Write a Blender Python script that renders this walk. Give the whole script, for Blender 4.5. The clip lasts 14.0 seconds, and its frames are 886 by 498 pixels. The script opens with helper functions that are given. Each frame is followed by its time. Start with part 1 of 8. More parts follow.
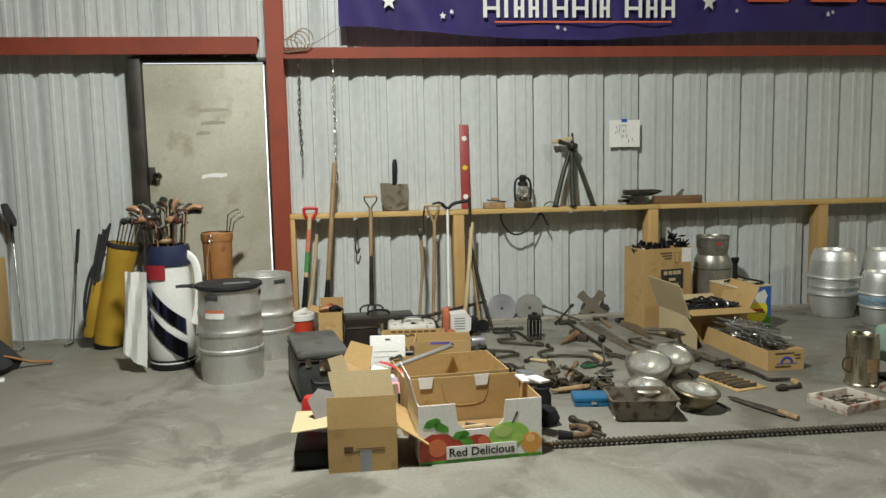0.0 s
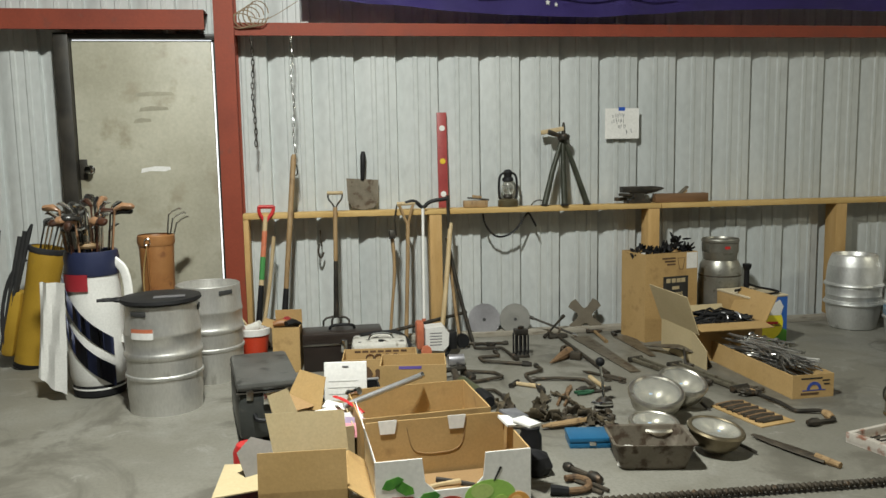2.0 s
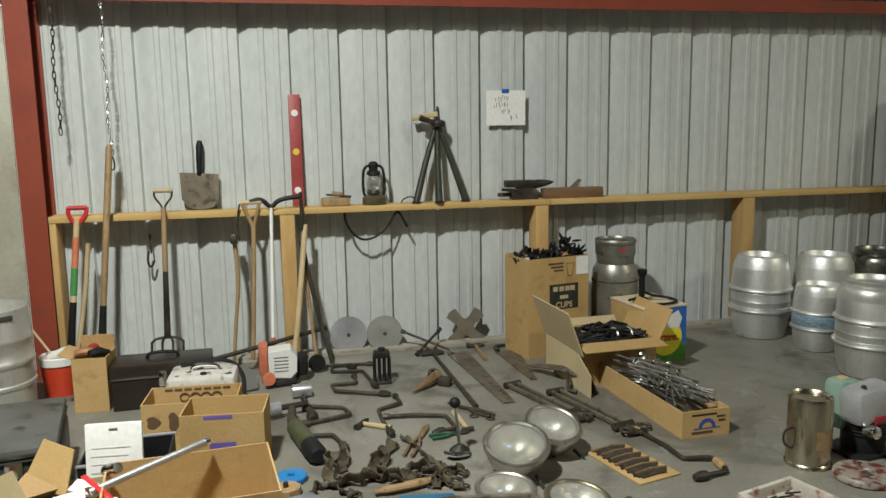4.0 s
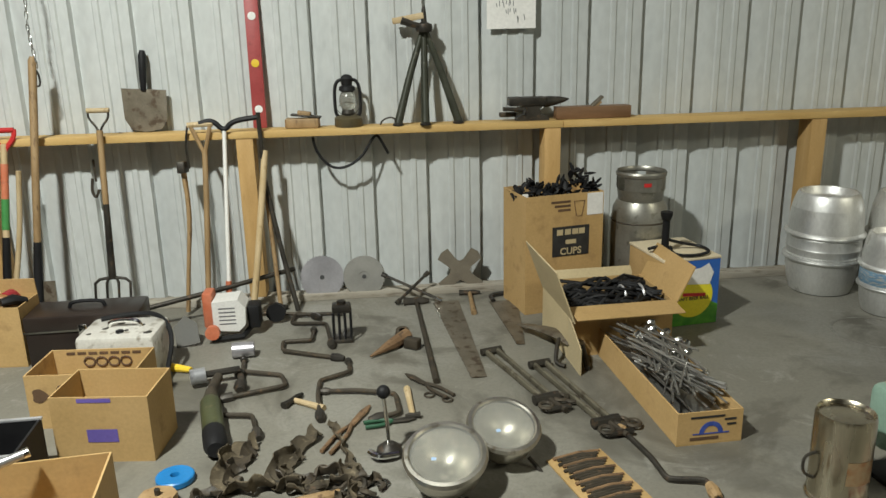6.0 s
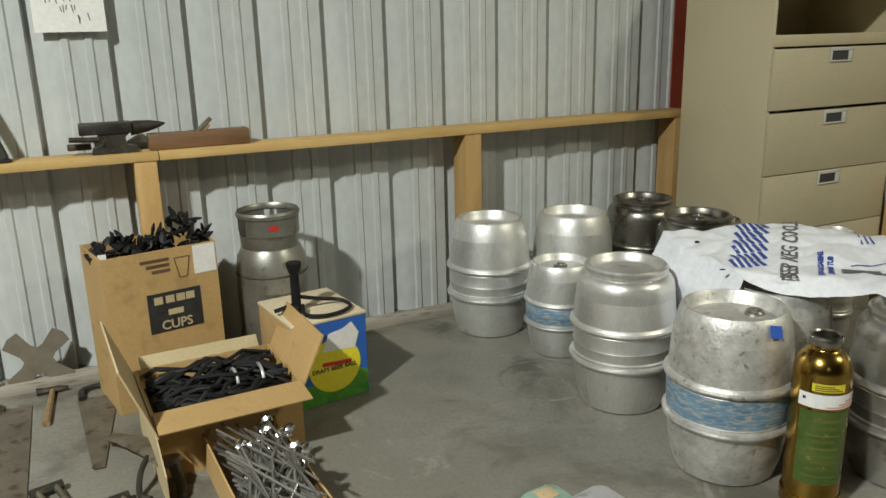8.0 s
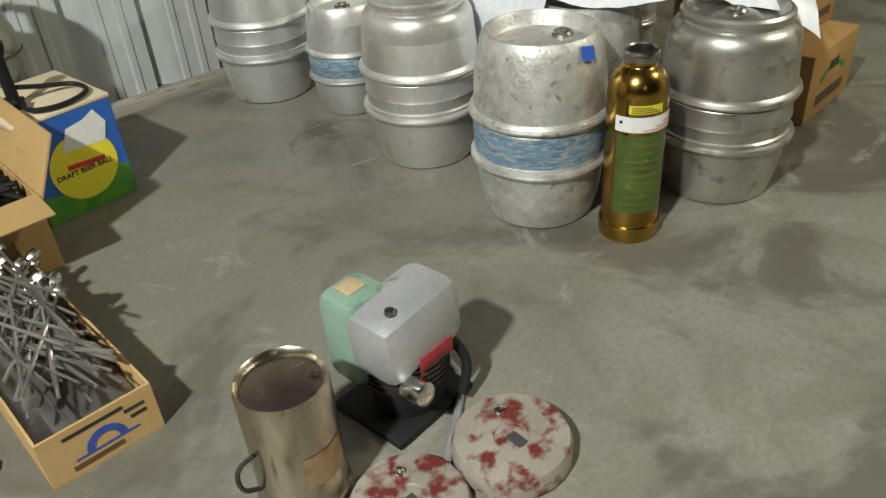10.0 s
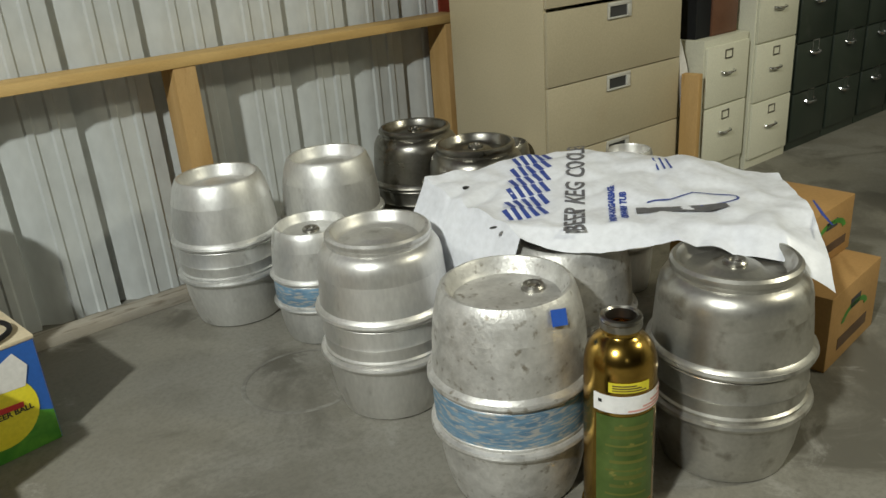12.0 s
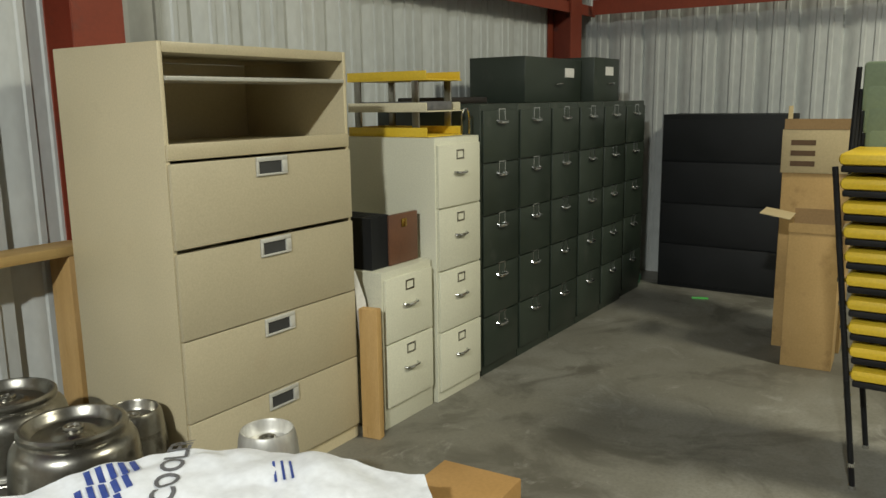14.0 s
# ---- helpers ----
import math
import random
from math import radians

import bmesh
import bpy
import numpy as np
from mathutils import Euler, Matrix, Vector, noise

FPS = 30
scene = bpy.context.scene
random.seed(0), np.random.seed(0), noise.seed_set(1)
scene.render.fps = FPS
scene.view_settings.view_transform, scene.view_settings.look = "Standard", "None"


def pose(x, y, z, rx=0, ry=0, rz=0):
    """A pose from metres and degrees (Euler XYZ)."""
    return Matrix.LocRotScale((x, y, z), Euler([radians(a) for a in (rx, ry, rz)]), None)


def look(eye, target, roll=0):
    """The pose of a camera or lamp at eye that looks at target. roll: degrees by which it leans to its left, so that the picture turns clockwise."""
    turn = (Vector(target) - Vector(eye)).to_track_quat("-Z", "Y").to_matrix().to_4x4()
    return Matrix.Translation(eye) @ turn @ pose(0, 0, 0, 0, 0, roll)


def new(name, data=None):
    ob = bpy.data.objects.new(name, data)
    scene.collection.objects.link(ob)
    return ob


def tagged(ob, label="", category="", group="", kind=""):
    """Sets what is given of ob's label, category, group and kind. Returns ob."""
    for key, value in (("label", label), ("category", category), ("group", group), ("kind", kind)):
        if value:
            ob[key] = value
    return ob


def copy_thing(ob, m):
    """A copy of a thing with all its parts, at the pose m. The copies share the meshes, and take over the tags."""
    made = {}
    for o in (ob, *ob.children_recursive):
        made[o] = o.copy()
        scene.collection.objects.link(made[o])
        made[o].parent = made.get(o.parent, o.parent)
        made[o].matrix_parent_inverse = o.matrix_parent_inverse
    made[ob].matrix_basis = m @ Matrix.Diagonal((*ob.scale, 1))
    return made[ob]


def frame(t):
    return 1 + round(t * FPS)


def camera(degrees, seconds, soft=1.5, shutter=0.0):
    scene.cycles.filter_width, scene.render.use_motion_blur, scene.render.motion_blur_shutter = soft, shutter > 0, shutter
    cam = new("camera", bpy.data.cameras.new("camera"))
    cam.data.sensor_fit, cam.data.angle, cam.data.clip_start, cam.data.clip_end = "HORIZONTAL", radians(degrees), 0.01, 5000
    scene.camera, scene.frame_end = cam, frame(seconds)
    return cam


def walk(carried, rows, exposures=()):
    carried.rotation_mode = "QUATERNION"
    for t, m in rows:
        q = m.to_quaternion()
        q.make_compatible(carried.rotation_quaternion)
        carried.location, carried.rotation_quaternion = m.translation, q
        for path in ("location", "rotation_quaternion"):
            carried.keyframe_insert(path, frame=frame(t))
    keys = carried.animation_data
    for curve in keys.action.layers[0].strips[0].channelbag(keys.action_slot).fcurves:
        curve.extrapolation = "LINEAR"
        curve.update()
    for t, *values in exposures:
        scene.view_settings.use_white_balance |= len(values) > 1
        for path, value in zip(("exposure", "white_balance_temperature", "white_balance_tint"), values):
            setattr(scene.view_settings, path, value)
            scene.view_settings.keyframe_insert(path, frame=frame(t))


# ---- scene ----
cam = camera(58.8, 14.0)
PATH = [
    (0, (-0.336, 0.267, 1.366), (-0.103, 2.241, 1.142), -1.2),
    (0.5, (-0.279, 0.339, 1.342), (-0.088, 2.318, 1.121), -1.1),
    (1, (-0.315, 0.487, 1.348), (-0.081, 2.461, 1.132), -1.2),
    (1.5, (-0.282, 0.725, 1.338), (0.03, 2.688, 1.121), -0.7),
    (2, (-0.172, 0.999, 1.349), (0.098, 2.967, 1.111), -1.0),
    (2.5, (-0.08, 1.239, 1.349), (0.263, 3.195, 1.113), -1.0),
    (3, (0.082, 1.46, 1.348), (0.52, 3.398, 1.116), -0.8),
    (3.2, (0.148, 1.511, 1.36), (0.608, 3.443, 1.123), -0.8),
    (5.3, (1.026, 2.086, 1.502), (1.243, 4.018, 1.035), -1.7),
    (5.5, (1.101, 2.157, 1.475), (1.286, 4.087, 0.986), -1.7),
    (6, (1.195, 2.401, 1.495), (1.373, 4.313, 0.938), -1.3),
    (6.5, (1.37, 2.603, 1.486), (1.662, 4.5, 0.922), -0.3),
    (7, (1.571, 2.78, 1.475), (1.978, 4.666, 0.948), -0.9),
    (7.5, (1.73, 2.971, 1.427), (2.358, 4.803, 0.929), -0.2),
    (8, (1.956, 3.158, 1.412), (2.764, 4.908, 0.88), -1.4),
    (8.5, (2.146, 3.261, 1.36), (3.056, 4.884, 0.628), -3.3),
    (8.7, (2.179, 3.302, 1.323), (3.132, 4.851, 0.489), -3.5),
    (10.8, (2.275, 3.46, 1.273), (3.315, 4.739, 0.14), -4.1),
    (11, (2.364, 3.462, 1.307), (3.432, 4.819, 0.299), -3.8),
    (11.2, (2.428, 3.487, 1.322), (3.549, 4.899, 0.456), -2.7),
    (11.5, (2.53, 3.523, 1.342), (3.641, 4.99, 0.56), -3.8),
    (12, (2.639, 3.641, 1.348), (3.754, 5.116, 0.588), -4.4),
    (12.5, (2.755, 3.693, 1.348), (3.91, 5.132, 0.576), -4.7),
    (13, (2.972, 3.66, 1.379), (4.191, 5.12, 0.759), -3.8),
    (13.5, (3.143, 3.655, 1.437), (4.515, 5.044, 1.003), -2.2),
    (13.7, (3.242, 3.716, 1.445), (4.713, 5.015, 1.056), -1.7),
    (14, (3.36, 3.764, 1.49), (4.986, 4.868, 1.119), -0.8),
]
walk(cam, [(t, look(eye, target, roll)) for t, eye, target, roll in PATH], exposures=[(0, 0.08), (3, 0.06), (6, 0.28), (8, 0.5), (8.7, 0.42), (11, 0.82), (11.6, 0.55), (12.5, 0.46), (13.4, 0.42), (14, 0.93)])

# ---- light ----
world = bpy.data.worlds.new("world")
scene.world = world
world.use_nodes = True
world.node_tree.nodes["Background"].inputs[0].default_value = (0.5, 0.55, 0.6, 1)
world.node_tree.nodes["Background"].inputs[1].default_value = 0.003


def unseen_lamp(x, y, z, watts, color, size=0.25):
    """An unseen bare lamp that lights the room and the roof alike."""
    data = bpy.data.lights.new("unseen_lamp", "POINT")
    data.shadow_soft_size, data.energy, data.color = size, watts, color
    ob = new("unseen_lamp", data)
    ob.location = (x, y, z)
    return ob


def unseen_downlight(x, y, z, watts, color, size=0.4):
    """The downward light of an unseen lamp, as under a reflector."""
    data = bpy.data.lights.new("unseen_downlight", "AREA")
    data.shape, data.size, data.energy, data.color = "DISK", size, watts, color
    ob = new("unseen_downlight", data)
    ob.location = (x, y, z)
    return ob


WARM = (0.97, 1.0, 0.93)
unseen_downlight(-0.5, 3.2, 4.25, 315, WARM, 0.3)
unseen_lamp(-0.5, 3.2, 4.35, 55, WARM, 0.2)
# weak fill added from the rear; no lamp is known there
unseen_lamp(-1.5, -5.0, 4.3, 22, WARM)
# warm pair added to brighten the east end; no lamp is known there
unseen_downlight(7.1, 1.2, 4.6, 115, (1.0, 0.97, 0.76), 1.0)
unseen_lamp(7.1, 1.2, 4.3, 55, (1.0, 0.97, 0.76), 0.4)

# ---- materials ----


def material(name, c1, c2=None, rough=0.6, metal=0.0, scale=6.0, fine=80.0, bump=0.1, c3=None, patch=0.62, rvar=0.12, stretch=(1, 1, 1), spec=0.5, jitter=0.08):
    """A surface of two colours mixed by a broad noise, with fine grain, spots of a third colour, and a slight change from piece to piece."""
    m = bpy.data.materials.new(name)
    m.use_nodes = True
    nt = m.node_tree
    N, L = nt.nodes, nt.links
    bsdf = N["Principled BSDF"]
    co = N.new("ShaderNodeTexCoord")
    inf = N.new("ShaderNodeObjectInfo")
    mul = N.new("ShaderNodeMath")
    mul.operation, mul.inputs[1].default_value = "MULTIPLY", 37.0
    L.new(inf.outputs["Random"], mul.inputs[0])
    mp = N.new("ShaderNodeMapping")
    mp.inputs["Scale"].default_value = stretch
    L.new(co.outputs["Object"], mp.inputs["Vector"])
    L.new(mul.outputs[0], mp.inputs["Location"])
    n1, n2 = N.new("ShaderNodeTexNoise"), N.new("ShaderNodeTexNoise")
    for n, s, d in ((n1, scale, 6.0), (n2, fine, 3.0)):
        n.inputs["Scale"].default_value, n.inputs["Detail"].default_value = s, d
        L.new(mp.outputs[0], n.inputs["Vector"])
    mix = N.new("ShaderNodeMix")
    mix.data_type = "RGBA"
    ramp = N.new("ShaderNodeMapRange")
    ramp.inputs["From Min"].default_value, ramp.inputs["From Max"].default_value = 0.32, 0.68
    L.new(n1.outputs["Fac"], ramp.inputs["Value"])
    L.new(ramp.outputs[0], mix.inputs["Factor"])
    mix.inputs["A"].default_value, mix.inputs["B"].default_value = (*c1, 1), (*(c2 or c1), 1)
    last = mix.outputs["Result"]
    if c3:
        n3 = N.new("ShaderNodeTexNoise")
        n3.inputs["Scale"].default_value, n3.inputs["Detail"].default_value = scale * 2.3, 8.0
        L.new(mp.outputs[0], n3.inputs["Vector"])
        r3 = N.new("ShaderNodeMapRange")
        r3.inputs["From Min"].default_value, r3.inputs["From Max"].default_value = patch - 0.06, patch + 0.06
        L.new(n3.outputs["Fac"], r3.inputs["Value"])
        m3 = N.new("ShaderNodeMix")
        m3.data_type = "RGBA"
        L.new(r3.outputs[0], m3.inputs["Factor"])
        L.new(last, m3.inputs["A"])
        m3.inputs["B"].default_value = (*c3, 1)
        last = m3.outputs["Result"]
    # grain and piece-to-piece change in value
    val = N.new("ShaderNodeMath")
    val.operation, val.inputs[1].default_value, val.inputs[2].default_value = "MULTIPLY_ADD", 0.3, 0.85
    L.new(n2.outputs["Fac"], val.inputs[0])
    jit = N.new("ShaderNodeMath")
    jit.operation, jit.inputs[1].default_value = "MULTIPLY_ADD", jitter * 2
    L.new(inf.outputs["Random"], jit.inputs[0])
    off = N.new("ShaderNodeMath")
    off.operation, off.inputs[1].default_value = "SUBTRACT", jitter
    L.new(val.outputs[0], off.inputs[0])
    L.new(off.outputs[0], jit.inputs[2])
    hsv = N.new("ShaderNodeHueSaturation")
    L.new(jit.outputs[0], hsv.inputs["Value"])
    L.new(last, hsv.inputs["Color"])
    L.new(hsv.outputs[0], bsdf.inputs["Base Color"])
    rr = N.new("ShaderNodeMapRange")
    rr.inputs["To Min"].default_value, rr.inputs["To Max"].default_value = max(0.03, rough - rvar), min(1, rough + rvar)
    L.new(n1.outputs["Fac"], rr.inputs["Value"])
    L.new(rr.outputs[0], bsdf.inputs["Roughness"])
    bsdf.inputs["Metallic"].default_value = metal
    bsdf.inputs["Specular IOR Level"].default_value = spec
    if bump:
        bp = N.new("ShaderNodeBump")
        bp.inputs["Strength"].default_value, bp.inputs["Distance"].default_value = bump, 0.004
        L.new(n2.outputs["Fac"], bp.inputs["Height"])
        L.new(bp.outputs[0], bsdf.inputs["Normal"])
    return m




def slab_concrete():
    """Trowelled concrete: broad cloudy tone, worn pale scuffs, dark oily blots, fine speckle and hairline grit."""
    m = bpy.data.materials.new("concrete")
    m.use_nodes = True
    N, L = m.node_tree.nodes, m.node_tree.links
    bsdf = N["Principled BSDF"]
    co = N.new("ShaderNodeTexCoord")

    def cloud(scale, detail, lo, hi, rough=0.55, twist=0.0):
        n = N.new("ShaderNodeTexNoise")
        n.inputs["Scale"].default_value, n.inputs["Detail"].default_value = scale, detail
        n.inputs["Roughness"].default_value, n.inputs["Distortion"].default_value = rough, twist
        L.new(co.outputs["Object"], n.inputs["Vector"])
        r = N.new("ShaderNodeMapRange")
        r.interpolation_type = "SMOOTHSTEP"
        r.inputs["From Min"].default_value, r.inputs["From Max"].default_value = lo, hi
        L.new(n.outputs["Fac"], r.inputs["Value"])
        return r.outputs[0], n.outputs["Fac"]

    def over(below, color, fac, amount):
        x, k = N.new("ShaderNodeMix"), N.new("ShaderNodeMath")
        x.data_type = "RGBA"
        k.operation, k.inputs[1].default_value = "MULTIPLY", amount
        L.new(fac, k.inputs[0])
        L.new(k.outputs[0], x.inputs["Factor"])
        if isinstance(below, tuple):
            x.inputs["A"].default_value = (*below, 1)
        else:
            L.new(below, x.inputs["A"])
        x.inputs["B"].default_value = (*color, 1)
        return x.outputs["Result"]

    wide, _ = cloud(0.6, 6, 0.4, 0.6)
    mid, mid_raw = cloud(2.4, 9, 0.44, 0.6, 0.65, 0.5)
    blot, _ = cloud(1.5, 9, 0.49, 0.62, 0.64, 0.9)
    scuff, _ = cloud(3.6, 10, 0.56, 0.68, 0.72, 1.3)
    speck, speck_raw = cloud(60, 5, 0.42, 0.66, 0.75)
    c = over((0.25, 0.24, 0.206), (0.18, 0.171, 0.141), wide, 0.95)
    c = over(c, (0.185, 0.174, 0.142), mid, 0.75)
    c = over(c, (0.105, 0.097, 0.077), blot, 0.85)
    c = over(c, (0.31, 0.3, 0.266), scuff, 0.7)
    c = over(c, (0.12, 0.114, 0.094), speck, 0.38)
    L.new(c, bsdf.inputs["Base Color"])
    rr = N.new("ShaderNodeMapRange")
    rr.inputs["To Min"].default_value, rr.inputs["To Max"].default_value = 0.4, 0.72
    L.new(mid_raw, rr.inputs["Value"])
    L.new(rr.outputs[0], bsdf.inputs["Roughness"])
    bp = N.new("ShaderNodeBump")
    bp.inputs["Strength"].default_value, bp.inputs["Distance"].default_value = 0.22, 0.004
    L.new(speck_raw, bp.inputs["Height"])
    L.new(bp.outputs[0], bsdf.inputs["Normal"])
    return m


CONCRETE = slab_concrete()
PANEL = material("painted_steel_panel", (0.5, 0.525, 0.52), (0.57, 0.59, 0.58), 0.36, 0, 1.5, 25, 0.0, (0.4, 0.415, 0.41), 0.72, stretch=(1, 1, 0.5), jitter=0.02)
# ceiling never in view, its grey kept low to limit the bounce
DIMCEILING = material("dim_unseen_ceiling", (0.11, 0.11, 0.105), (0.16, 0.16, 0.155), 0.6, 0, 1, 20, 0.1)
REDSTEEL = material("red_primer_steel", (0.2, 0.034, 0.015), (0.26, 0.048, 0.022), 0.65, 0, 4, 60, 0.08, (0.16, 0.045, 0.03), 0.68)
DARKSTEEL = material("dark_steel_trim", (0.018, 0.016, 0.013), (0.04, 0.034, 0.026), 0.5, 0, 8, 90, 0.08)
DOORPAINT = material("aged_cream_door", (0.37, 0.35, 0.27), (0.5, 0.48, 0.385), 0.5, 0, 2.2, 50, 0.05, (0.33, 0.3, 0.22), 0.63)
LUMBER = material("pine_lumber", (0.5, 0.32, 0.11), (0.6, 0.41, 0.165), 0.7, 0, 3, 60, 0.12, (0.42, 0.25, 0.09), 0.68, stretch=(1, 6, 6))
LUMBERV = material("pine_lumber_post", (0.46, 0.28, 0.1), (0.56, 0.36, 0.15), 0.7, 0, 3, 60, 0.12, (0.4, 0.23, 0.08), 0.68, stretch=(6, 6, 1))
SILLWOOD = material("weathered_sill", (0.3, 0.27, 0.22), (0.4, 0.37, 0.31), 0.8, 0, 3, 60, 0.2, (0.2, 0.17, 0.13), 0.6, stretch=(1, 5, 5))
ALU = material("dull_keg_aluminium", (0.62, 0.62, 0.6), (0.78, 0.78, 0.76), 0.45, 0.75, 7, 80, 0.12, (0.42, 0.41, 0.38), 0.68, stretch=(1, 1, 0.5))
ALUWORN = material("scuffed_keg_aluminium", (0.55, 0.54, 0.51), (0.76, 0.75, 0.72), 0.48, 0.65, 20, 90, 0.35, (0.33, 0.3, 0.25), 0.66)
STEEL = material("stainless_keg_steel", (0.6, 0.59, 0.56), (0.74, 0.73, 0.7), 0.42, 0.78, 6, 90, 0.08, (0.46, 0.445, 0.41), 0.68, stretch=(1, 1, 0.4))
DARKALU = material("tarnished_keg_steel", (0.26, 0.25, 0.22), (0.4, 0.385, 0.35), 0.3, 1, 5, 90, 0.05, (0.16, 0.145, 0.12), 0.64)
BLUEBAND = material("worn_blue_paint_band", (0.1, 0.2, 0.31), (0.2, 0.34, 0.46), 0.55, 0.2, 14, 70, 0.15, (0.4, 0.4, 0.38), 0.55, stretch=(1, 1, 5))
BRASS = material("polished_brass", (0.36, 0.22, 0.045), (0.46, 0.3, 0.075), 0.2, 1, 4, 90, 0.02, (0.35, 0.22, 0.05), 0.68)
CARD = material("brown_cardboard", (0.42, 0.27, 0.105), (0.48, 0.315, 0.135), 0.82, 0, 4, 90, 0.08, (0.34, 0.21, 0.085), 0.66)
CARDLIGHT = material("pale_cardboard", (0.45, 0.36, 0.205), (0.5, 0.405, 0.24), 0.85, 0, 4, 90, 0.06)
# a darker brown than CARD, for liners, packing and some flaps
CARDDARK = material("darker_cardboard", (0.29, 0.18, 0.08), (0.34, 0.215, 0.1), 0.9, 0, 4, 90, 0.06)
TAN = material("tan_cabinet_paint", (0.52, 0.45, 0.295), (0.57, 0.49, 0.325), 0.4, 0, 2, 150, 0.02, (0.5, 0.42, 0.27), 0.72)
# darker copy of TAN: the shade on the fronts is put into the paint
TANSHADED = material("tan_paint_shaded", (0.44, 0.385, 0.262), (0.475, 0.415, 0.285), 0.42, 0, 2, 150, 0.02, (0.43, 0.36, 0.24), 0.72)
CREAM = material("cream_cabinet_paint", (0.66, 0.65, 0.52), (0.7, 0.69, 0.56), 0.4, 0, 2, 150, 0.02)
DKGREEN = material("dark_green_cabinet_paint", (0.022, 0.031, 0.023), (0.032, 0.043, 0.032), 0.42, 0, 2, 120, 0.03, (0.06, 0.066, 0.055), 0.7)
BLACKPAINT = material("black_paint", (0.009, 0.01, 0.011), (0.014, 0.015, 0.017), 0.6, 0, 3, 120, 0.04, spec=0.25)
CHROME = material("chrome", (0.62, 0.62, 0.6), (0.7, 0.7, 0.68), 0.18, 1, 8, 90, 0.0)
VOID = material("shadowed_recess_paint", (0.03, 0.03, 0.03), (0.05, 0.05, 0.05), 0.7, 0, 4, 60, 0.0)
WHITE = material("white_card", (0.74, 0.73, 0.7), (0.8, 0.79, 0.77), 0.7, 0, 4, 60, 0.02)
PLASTICWHITE = material("white_plastic_film", (0.8, 0.82, 0.88), (0.87, 0.89, 0.94), 0.35, 0, 3, 50, 0.05, jitter=0.02)
BLUEINK = material("blue_ink", (0.03, 0.06, 0.28), (0.05, 0.09, 0.36), 0.5, 0, 30, 90, 0.0)
GREYINK = material("grey_ink", (0.1, 0.1, 0.11), (0.16, 0.16, 0.17), 0.5, 0, 30, 90, 0.0)
BROWNINK = material("brown_print", (0.09, 0.05, 0.025), (0.13, 0.075, 0.04), 0.8)
BLACKINK = material("black_ink", (0.015, 0.015, 0.015), (0.03, 0.03, 0.03), 0.6, 0, 30, 90, 0.0)

# ---- builders ----


def add_box(bm, lo, hi, m=None, bev=0.0):
    g = bmesh.ops.create_cube(bm, size=1.0)
    vs = g["verts"]
    size = [b - a for a, b in zip(lo, hi)]
    mid = [(a + b) / 2 for a, b in zip(lo, hi)]
    bmesh.ops.scale(bm, vec=size, verts=vs)
    bmesh.ops.translate(bm, vec=mid, verts=vs)
    if m is not None:
        bmesh.ops.transform(bm, matrix=m, verts=vs)
    if bev:
        es = list({e for v in vs for e in v.link_edges})
        bmesh.ops.bevel(bm, geom=es, offset=bev, segments=2, affect="EDGES", profile=0.5)
    return bm


def box(lo, hi, bev=0.0, m=None):
    return add_box(bmesh.new(), lo, hi, m, bev)


def add_lathe(bm, prof, n=40, m=None, wob=0.0):
    """Turns (radius, height) pairs round the z axis."""
    rings = []
    for r, z in prof:
        if r < 1e-5:
            v = Vector((0, 0, z))
            rings.append([bm.verts.new(m @ v if m is not None else v)])
        else:
            ring = []
            for i in range(n):
                a = 2 * math.pi * i / n
                rr = r * (1 + wob * (noise.noise((3 * math.cos(a), 3 * math.sin(a), 9 * z + 5)) if wob else 0))
                v = Vector((rr * math.cos(a), rr * math.sin(a), z))
                ring.append(bm.verts.new(m @ v if m is not None else v))
            rings.append(ring)
    for a, b in zip(rings, rings[1:]):
        for i in range(n):
            j = (i + 1) % n
            if len(a) == 1 and len(b) == 1:
                continue
            if len(a) == 1:
                bm.faces.new((a[0], b[j], b[i]))
            elif len(b) == 1:
                bm.faces.new((a[i], a[j], b[0]))
            else:
                bm.faces.new((a[i], a[j], b[j], b[i]))
    return bm


def lathe(prof, n=40, m=None, wob=0.0):
    return add_lathe(bmesh.new(), prof, n, m, wob)


def soften(pts, times=2):
    """Rounds the corners of a line of points."""
    pts = [Vector(p) for p in pts]
    for _ in range(times):
        out = [pts[0]]
        for a, b in zip(pts, pts[1:]):
            out += [a.lerp(b, 0.25), a.lerp(b, 0.75)]
        pts = out + [pts[-1]]
    return pts


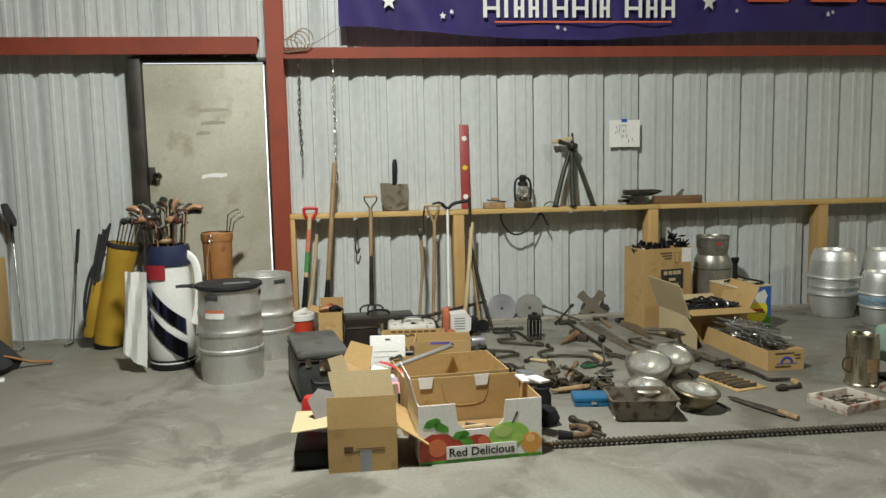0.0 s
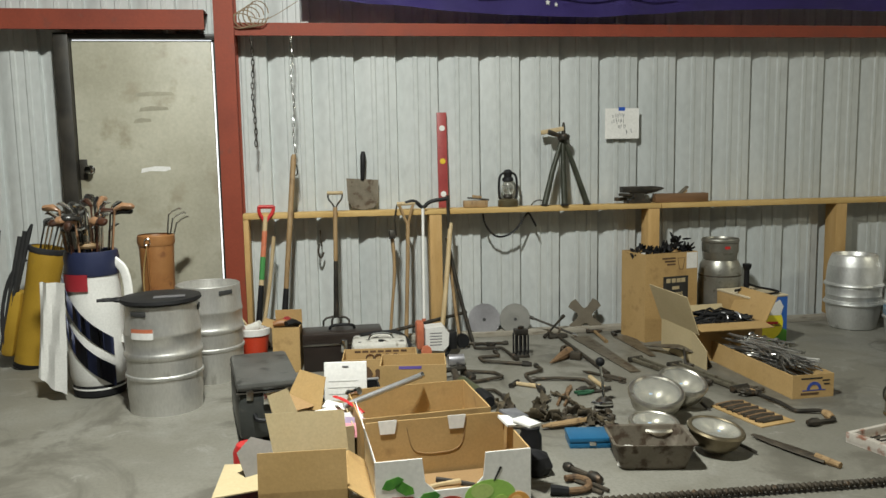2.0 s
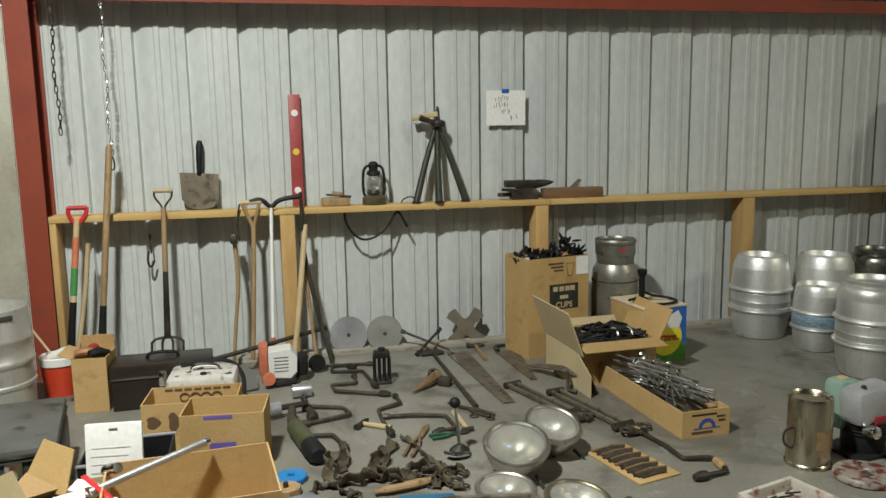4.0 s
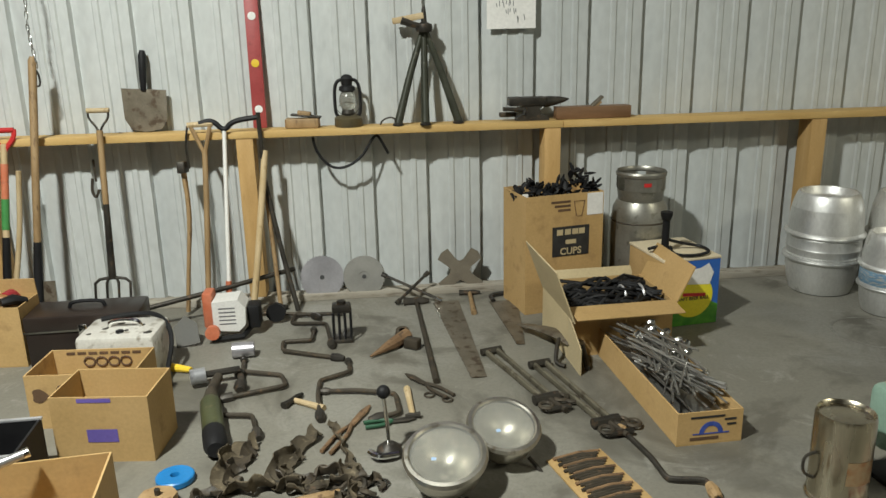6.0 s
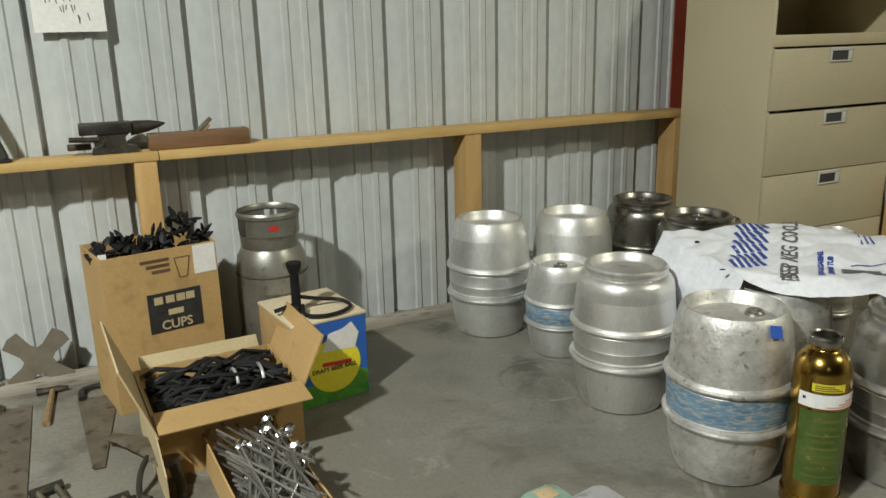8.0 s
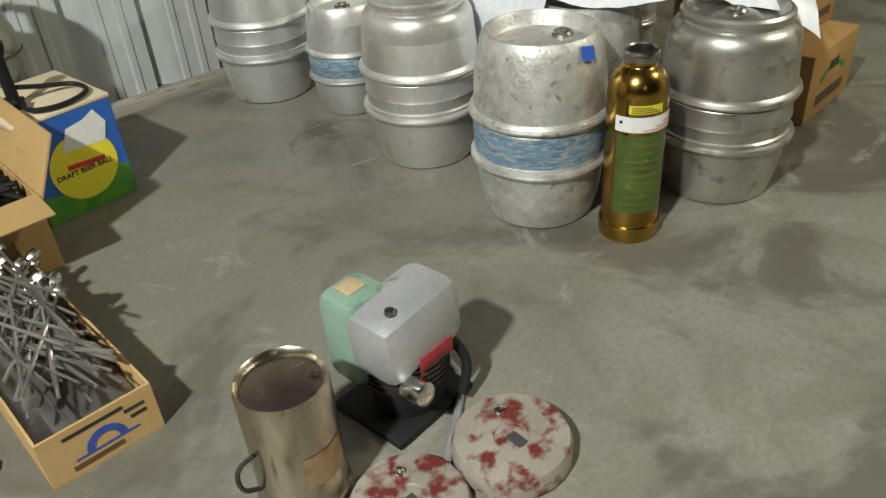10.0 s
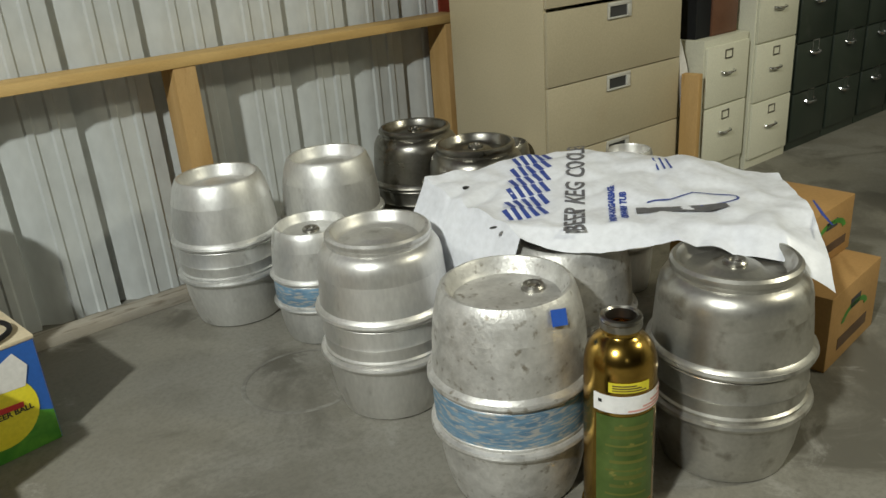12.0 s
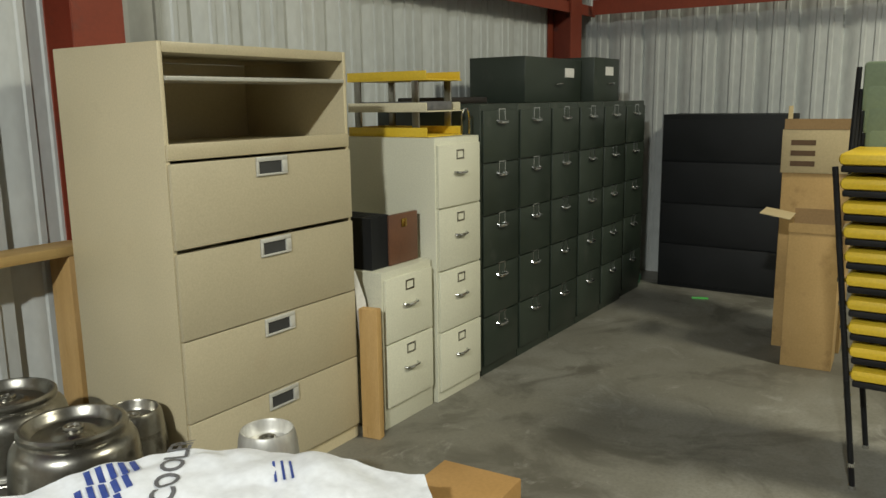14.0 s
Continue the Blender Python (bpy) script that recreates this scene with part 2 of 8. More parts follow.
def add_tube(bm, pts, r, n=8, closed=False, flat=1.0):
    """A round bar along points; r may be a list of radii."""
    pts = [Vector(p) for p in pts]
    k = len(pts)
    rs = r if isinstance(r, (list, tuple)) else [r] * k
    if len(rs) != k:
        rs = [rs[min(len(rs) - 1, int(i * len(rs) / k))] for i in range(k)]
    rings, side = [], None
    for i, p in enumerate(pts):
        a, b = (pts[i - 1], pts[(i + 1) % k]) if closed else (pts[max(0, i - 1)], pts[min(k - 1, i + 1)])
        d = (b - a).normalized()
        if side is None:
            side = d.cross(Vector((0, 0, 1)) if abs(d.z) < 0.9 else Vector((1, 0, 0))).normalized()
        side = (side - d * side.dot(d)).normalized()
        up = d.cross(side)
        rings.append([bm.verts.new(p + rs[i] * (math.cos(2 * math.pi * j / n) * side + flat * math.sin(2 * math.pi * j / n) * up)) for j in range(n)])
    pairs = list(zip(rings, rings[1:])) + ([(rings[-1], rings[0])] if closed else [])
    for a, b in pairs:
        for j in range(n):
            q = (j + 1) % n
            bm.faces.new((a[j], b[j], b[q], a[q]))
    if not closed:
        bm.faces.new(rings[0])
        bm.faces.new(rings[-1][::-1])
    return bm


def tube(pts, r, n=8, closed=False, flat=1.0):
    return add_tube(bmesh.new(), pts, r, n, closed, flat)


def add_prism(bm, poly, z0, z1, m=None):
    """A flat outline given thickness from z0 to z1."""
    lo = [Vector((x, y, z0)) for x, y in poly]
    hi = [Vector((x, y, z1)) for x, y in poly]
    if m is not None:
        lo, hi = [m @ v for v in lo], [m @ v for v in hi]
    lo, hi = [bm.verts.new(v) for v in lo], [bm.verts.new(v) for v in hi]
    bm.faces.new(lo[::-1])
    bm.faces.new(hi)
    for i in range(len(lo)):
        j = (i + 1) % len(lo)
        bm.faces.new((lo[i], lo[j], hi[j], hi[i]))
    return bm


def prism(poly, z0, z1, m=None):
    return add_prism(bmesh.new(), poly, z0, z1, m)


def mesh_of(name, bm, mat):
    bmesh.ops.recalc_face_normals(bm, faces=bm.faces)
    me = bpy.data.meshes.new(name)
    bm.to_mesh(me)
    bm.free()
    me.materials.append(mat)
    me.polygons.foreach_set("use_smooth", [True] * len(me.polygons))
    me.set_sharp_from_angle(angle=radians(38))
    return me


def part(name, bm, mat, parent, label=""):
    ob = new(name, mesh_of(name, bm, mat))
    ob.parent = parent
    return tagged(ob, label)


def thing(name, m, label, category, group="", kind=""):
    ob = new(name)
    ob.empty_display_size = 0.1
    ob.matrix_basis = m if isinstance(m, Matrix) else pose(*m)
    return tagged(ob, label, category, group, kind)


def solo(name, bm, mat, m, label, category, group="", kind=""):
    ob = new(name, mesh_of(name, bm, mat))
    ob.matrix_basis = m if isinstance(m, Matrix) else pose(*m)
    return tagged(ob, label, category, group, kind)


def lettering(body, size, mat, parent, m, label="", depth=0.0006, bold=0.0):
    """Raised flat letters; the text runs along +x of m and stands along its +y."""
    cu = bpy.data.curves.new("lettering", "FONT")
    cu.body, cu.size, cu.extrude, cu.align_x, cu.align_y, cu.offset, cu.resolution_u = body, size, depth, "CENTER", "CENTER", bold, 3
    tmp = bpy.data.objects.new("lettering", cu)
    scene.collection.objects.link(tmp)
    bpy.context.view_layer.update()
    me = bpy.data.meshes.new_from_object(tmp.evaluated_get(bpy.context.evaluated_depsgraph_get()))
    bpy.data.objects.remove(tmp)
    me.materials.clear()
    me.materials.append(mat)
    ob = new("lettering", me)
    ob.parent, ob.matrix_basis = parent, m
    return tagged(ob, label)


# ---- the building ----
W, GROOVE, PITCH = 6.8, 0.042, 0.3048
EAST, WEST, SOUTH, ROOF = 9.95, -13.0, -14.0, 5.6
tagged(solo("floor", box((WEST - 0.2, SOUTH - 0.2, -0.15), (EAST + 0.2, W + 0.3, 0)), CONCRETE, (0, 0, 0), "stained grey concrete slab floor", "floor"), kind="structure")
tagged(solo("ceiling", box((WEST - 0.2, SOUTH - 0.2, ROOF), (EAST + 0.2, W + 0.3, ROOF + 0.15)), DIMCEILING, (0, 0, 0), "dark unseen ceiling that keeps bounced light low", "ceiling"), kind="structure")


def corrugated(x0, x1, z0, z1):
    """A sheet of ribbed wall cladding in the plane y = 0, seen from -y: pans with two low stiffeners, and every 0.3048 m a groove with one steep and one sloping side."""
    bm = bmesh.new()
    prof = []
    k0, k1 = math.floor(x0 / PITCH) - 1, math.ceil(x1 / PITCH) + 1
    for k in range(k0, k1):
        b = k * PITCH
        for dx, dy in ((-0.005, 0), (0.003, GROOVE), (0.011, GROOVE), (0.066, 0), (0.118, 0), (0.126, -0.008), (0.15, -0.008), (0.158, 0), (0.208, 0), (0.216, -0.008), (0.24, -0.008), (0.248, 0)):
            prof.append((b + dx, dy))

    def at(x):
        for (xa, ya), (xb, yb) in zip(prof, prof[1:]):
            if xa <= x <= xb:
                return ya + (yb - ya) * (x - xa) / (xb - xa)
        return 0.0

    row = [(x0, at(x0))] + [p for p in prof if x0 + 1e-4 < p[0] < x1 - 1e-4] + [(x1, at(x1))]
    front = [[bm.verts.new((x, y, z)) for x, y in row] for z in (z0, z1)]
    back = [[bm.verts.new((x, y + 0.003, z)) for x, y in row] for z in (z0, z1)]
    for i in range(len(row) - 1):
        bm.faces.new((front[0][i], front[0][i + 1], front[1][i + 1], front[1][i]))
        bm.faces.new((back[0][i], back[1][i], back[1][i + 1], back[0][i + 1]))
    return bm


def clad_wall(name, base, x0, x1, hole, label):
    """A wall of ribbed sheets before a dark liner; hole: (x0, x1, height) of a doorway."""
    spans = [(x0, hole[0], 0), (hole[0], hole[1], hole[2]), (hole[1], x1, 0)] if hole else [(x0, x1, 0)]
    liner = bmesh.new()
    for a, b, z in spans:
        add_box(liner, (a, GROOVE + 0.02, z), (b, GROOVE + 0.14, ROOF))
    wall = solo(name, liner, VOID, base, label, "wall", kind="structure")
    for a, b, z in spans:
        x = a
        while x < b - 0.02:
            e = min(b, (math.floor(x / 0.9144 + 1e-4) + 1) * 0.9144)
            if e - x > 0.01:
                part("wall_panel", corrugated(x, e, z, ROOF), PANEL, wall)
            x = e
    return wall


clad_wall("wall_north", pose(0, W, 0), WEST, EAST, (-1.99, -0.95, 2.2), "ribbed off-white painted steel panel wall")
clad_wall("wall_east", pose(EAST, W, 0, 0, 0, -90), 0, W - SOUTH, None, "ribbed off-white painted steel panel wall")
# walls out of view, added dark so that little light bounces back
DIMWALL = material("dim_unseen_wall", (0.08, 0.073, 0.06), (0.12, 0.11, 0.09), 0.8, 0, 1.2, 30, 0.1)
tagged(solo("wall_west", box((WEST - 0.14, SOUTH, 0), (WEST, W, ROOF)), DIMWALL, (0, 0, 0), "plain dark unseen wall that keeps bounced light low", "wall"), kind="structure")
tagged(solo("wall_south", box((WEST, SOUTH - 0.14, 0), (EAST, SOUTH, ROOF)), DIMWALL, (0, 0, 0), "plain dark unseen wall that keeps bounced light low", "wall"), kind="structure")

# girts, columns, sill, door


def girt(name, x0, x1, z0, z1, y0, label):
    """A zee-shaped steel rail: a web on the wall, a front face with lips."""
    bm = bmesh.new()
    add_box(bm, (x0, y0, z0), (x1, y0 + 0.004, z1))
    add_box(bm, (x0, y0 + 0.004, z1 - 0.004), (x1, W, z1))
    add_box(bm, (x0, y0 + 0.004, z0), (x1, y0 + 0.02, z0 + 0.004))
    return solo(name, bm, REDSTEEL, (0, 0, 0), label, "steel rail", "wall girts", "structure")


girt("girt_west", WEST, -1.0, 2.215, 2.345, 6.6, "red primed steel girt along the ribbed wall")
girt("girt_centre", -0.80, 5.1, 2.177, 2.262, 6.6, "red primed steel girt along the ribbed wall")
tagged(solo("girt_end_wall", box((EAST - 0.2, SOUTH, 2.177), (EAST - 0.196, 6.55, 2.3)), REDSTEEL, (0, 0, 0), "red primed steel girt on the end wall", "steel rail", "wall girts"), kind="structure")
girt("girt_east", 5.3, EAST - 0.03, 2.177, 2.262, 6.6, "red primed steel girt along the ribbed wall")


def column(name, x0, x1, y0, y1):
    bm = bmesh.new()
    add_box(bm, (x0, y0, 0), (x1, y0 + 0.012, ROOF))
    add_box(bm, (x0, y1 - 0.012, 0), (x1, y1, ROOF))
    mid = (x0 + x1) / 2
    add_box(bm, (mid - 0.004, y0 + 0.012, 0), (mid + 0.004, y1 - 0.012, ROOF))
    return solo(name, bm, REDSTEEL, (0, 0, 0), "red primed steel column at the wall", "column", "steel columns", "structure")


column("column_west", -0.935, -0.805, 6.58, 6.795)
column("column_middle", 5.105, 5.32, 6.6, 6.795)
column("column_east", 9.4, 9.6, 6.58, 6.795)

bm = bmesh.new()
add_box(bm, (-0.8, 6.615, 0), (5.0, 6.705, 0.038), bev=0.003)
solo("base_sill", bm, SILLWOOD, (0, 0, 0), "weathered grey timber sill along the wall base", "sill", kind="structure")

DAYLIGHT = bpy.data.materials.new("daylight_gap")
DAYLIGHT.use_nodes = True
DAYLIGHT.node_tree.nodes["Principled BSDF"].inputs["Emission Color"].default_value = (0.9, 0.95, 1, 1)
DAYLIGHT.node_tree.nodes["Principled BSDF"].inputs["Emission Strength"].default_value = 1.2
OLDSTAIN = material("rubbed_door_stain", (0.31, 0.29, 0.22), (0.37, 0.35, 0.27), 0.5, 0, 9, 50, 0.05)
door = thing("door_1", (-1.42, 6.74, 0), "closed cream steel door, scuffed, in a dark frame", "door", kind="structure")
fr = bmesh.new()
add_box(fr, (-0.57, -0.09, 0), (-0.475, 0.03, 2.2), bev=0.004)
add_box(fr, (0.452, -0.02, 0), (0.478, 0.03, 2.2), bev=0.004)
add_box(fr, (-0.475, -0.06, 2.165), (0.478, 0.03, 2.2), bev=0.004)
part("door_frame", fr, DARKSTEEL, door, "dark steel door frame")
part("door_leaf", box((-0.472, -0.03, 0.01), (0.442, 0.015, 2.155), 0.004), DOORPAINT, door, "aged cream painted leaf")
part("daylight_gap", box((-0.47, -0.01, 2.156), (0.442, -0.004, 2.163)), DAYLIGHT, door, "bright daylight in the gap above the leaf")
part("smudge", prism([(-0.1, 0), (-0.04, 0.012), (0.06, 0.008), (0.1, 0.02), (0.095, 0.04), (0.0, 0.045), (-0.095, 0.03)], 0, 0.0006, pose(0.03, -0.0302, 1.26, 90)), WHITE, door, "pale scraped smear")
for x, z, w in ((-0.08, 1.78, 0.26), (-0.06, 1.68, 0.2), (-0.1, 1.6, 0.12)):
    part("stain", prism([(0, 0), (w, 0.01), (w * 0.95, 0.03), (w * 0.4, 0.036), (0.01, 0.025)], 0, 0.0006, pose(x, -0.0302, z, 90)), OLDSTAIN, door, "faint brown rubbed stain")
hd = bmesh.new()
add_lathe(hd, [(0, 0), (0.028, 0), (0.03, 0.008), (0.012, 0.012), (0.012, 0.035), (0.028, 0.045), (0.03, 0.06), (0.02, 0.072), (0, 0.074)], 20, pose(-0.4, -0.03, 1.29, 90))
part("door_handle", hd, CHROME, door, "round metal knob")
part("latch_plate", box((-0.47, -0.034, 1.22), (-0.42, -0.03, 1.36), 0.001), DARKSTEEL, door)
part("daylight_gap", box((0.443, -0.01, 0.02), (0.452, -0.004, 2.15)), DAYLIGHT, door, "bright daylight in the gap beside the leaf")

# ---- timber shelf ----
shelf = thing("wall_shelf", (0, 0, 0), "long pale pine shelf on timber posts against the wall", "shelf")
part("shelf_board", box((-0.81, 6.615, 0.922), (2.26, 6.765, 0.96), 0.004), LUMBER, shelf)
part("shelf_board", box((2.263, 6.615, 0.922), (5.098, 6.765, 0.96), 0.004), LUMBER, shelf)
for x in (-0.79, 0.55, 2.205, 3.735, 5.05):
    w = 0.019 if x < 0 else 0.045
    part("post", box((x - w, 6.62, 0.038), (x + w, 6.76, 0.922), 0.004), LUMBERV, shelf)

# ---- kegs ----


HEADS = {
    # rim and head of a keg from the shoulder inward: (radius, depth under the top)
    "dish": [(0.181, 0.085), (0.174, 0.055), (0.166, 0.03), (0.159, 0.014), (0.154, 0.004), (0.148, 0.0), (0.141, 0.002), (0.136, 0.012), (0.131, 0.034), (0.122, 0.045), (0.075, 0.043), (0.06, 0.03), (0.03, 0.026), (0, 0.026)],
    "plain": [(0.181, 0.085), (0.176, 0.055), (0.17, 0.028), (0.163, 0.01), (0.156, 0.001), (0.149, 0.0), (0.143, 0.008), (0.138, 0.03), (0.13, 0.041), (0.06, 0.04), (0, 0.04)],
    "shoulder": [(0.185, 0.115), (0.183, 0.085), (0.178, 0.062), (0.168, 0.045), (0.157, 0.037), (0.152, 0.034), (0.151, 0.026), (0.156, 0.018), (0.155, 0.008), (0.148, 0.001), (0.139, 0.001), (0.133, 0.009), (0.128, 0.028), (0.118, 0.036), (0.07, 0.034), (0.058, 0.024), (0.045, 0.022), (0, 0.022)],
}


def barrel_keg(name, x, y, mat, label, k=1.0, h=0.56, turn=0, band=None, wob=0.0, bung=(0, 0), head="dish"):
    """A bulging keg with two rolling hoops and a dished head inside a rolled rim."""
    t = thing(name, (x, y, 0, 0, 0, turn), label, "keg", "beer kegs")
    s = h / 0.56
    prof = [(0, 0.004), (0.13, 0.004), (0.146, 0), (0.158, 0.006), (0.166, 0.03), (0.176, 0.07), (0.184, 0.12), (0.187, 0.165), (0.19, 0.178), (0.203, 0.186), (0.206, 0.194), (0.203, 0.202), (0.194, 0.206), (0.193, 0.211), (0.196, 0.214), (0.19, 0.219), (0.19, 0.25), (0.194, 0.256), (0.191, 0.264), (0.191, 0.31), (0.195, 0.314), (0.192, 0.319), (0.203, 0.324), (0.207, 0.332), (0.203, 0.341), (0.193, 0.35), (0.19, 0.39), (0.187, 0.43)]
    prof, top = [(r * k, z * s) for r, z in prof], [(r * k, h - d * s) for r, d in HEADS[head]]
    part("body", lathe(prof + top[:1], 56, wob=wob), mat, t)
    part("head", lathe(top, 56, wob=wob), mat, t, "dished head in a rolled rim")
    for z in (0.194, 0.332):
        part("rolling_hoop", lathe([(r * k, (z + d) * s) for r, d in ((0.198, -0.0105), (0.2055, -0.007), (0.208, 0.0), (0.2055, 0.007), (0.198, 0.0105))], 56, wob=wob), mat, t)
    if bung:
        at = h - (0.024 if head != "plain" else 0.041) * s
        part("bung", lathe([(0.03, 0), (0.03, 0.009), (0.025, 0.014), (0.019, 0.013), (0.017, 0.006), (0.01, 0.005), (0.008, 0.01), (0, 0.01)], 20, pose(bung[0], bung[1], at)), DARKALU, t, "metal tap fitting")
    if band:
        a, b = band
        part("painted_band", lathe([(0.1925 * k, a * s), (0.1945 * k, a * s + 0.002), (0.1955 * k, (a + b) / 2 * s), (0.1945 * k, b * s - 0.002), (0.1925 * k, b * s)], 56, wob=wob), BLUEBAND, t, "worn pale blue painted band")
    return t


def straight_keg(name, x, y, mat, label, h=0.59, r=0.198, turn=0):
    """A straight-sided keg with slotted top chime, rolling ribs and a foot ring."""
    t = thing(name, (x, y, 0, 0, 0, turn), label, "keg", "beer kegs")
    prof = [(0, 0.02), (r - 0.02, 0.02), (r - 0.018, 0), (r - 0.008, 0), (r - 0.006, 0.05), (r - 0.002, 0.09), (r - 0.001, 0.16), (r - 0.001, 0.19), (r + 0.006, 0.196), (r + 0.006, 0.21), (r - 0.001, 0.216), (r, 0.3), (r + 0.007, 0.308), (r + 0.009, 0.322), (r + 0.004, 0.334), (r, 0.34), (r, 0.42), (r + 0.004, 0.426), (r + 0.003, 0.44), (r - 0.002, 0.46), (r - 0.006, h - 0.004), (r - 0.01, h), (r - 0.015, h - 0.004), (r - 0.018, h - 0.075), (0.05, h - 0.06), (0.045, h - 0.04), (0.03, h - 0.036), (0, h - 0.036)]
    part("body", lathe(prof, 48), mat, t)
    for a in (20, 140, 260):
        part("grip_slot", box((-0.045, r - 0.0085, h - 0.052), (0.045, r - 0.001, h - 0.024), 0.003, pose(0, 0, 0, 0, 0, a)), VOID, t, "oval hand-hold slot")
    return t


GREYKEG = material("grey_steel_keg", (0.42, 0.41, 0.37), (0.56, 0.545, 0.5), 0.36, 0.85, 6, 90, 0.05, (0.3, 0.28, 0.24), 0.62)
barrel_keg("beer_keg", 3.69, 6.38, ALU, "dull aluminium barrel-shaped beer keg on the floor", turn=10, bung=None, wob=0.006)
barrel_keg("beer_keg", 4.10, 6.28, ALU, "dull aluminium beer keg by the wall posts", turn=200, bung=None)
barrel_keg("pony_keg", 3.84, 5.99, ALU, "small aluminium keg with a blue painted band", k=0.79, h=0.42, band=(0.215, 0.31), turn=60, head="plain")
barrel_keg("beer_keg", 3.775, 5.45, STEEL, "clean silver barrel-shaped beer keg on the floor", turn=120, head="shoulder", bung=None)
worn = barrel_keg("beer_keg", 3.775, 4.905, ALUWORN, "dented scuffed aluminium keg with worn blue band", turn=330, band=(0.215, 0.312), wob=0.016, head="plain", bung=(0.07, 0.02))
barrel_keg("beer_keg", 4.25, 4.6, GREYKEG, "heavy grey steel keg with a dished head", k=1.0, turn=75, head="shoulder")
barrel_keg("beer_keg", 4.14, 5.06, ALUWORN, "dented grey keg under a white plastic bag", k=0.98, h=0.53, turn=20, wob=0.02)
barrel_keg("beer_keg", 4.59, 6.36, DARKALU, "dark tarnished steel keg beside the wall", turn=200, head="shoulder")
barrel_keg("beer_keg", 4.57, 5.935, DARKALU, "dark tarnished steel keg beside the wall", turn=170, head="shoulder")
barrel_keg("slim_keg", 4.862, 6.08, DARKALU, "slim brown tarnished keg beside the tan cabinet", k=0.58, h=0.47, turn=90, head="plain")
barrel_keg("slim_keg", 4.865, 5.42, STEEL, "slim silver keg half under a white plastic bag", k=0.5, h=0.55, turn=40, head="plain")
straight_keg("beer_keg", -1.12, 5.37, STEEL, "straight-sided steel keg with an orange label", turn=15)
straight_keg("beer_keg", -0.96, 5.93, STEEL, "straight-sided steel keg with a worn red base", turn=80)

# brass extinguisher
ext = thing("fire_extinguisher", (3.845, 4.618, 0, 0, 0, -30), "old polished brass fire extinguisher, standing", "extinguisher")
part("base_ring", lathe([(0, 0), (0.084, 0), (0.086, 0.006), (0.085, 0.03), (0.087, 0.036), (0.085, 0.046), (0, 0.046)], 40), BRASS, ext)
part("body", lathe([(0, 0.046), (0.081, 0.046), (0.081, 0.43), (0.079, 0.449), (0.073, 0.47), (0.062, 0.488), (0.05, 0.499), (0.043, 0.503), (0.041, 0.507), (0.041, 0.516), (0.034, 0.516), (0.034, 0.48), (0, 0.48)], 40), BRASS, ext)
part("collar", lathe([(0.0345, 0.517), (0.045, 0.518), (0.047, 0.525), (0.045, 0.534), (0.047, 0.538), (0.045, 0.545), (0.038, 0.547), (0.034, 0.543), (0.0335, 0.52)], 32), DARKALU, ext, "dull threaded neck ring")


def wrap(r, z0, z1, a0, a1, n=14, t=0.0008):
    """A label bent round a cylinder, between two angles in degrees."""
    bm = bmesh.new()
    g = [[[bm.verts.new((rr * math.cos(radians(a)), rr * math.sin(radians(a)), z)) for a in np.linspace(a0, a1, n)] for z in (z0, z1)] for rr in (r, r + t)]
    for lay, flip in ((g[0], True), (g[1], False)):
        for i in range(n - 1):
            f = (lay[0][i], lay[0][i + 1], lay[1][i + 1], lay[1][i])
            bm.faces.new(f[::-1] if flip else f)
    return bm


GREENLABEL = material("worn_green_label", (0.05, 0.09, 0.015), (0.09, 0.14, 0.03), 0.4, 0, 14, 70, 0.05, (0.33, 0.25, 0.06), 0.67)
green = part("green_label", wrap(0.0815, 0.1, 0.335, 212, 312), GREENLABEL, ext, "worn green instruction label")
GOLDINK = material("worn_gold_print", (0.16, 0.16, 0.035), (0.1, 0.12, 0.025), 0.4, 0.2)
for i in range(9):
    part("printed_line", wrap(0.0824, 0.125 + 0.022 * i, 0.13 + 0.022 * i + 0.003 * (i % 3), 228 + 7 * (i % 3), 296 - 9 * (i % 2), 10), GOLDINK, green)
tag = part("tag_label", wrap(0.0825, 0.345, 0.388, 207, 345), WHITE, ext, "white inspection tag with pink streaks")
PINKINK = material("pink_tag_ink", (0.66, 0.3, 0.26), (0.72, 0.4, 0.35), 0.6)
for i, (z, a0) in enumerate(((0.349, 262), (0.357, 285), (0.366, 300), (0.377, 318))):
    part("pink_streak", wrap(0.0835, z, z + 0.004 + 0.002 * (i == 3), a0, 344, 10), PINKINK, tag)
part("tag_mark", wrap(0.0835, 0.368, 0.376, 216, 222, 4), BLACKINK, tag)
yel = part("yellow_label", wrap(0.0822, 0.397, 0.421, 232, 296), material("yellow_label", (0.72, 0.62, 0.03), (0.78, 0.68, 0.05), 0.5), ext, "yellow label")
for i in range(3):
    part("printed_line", wrap(0.0831, 0.401 + 0.006 * i, 0.4035 + 0.006 * i, 238, 290 - 8 * i, 8), BROWNINK, yel)

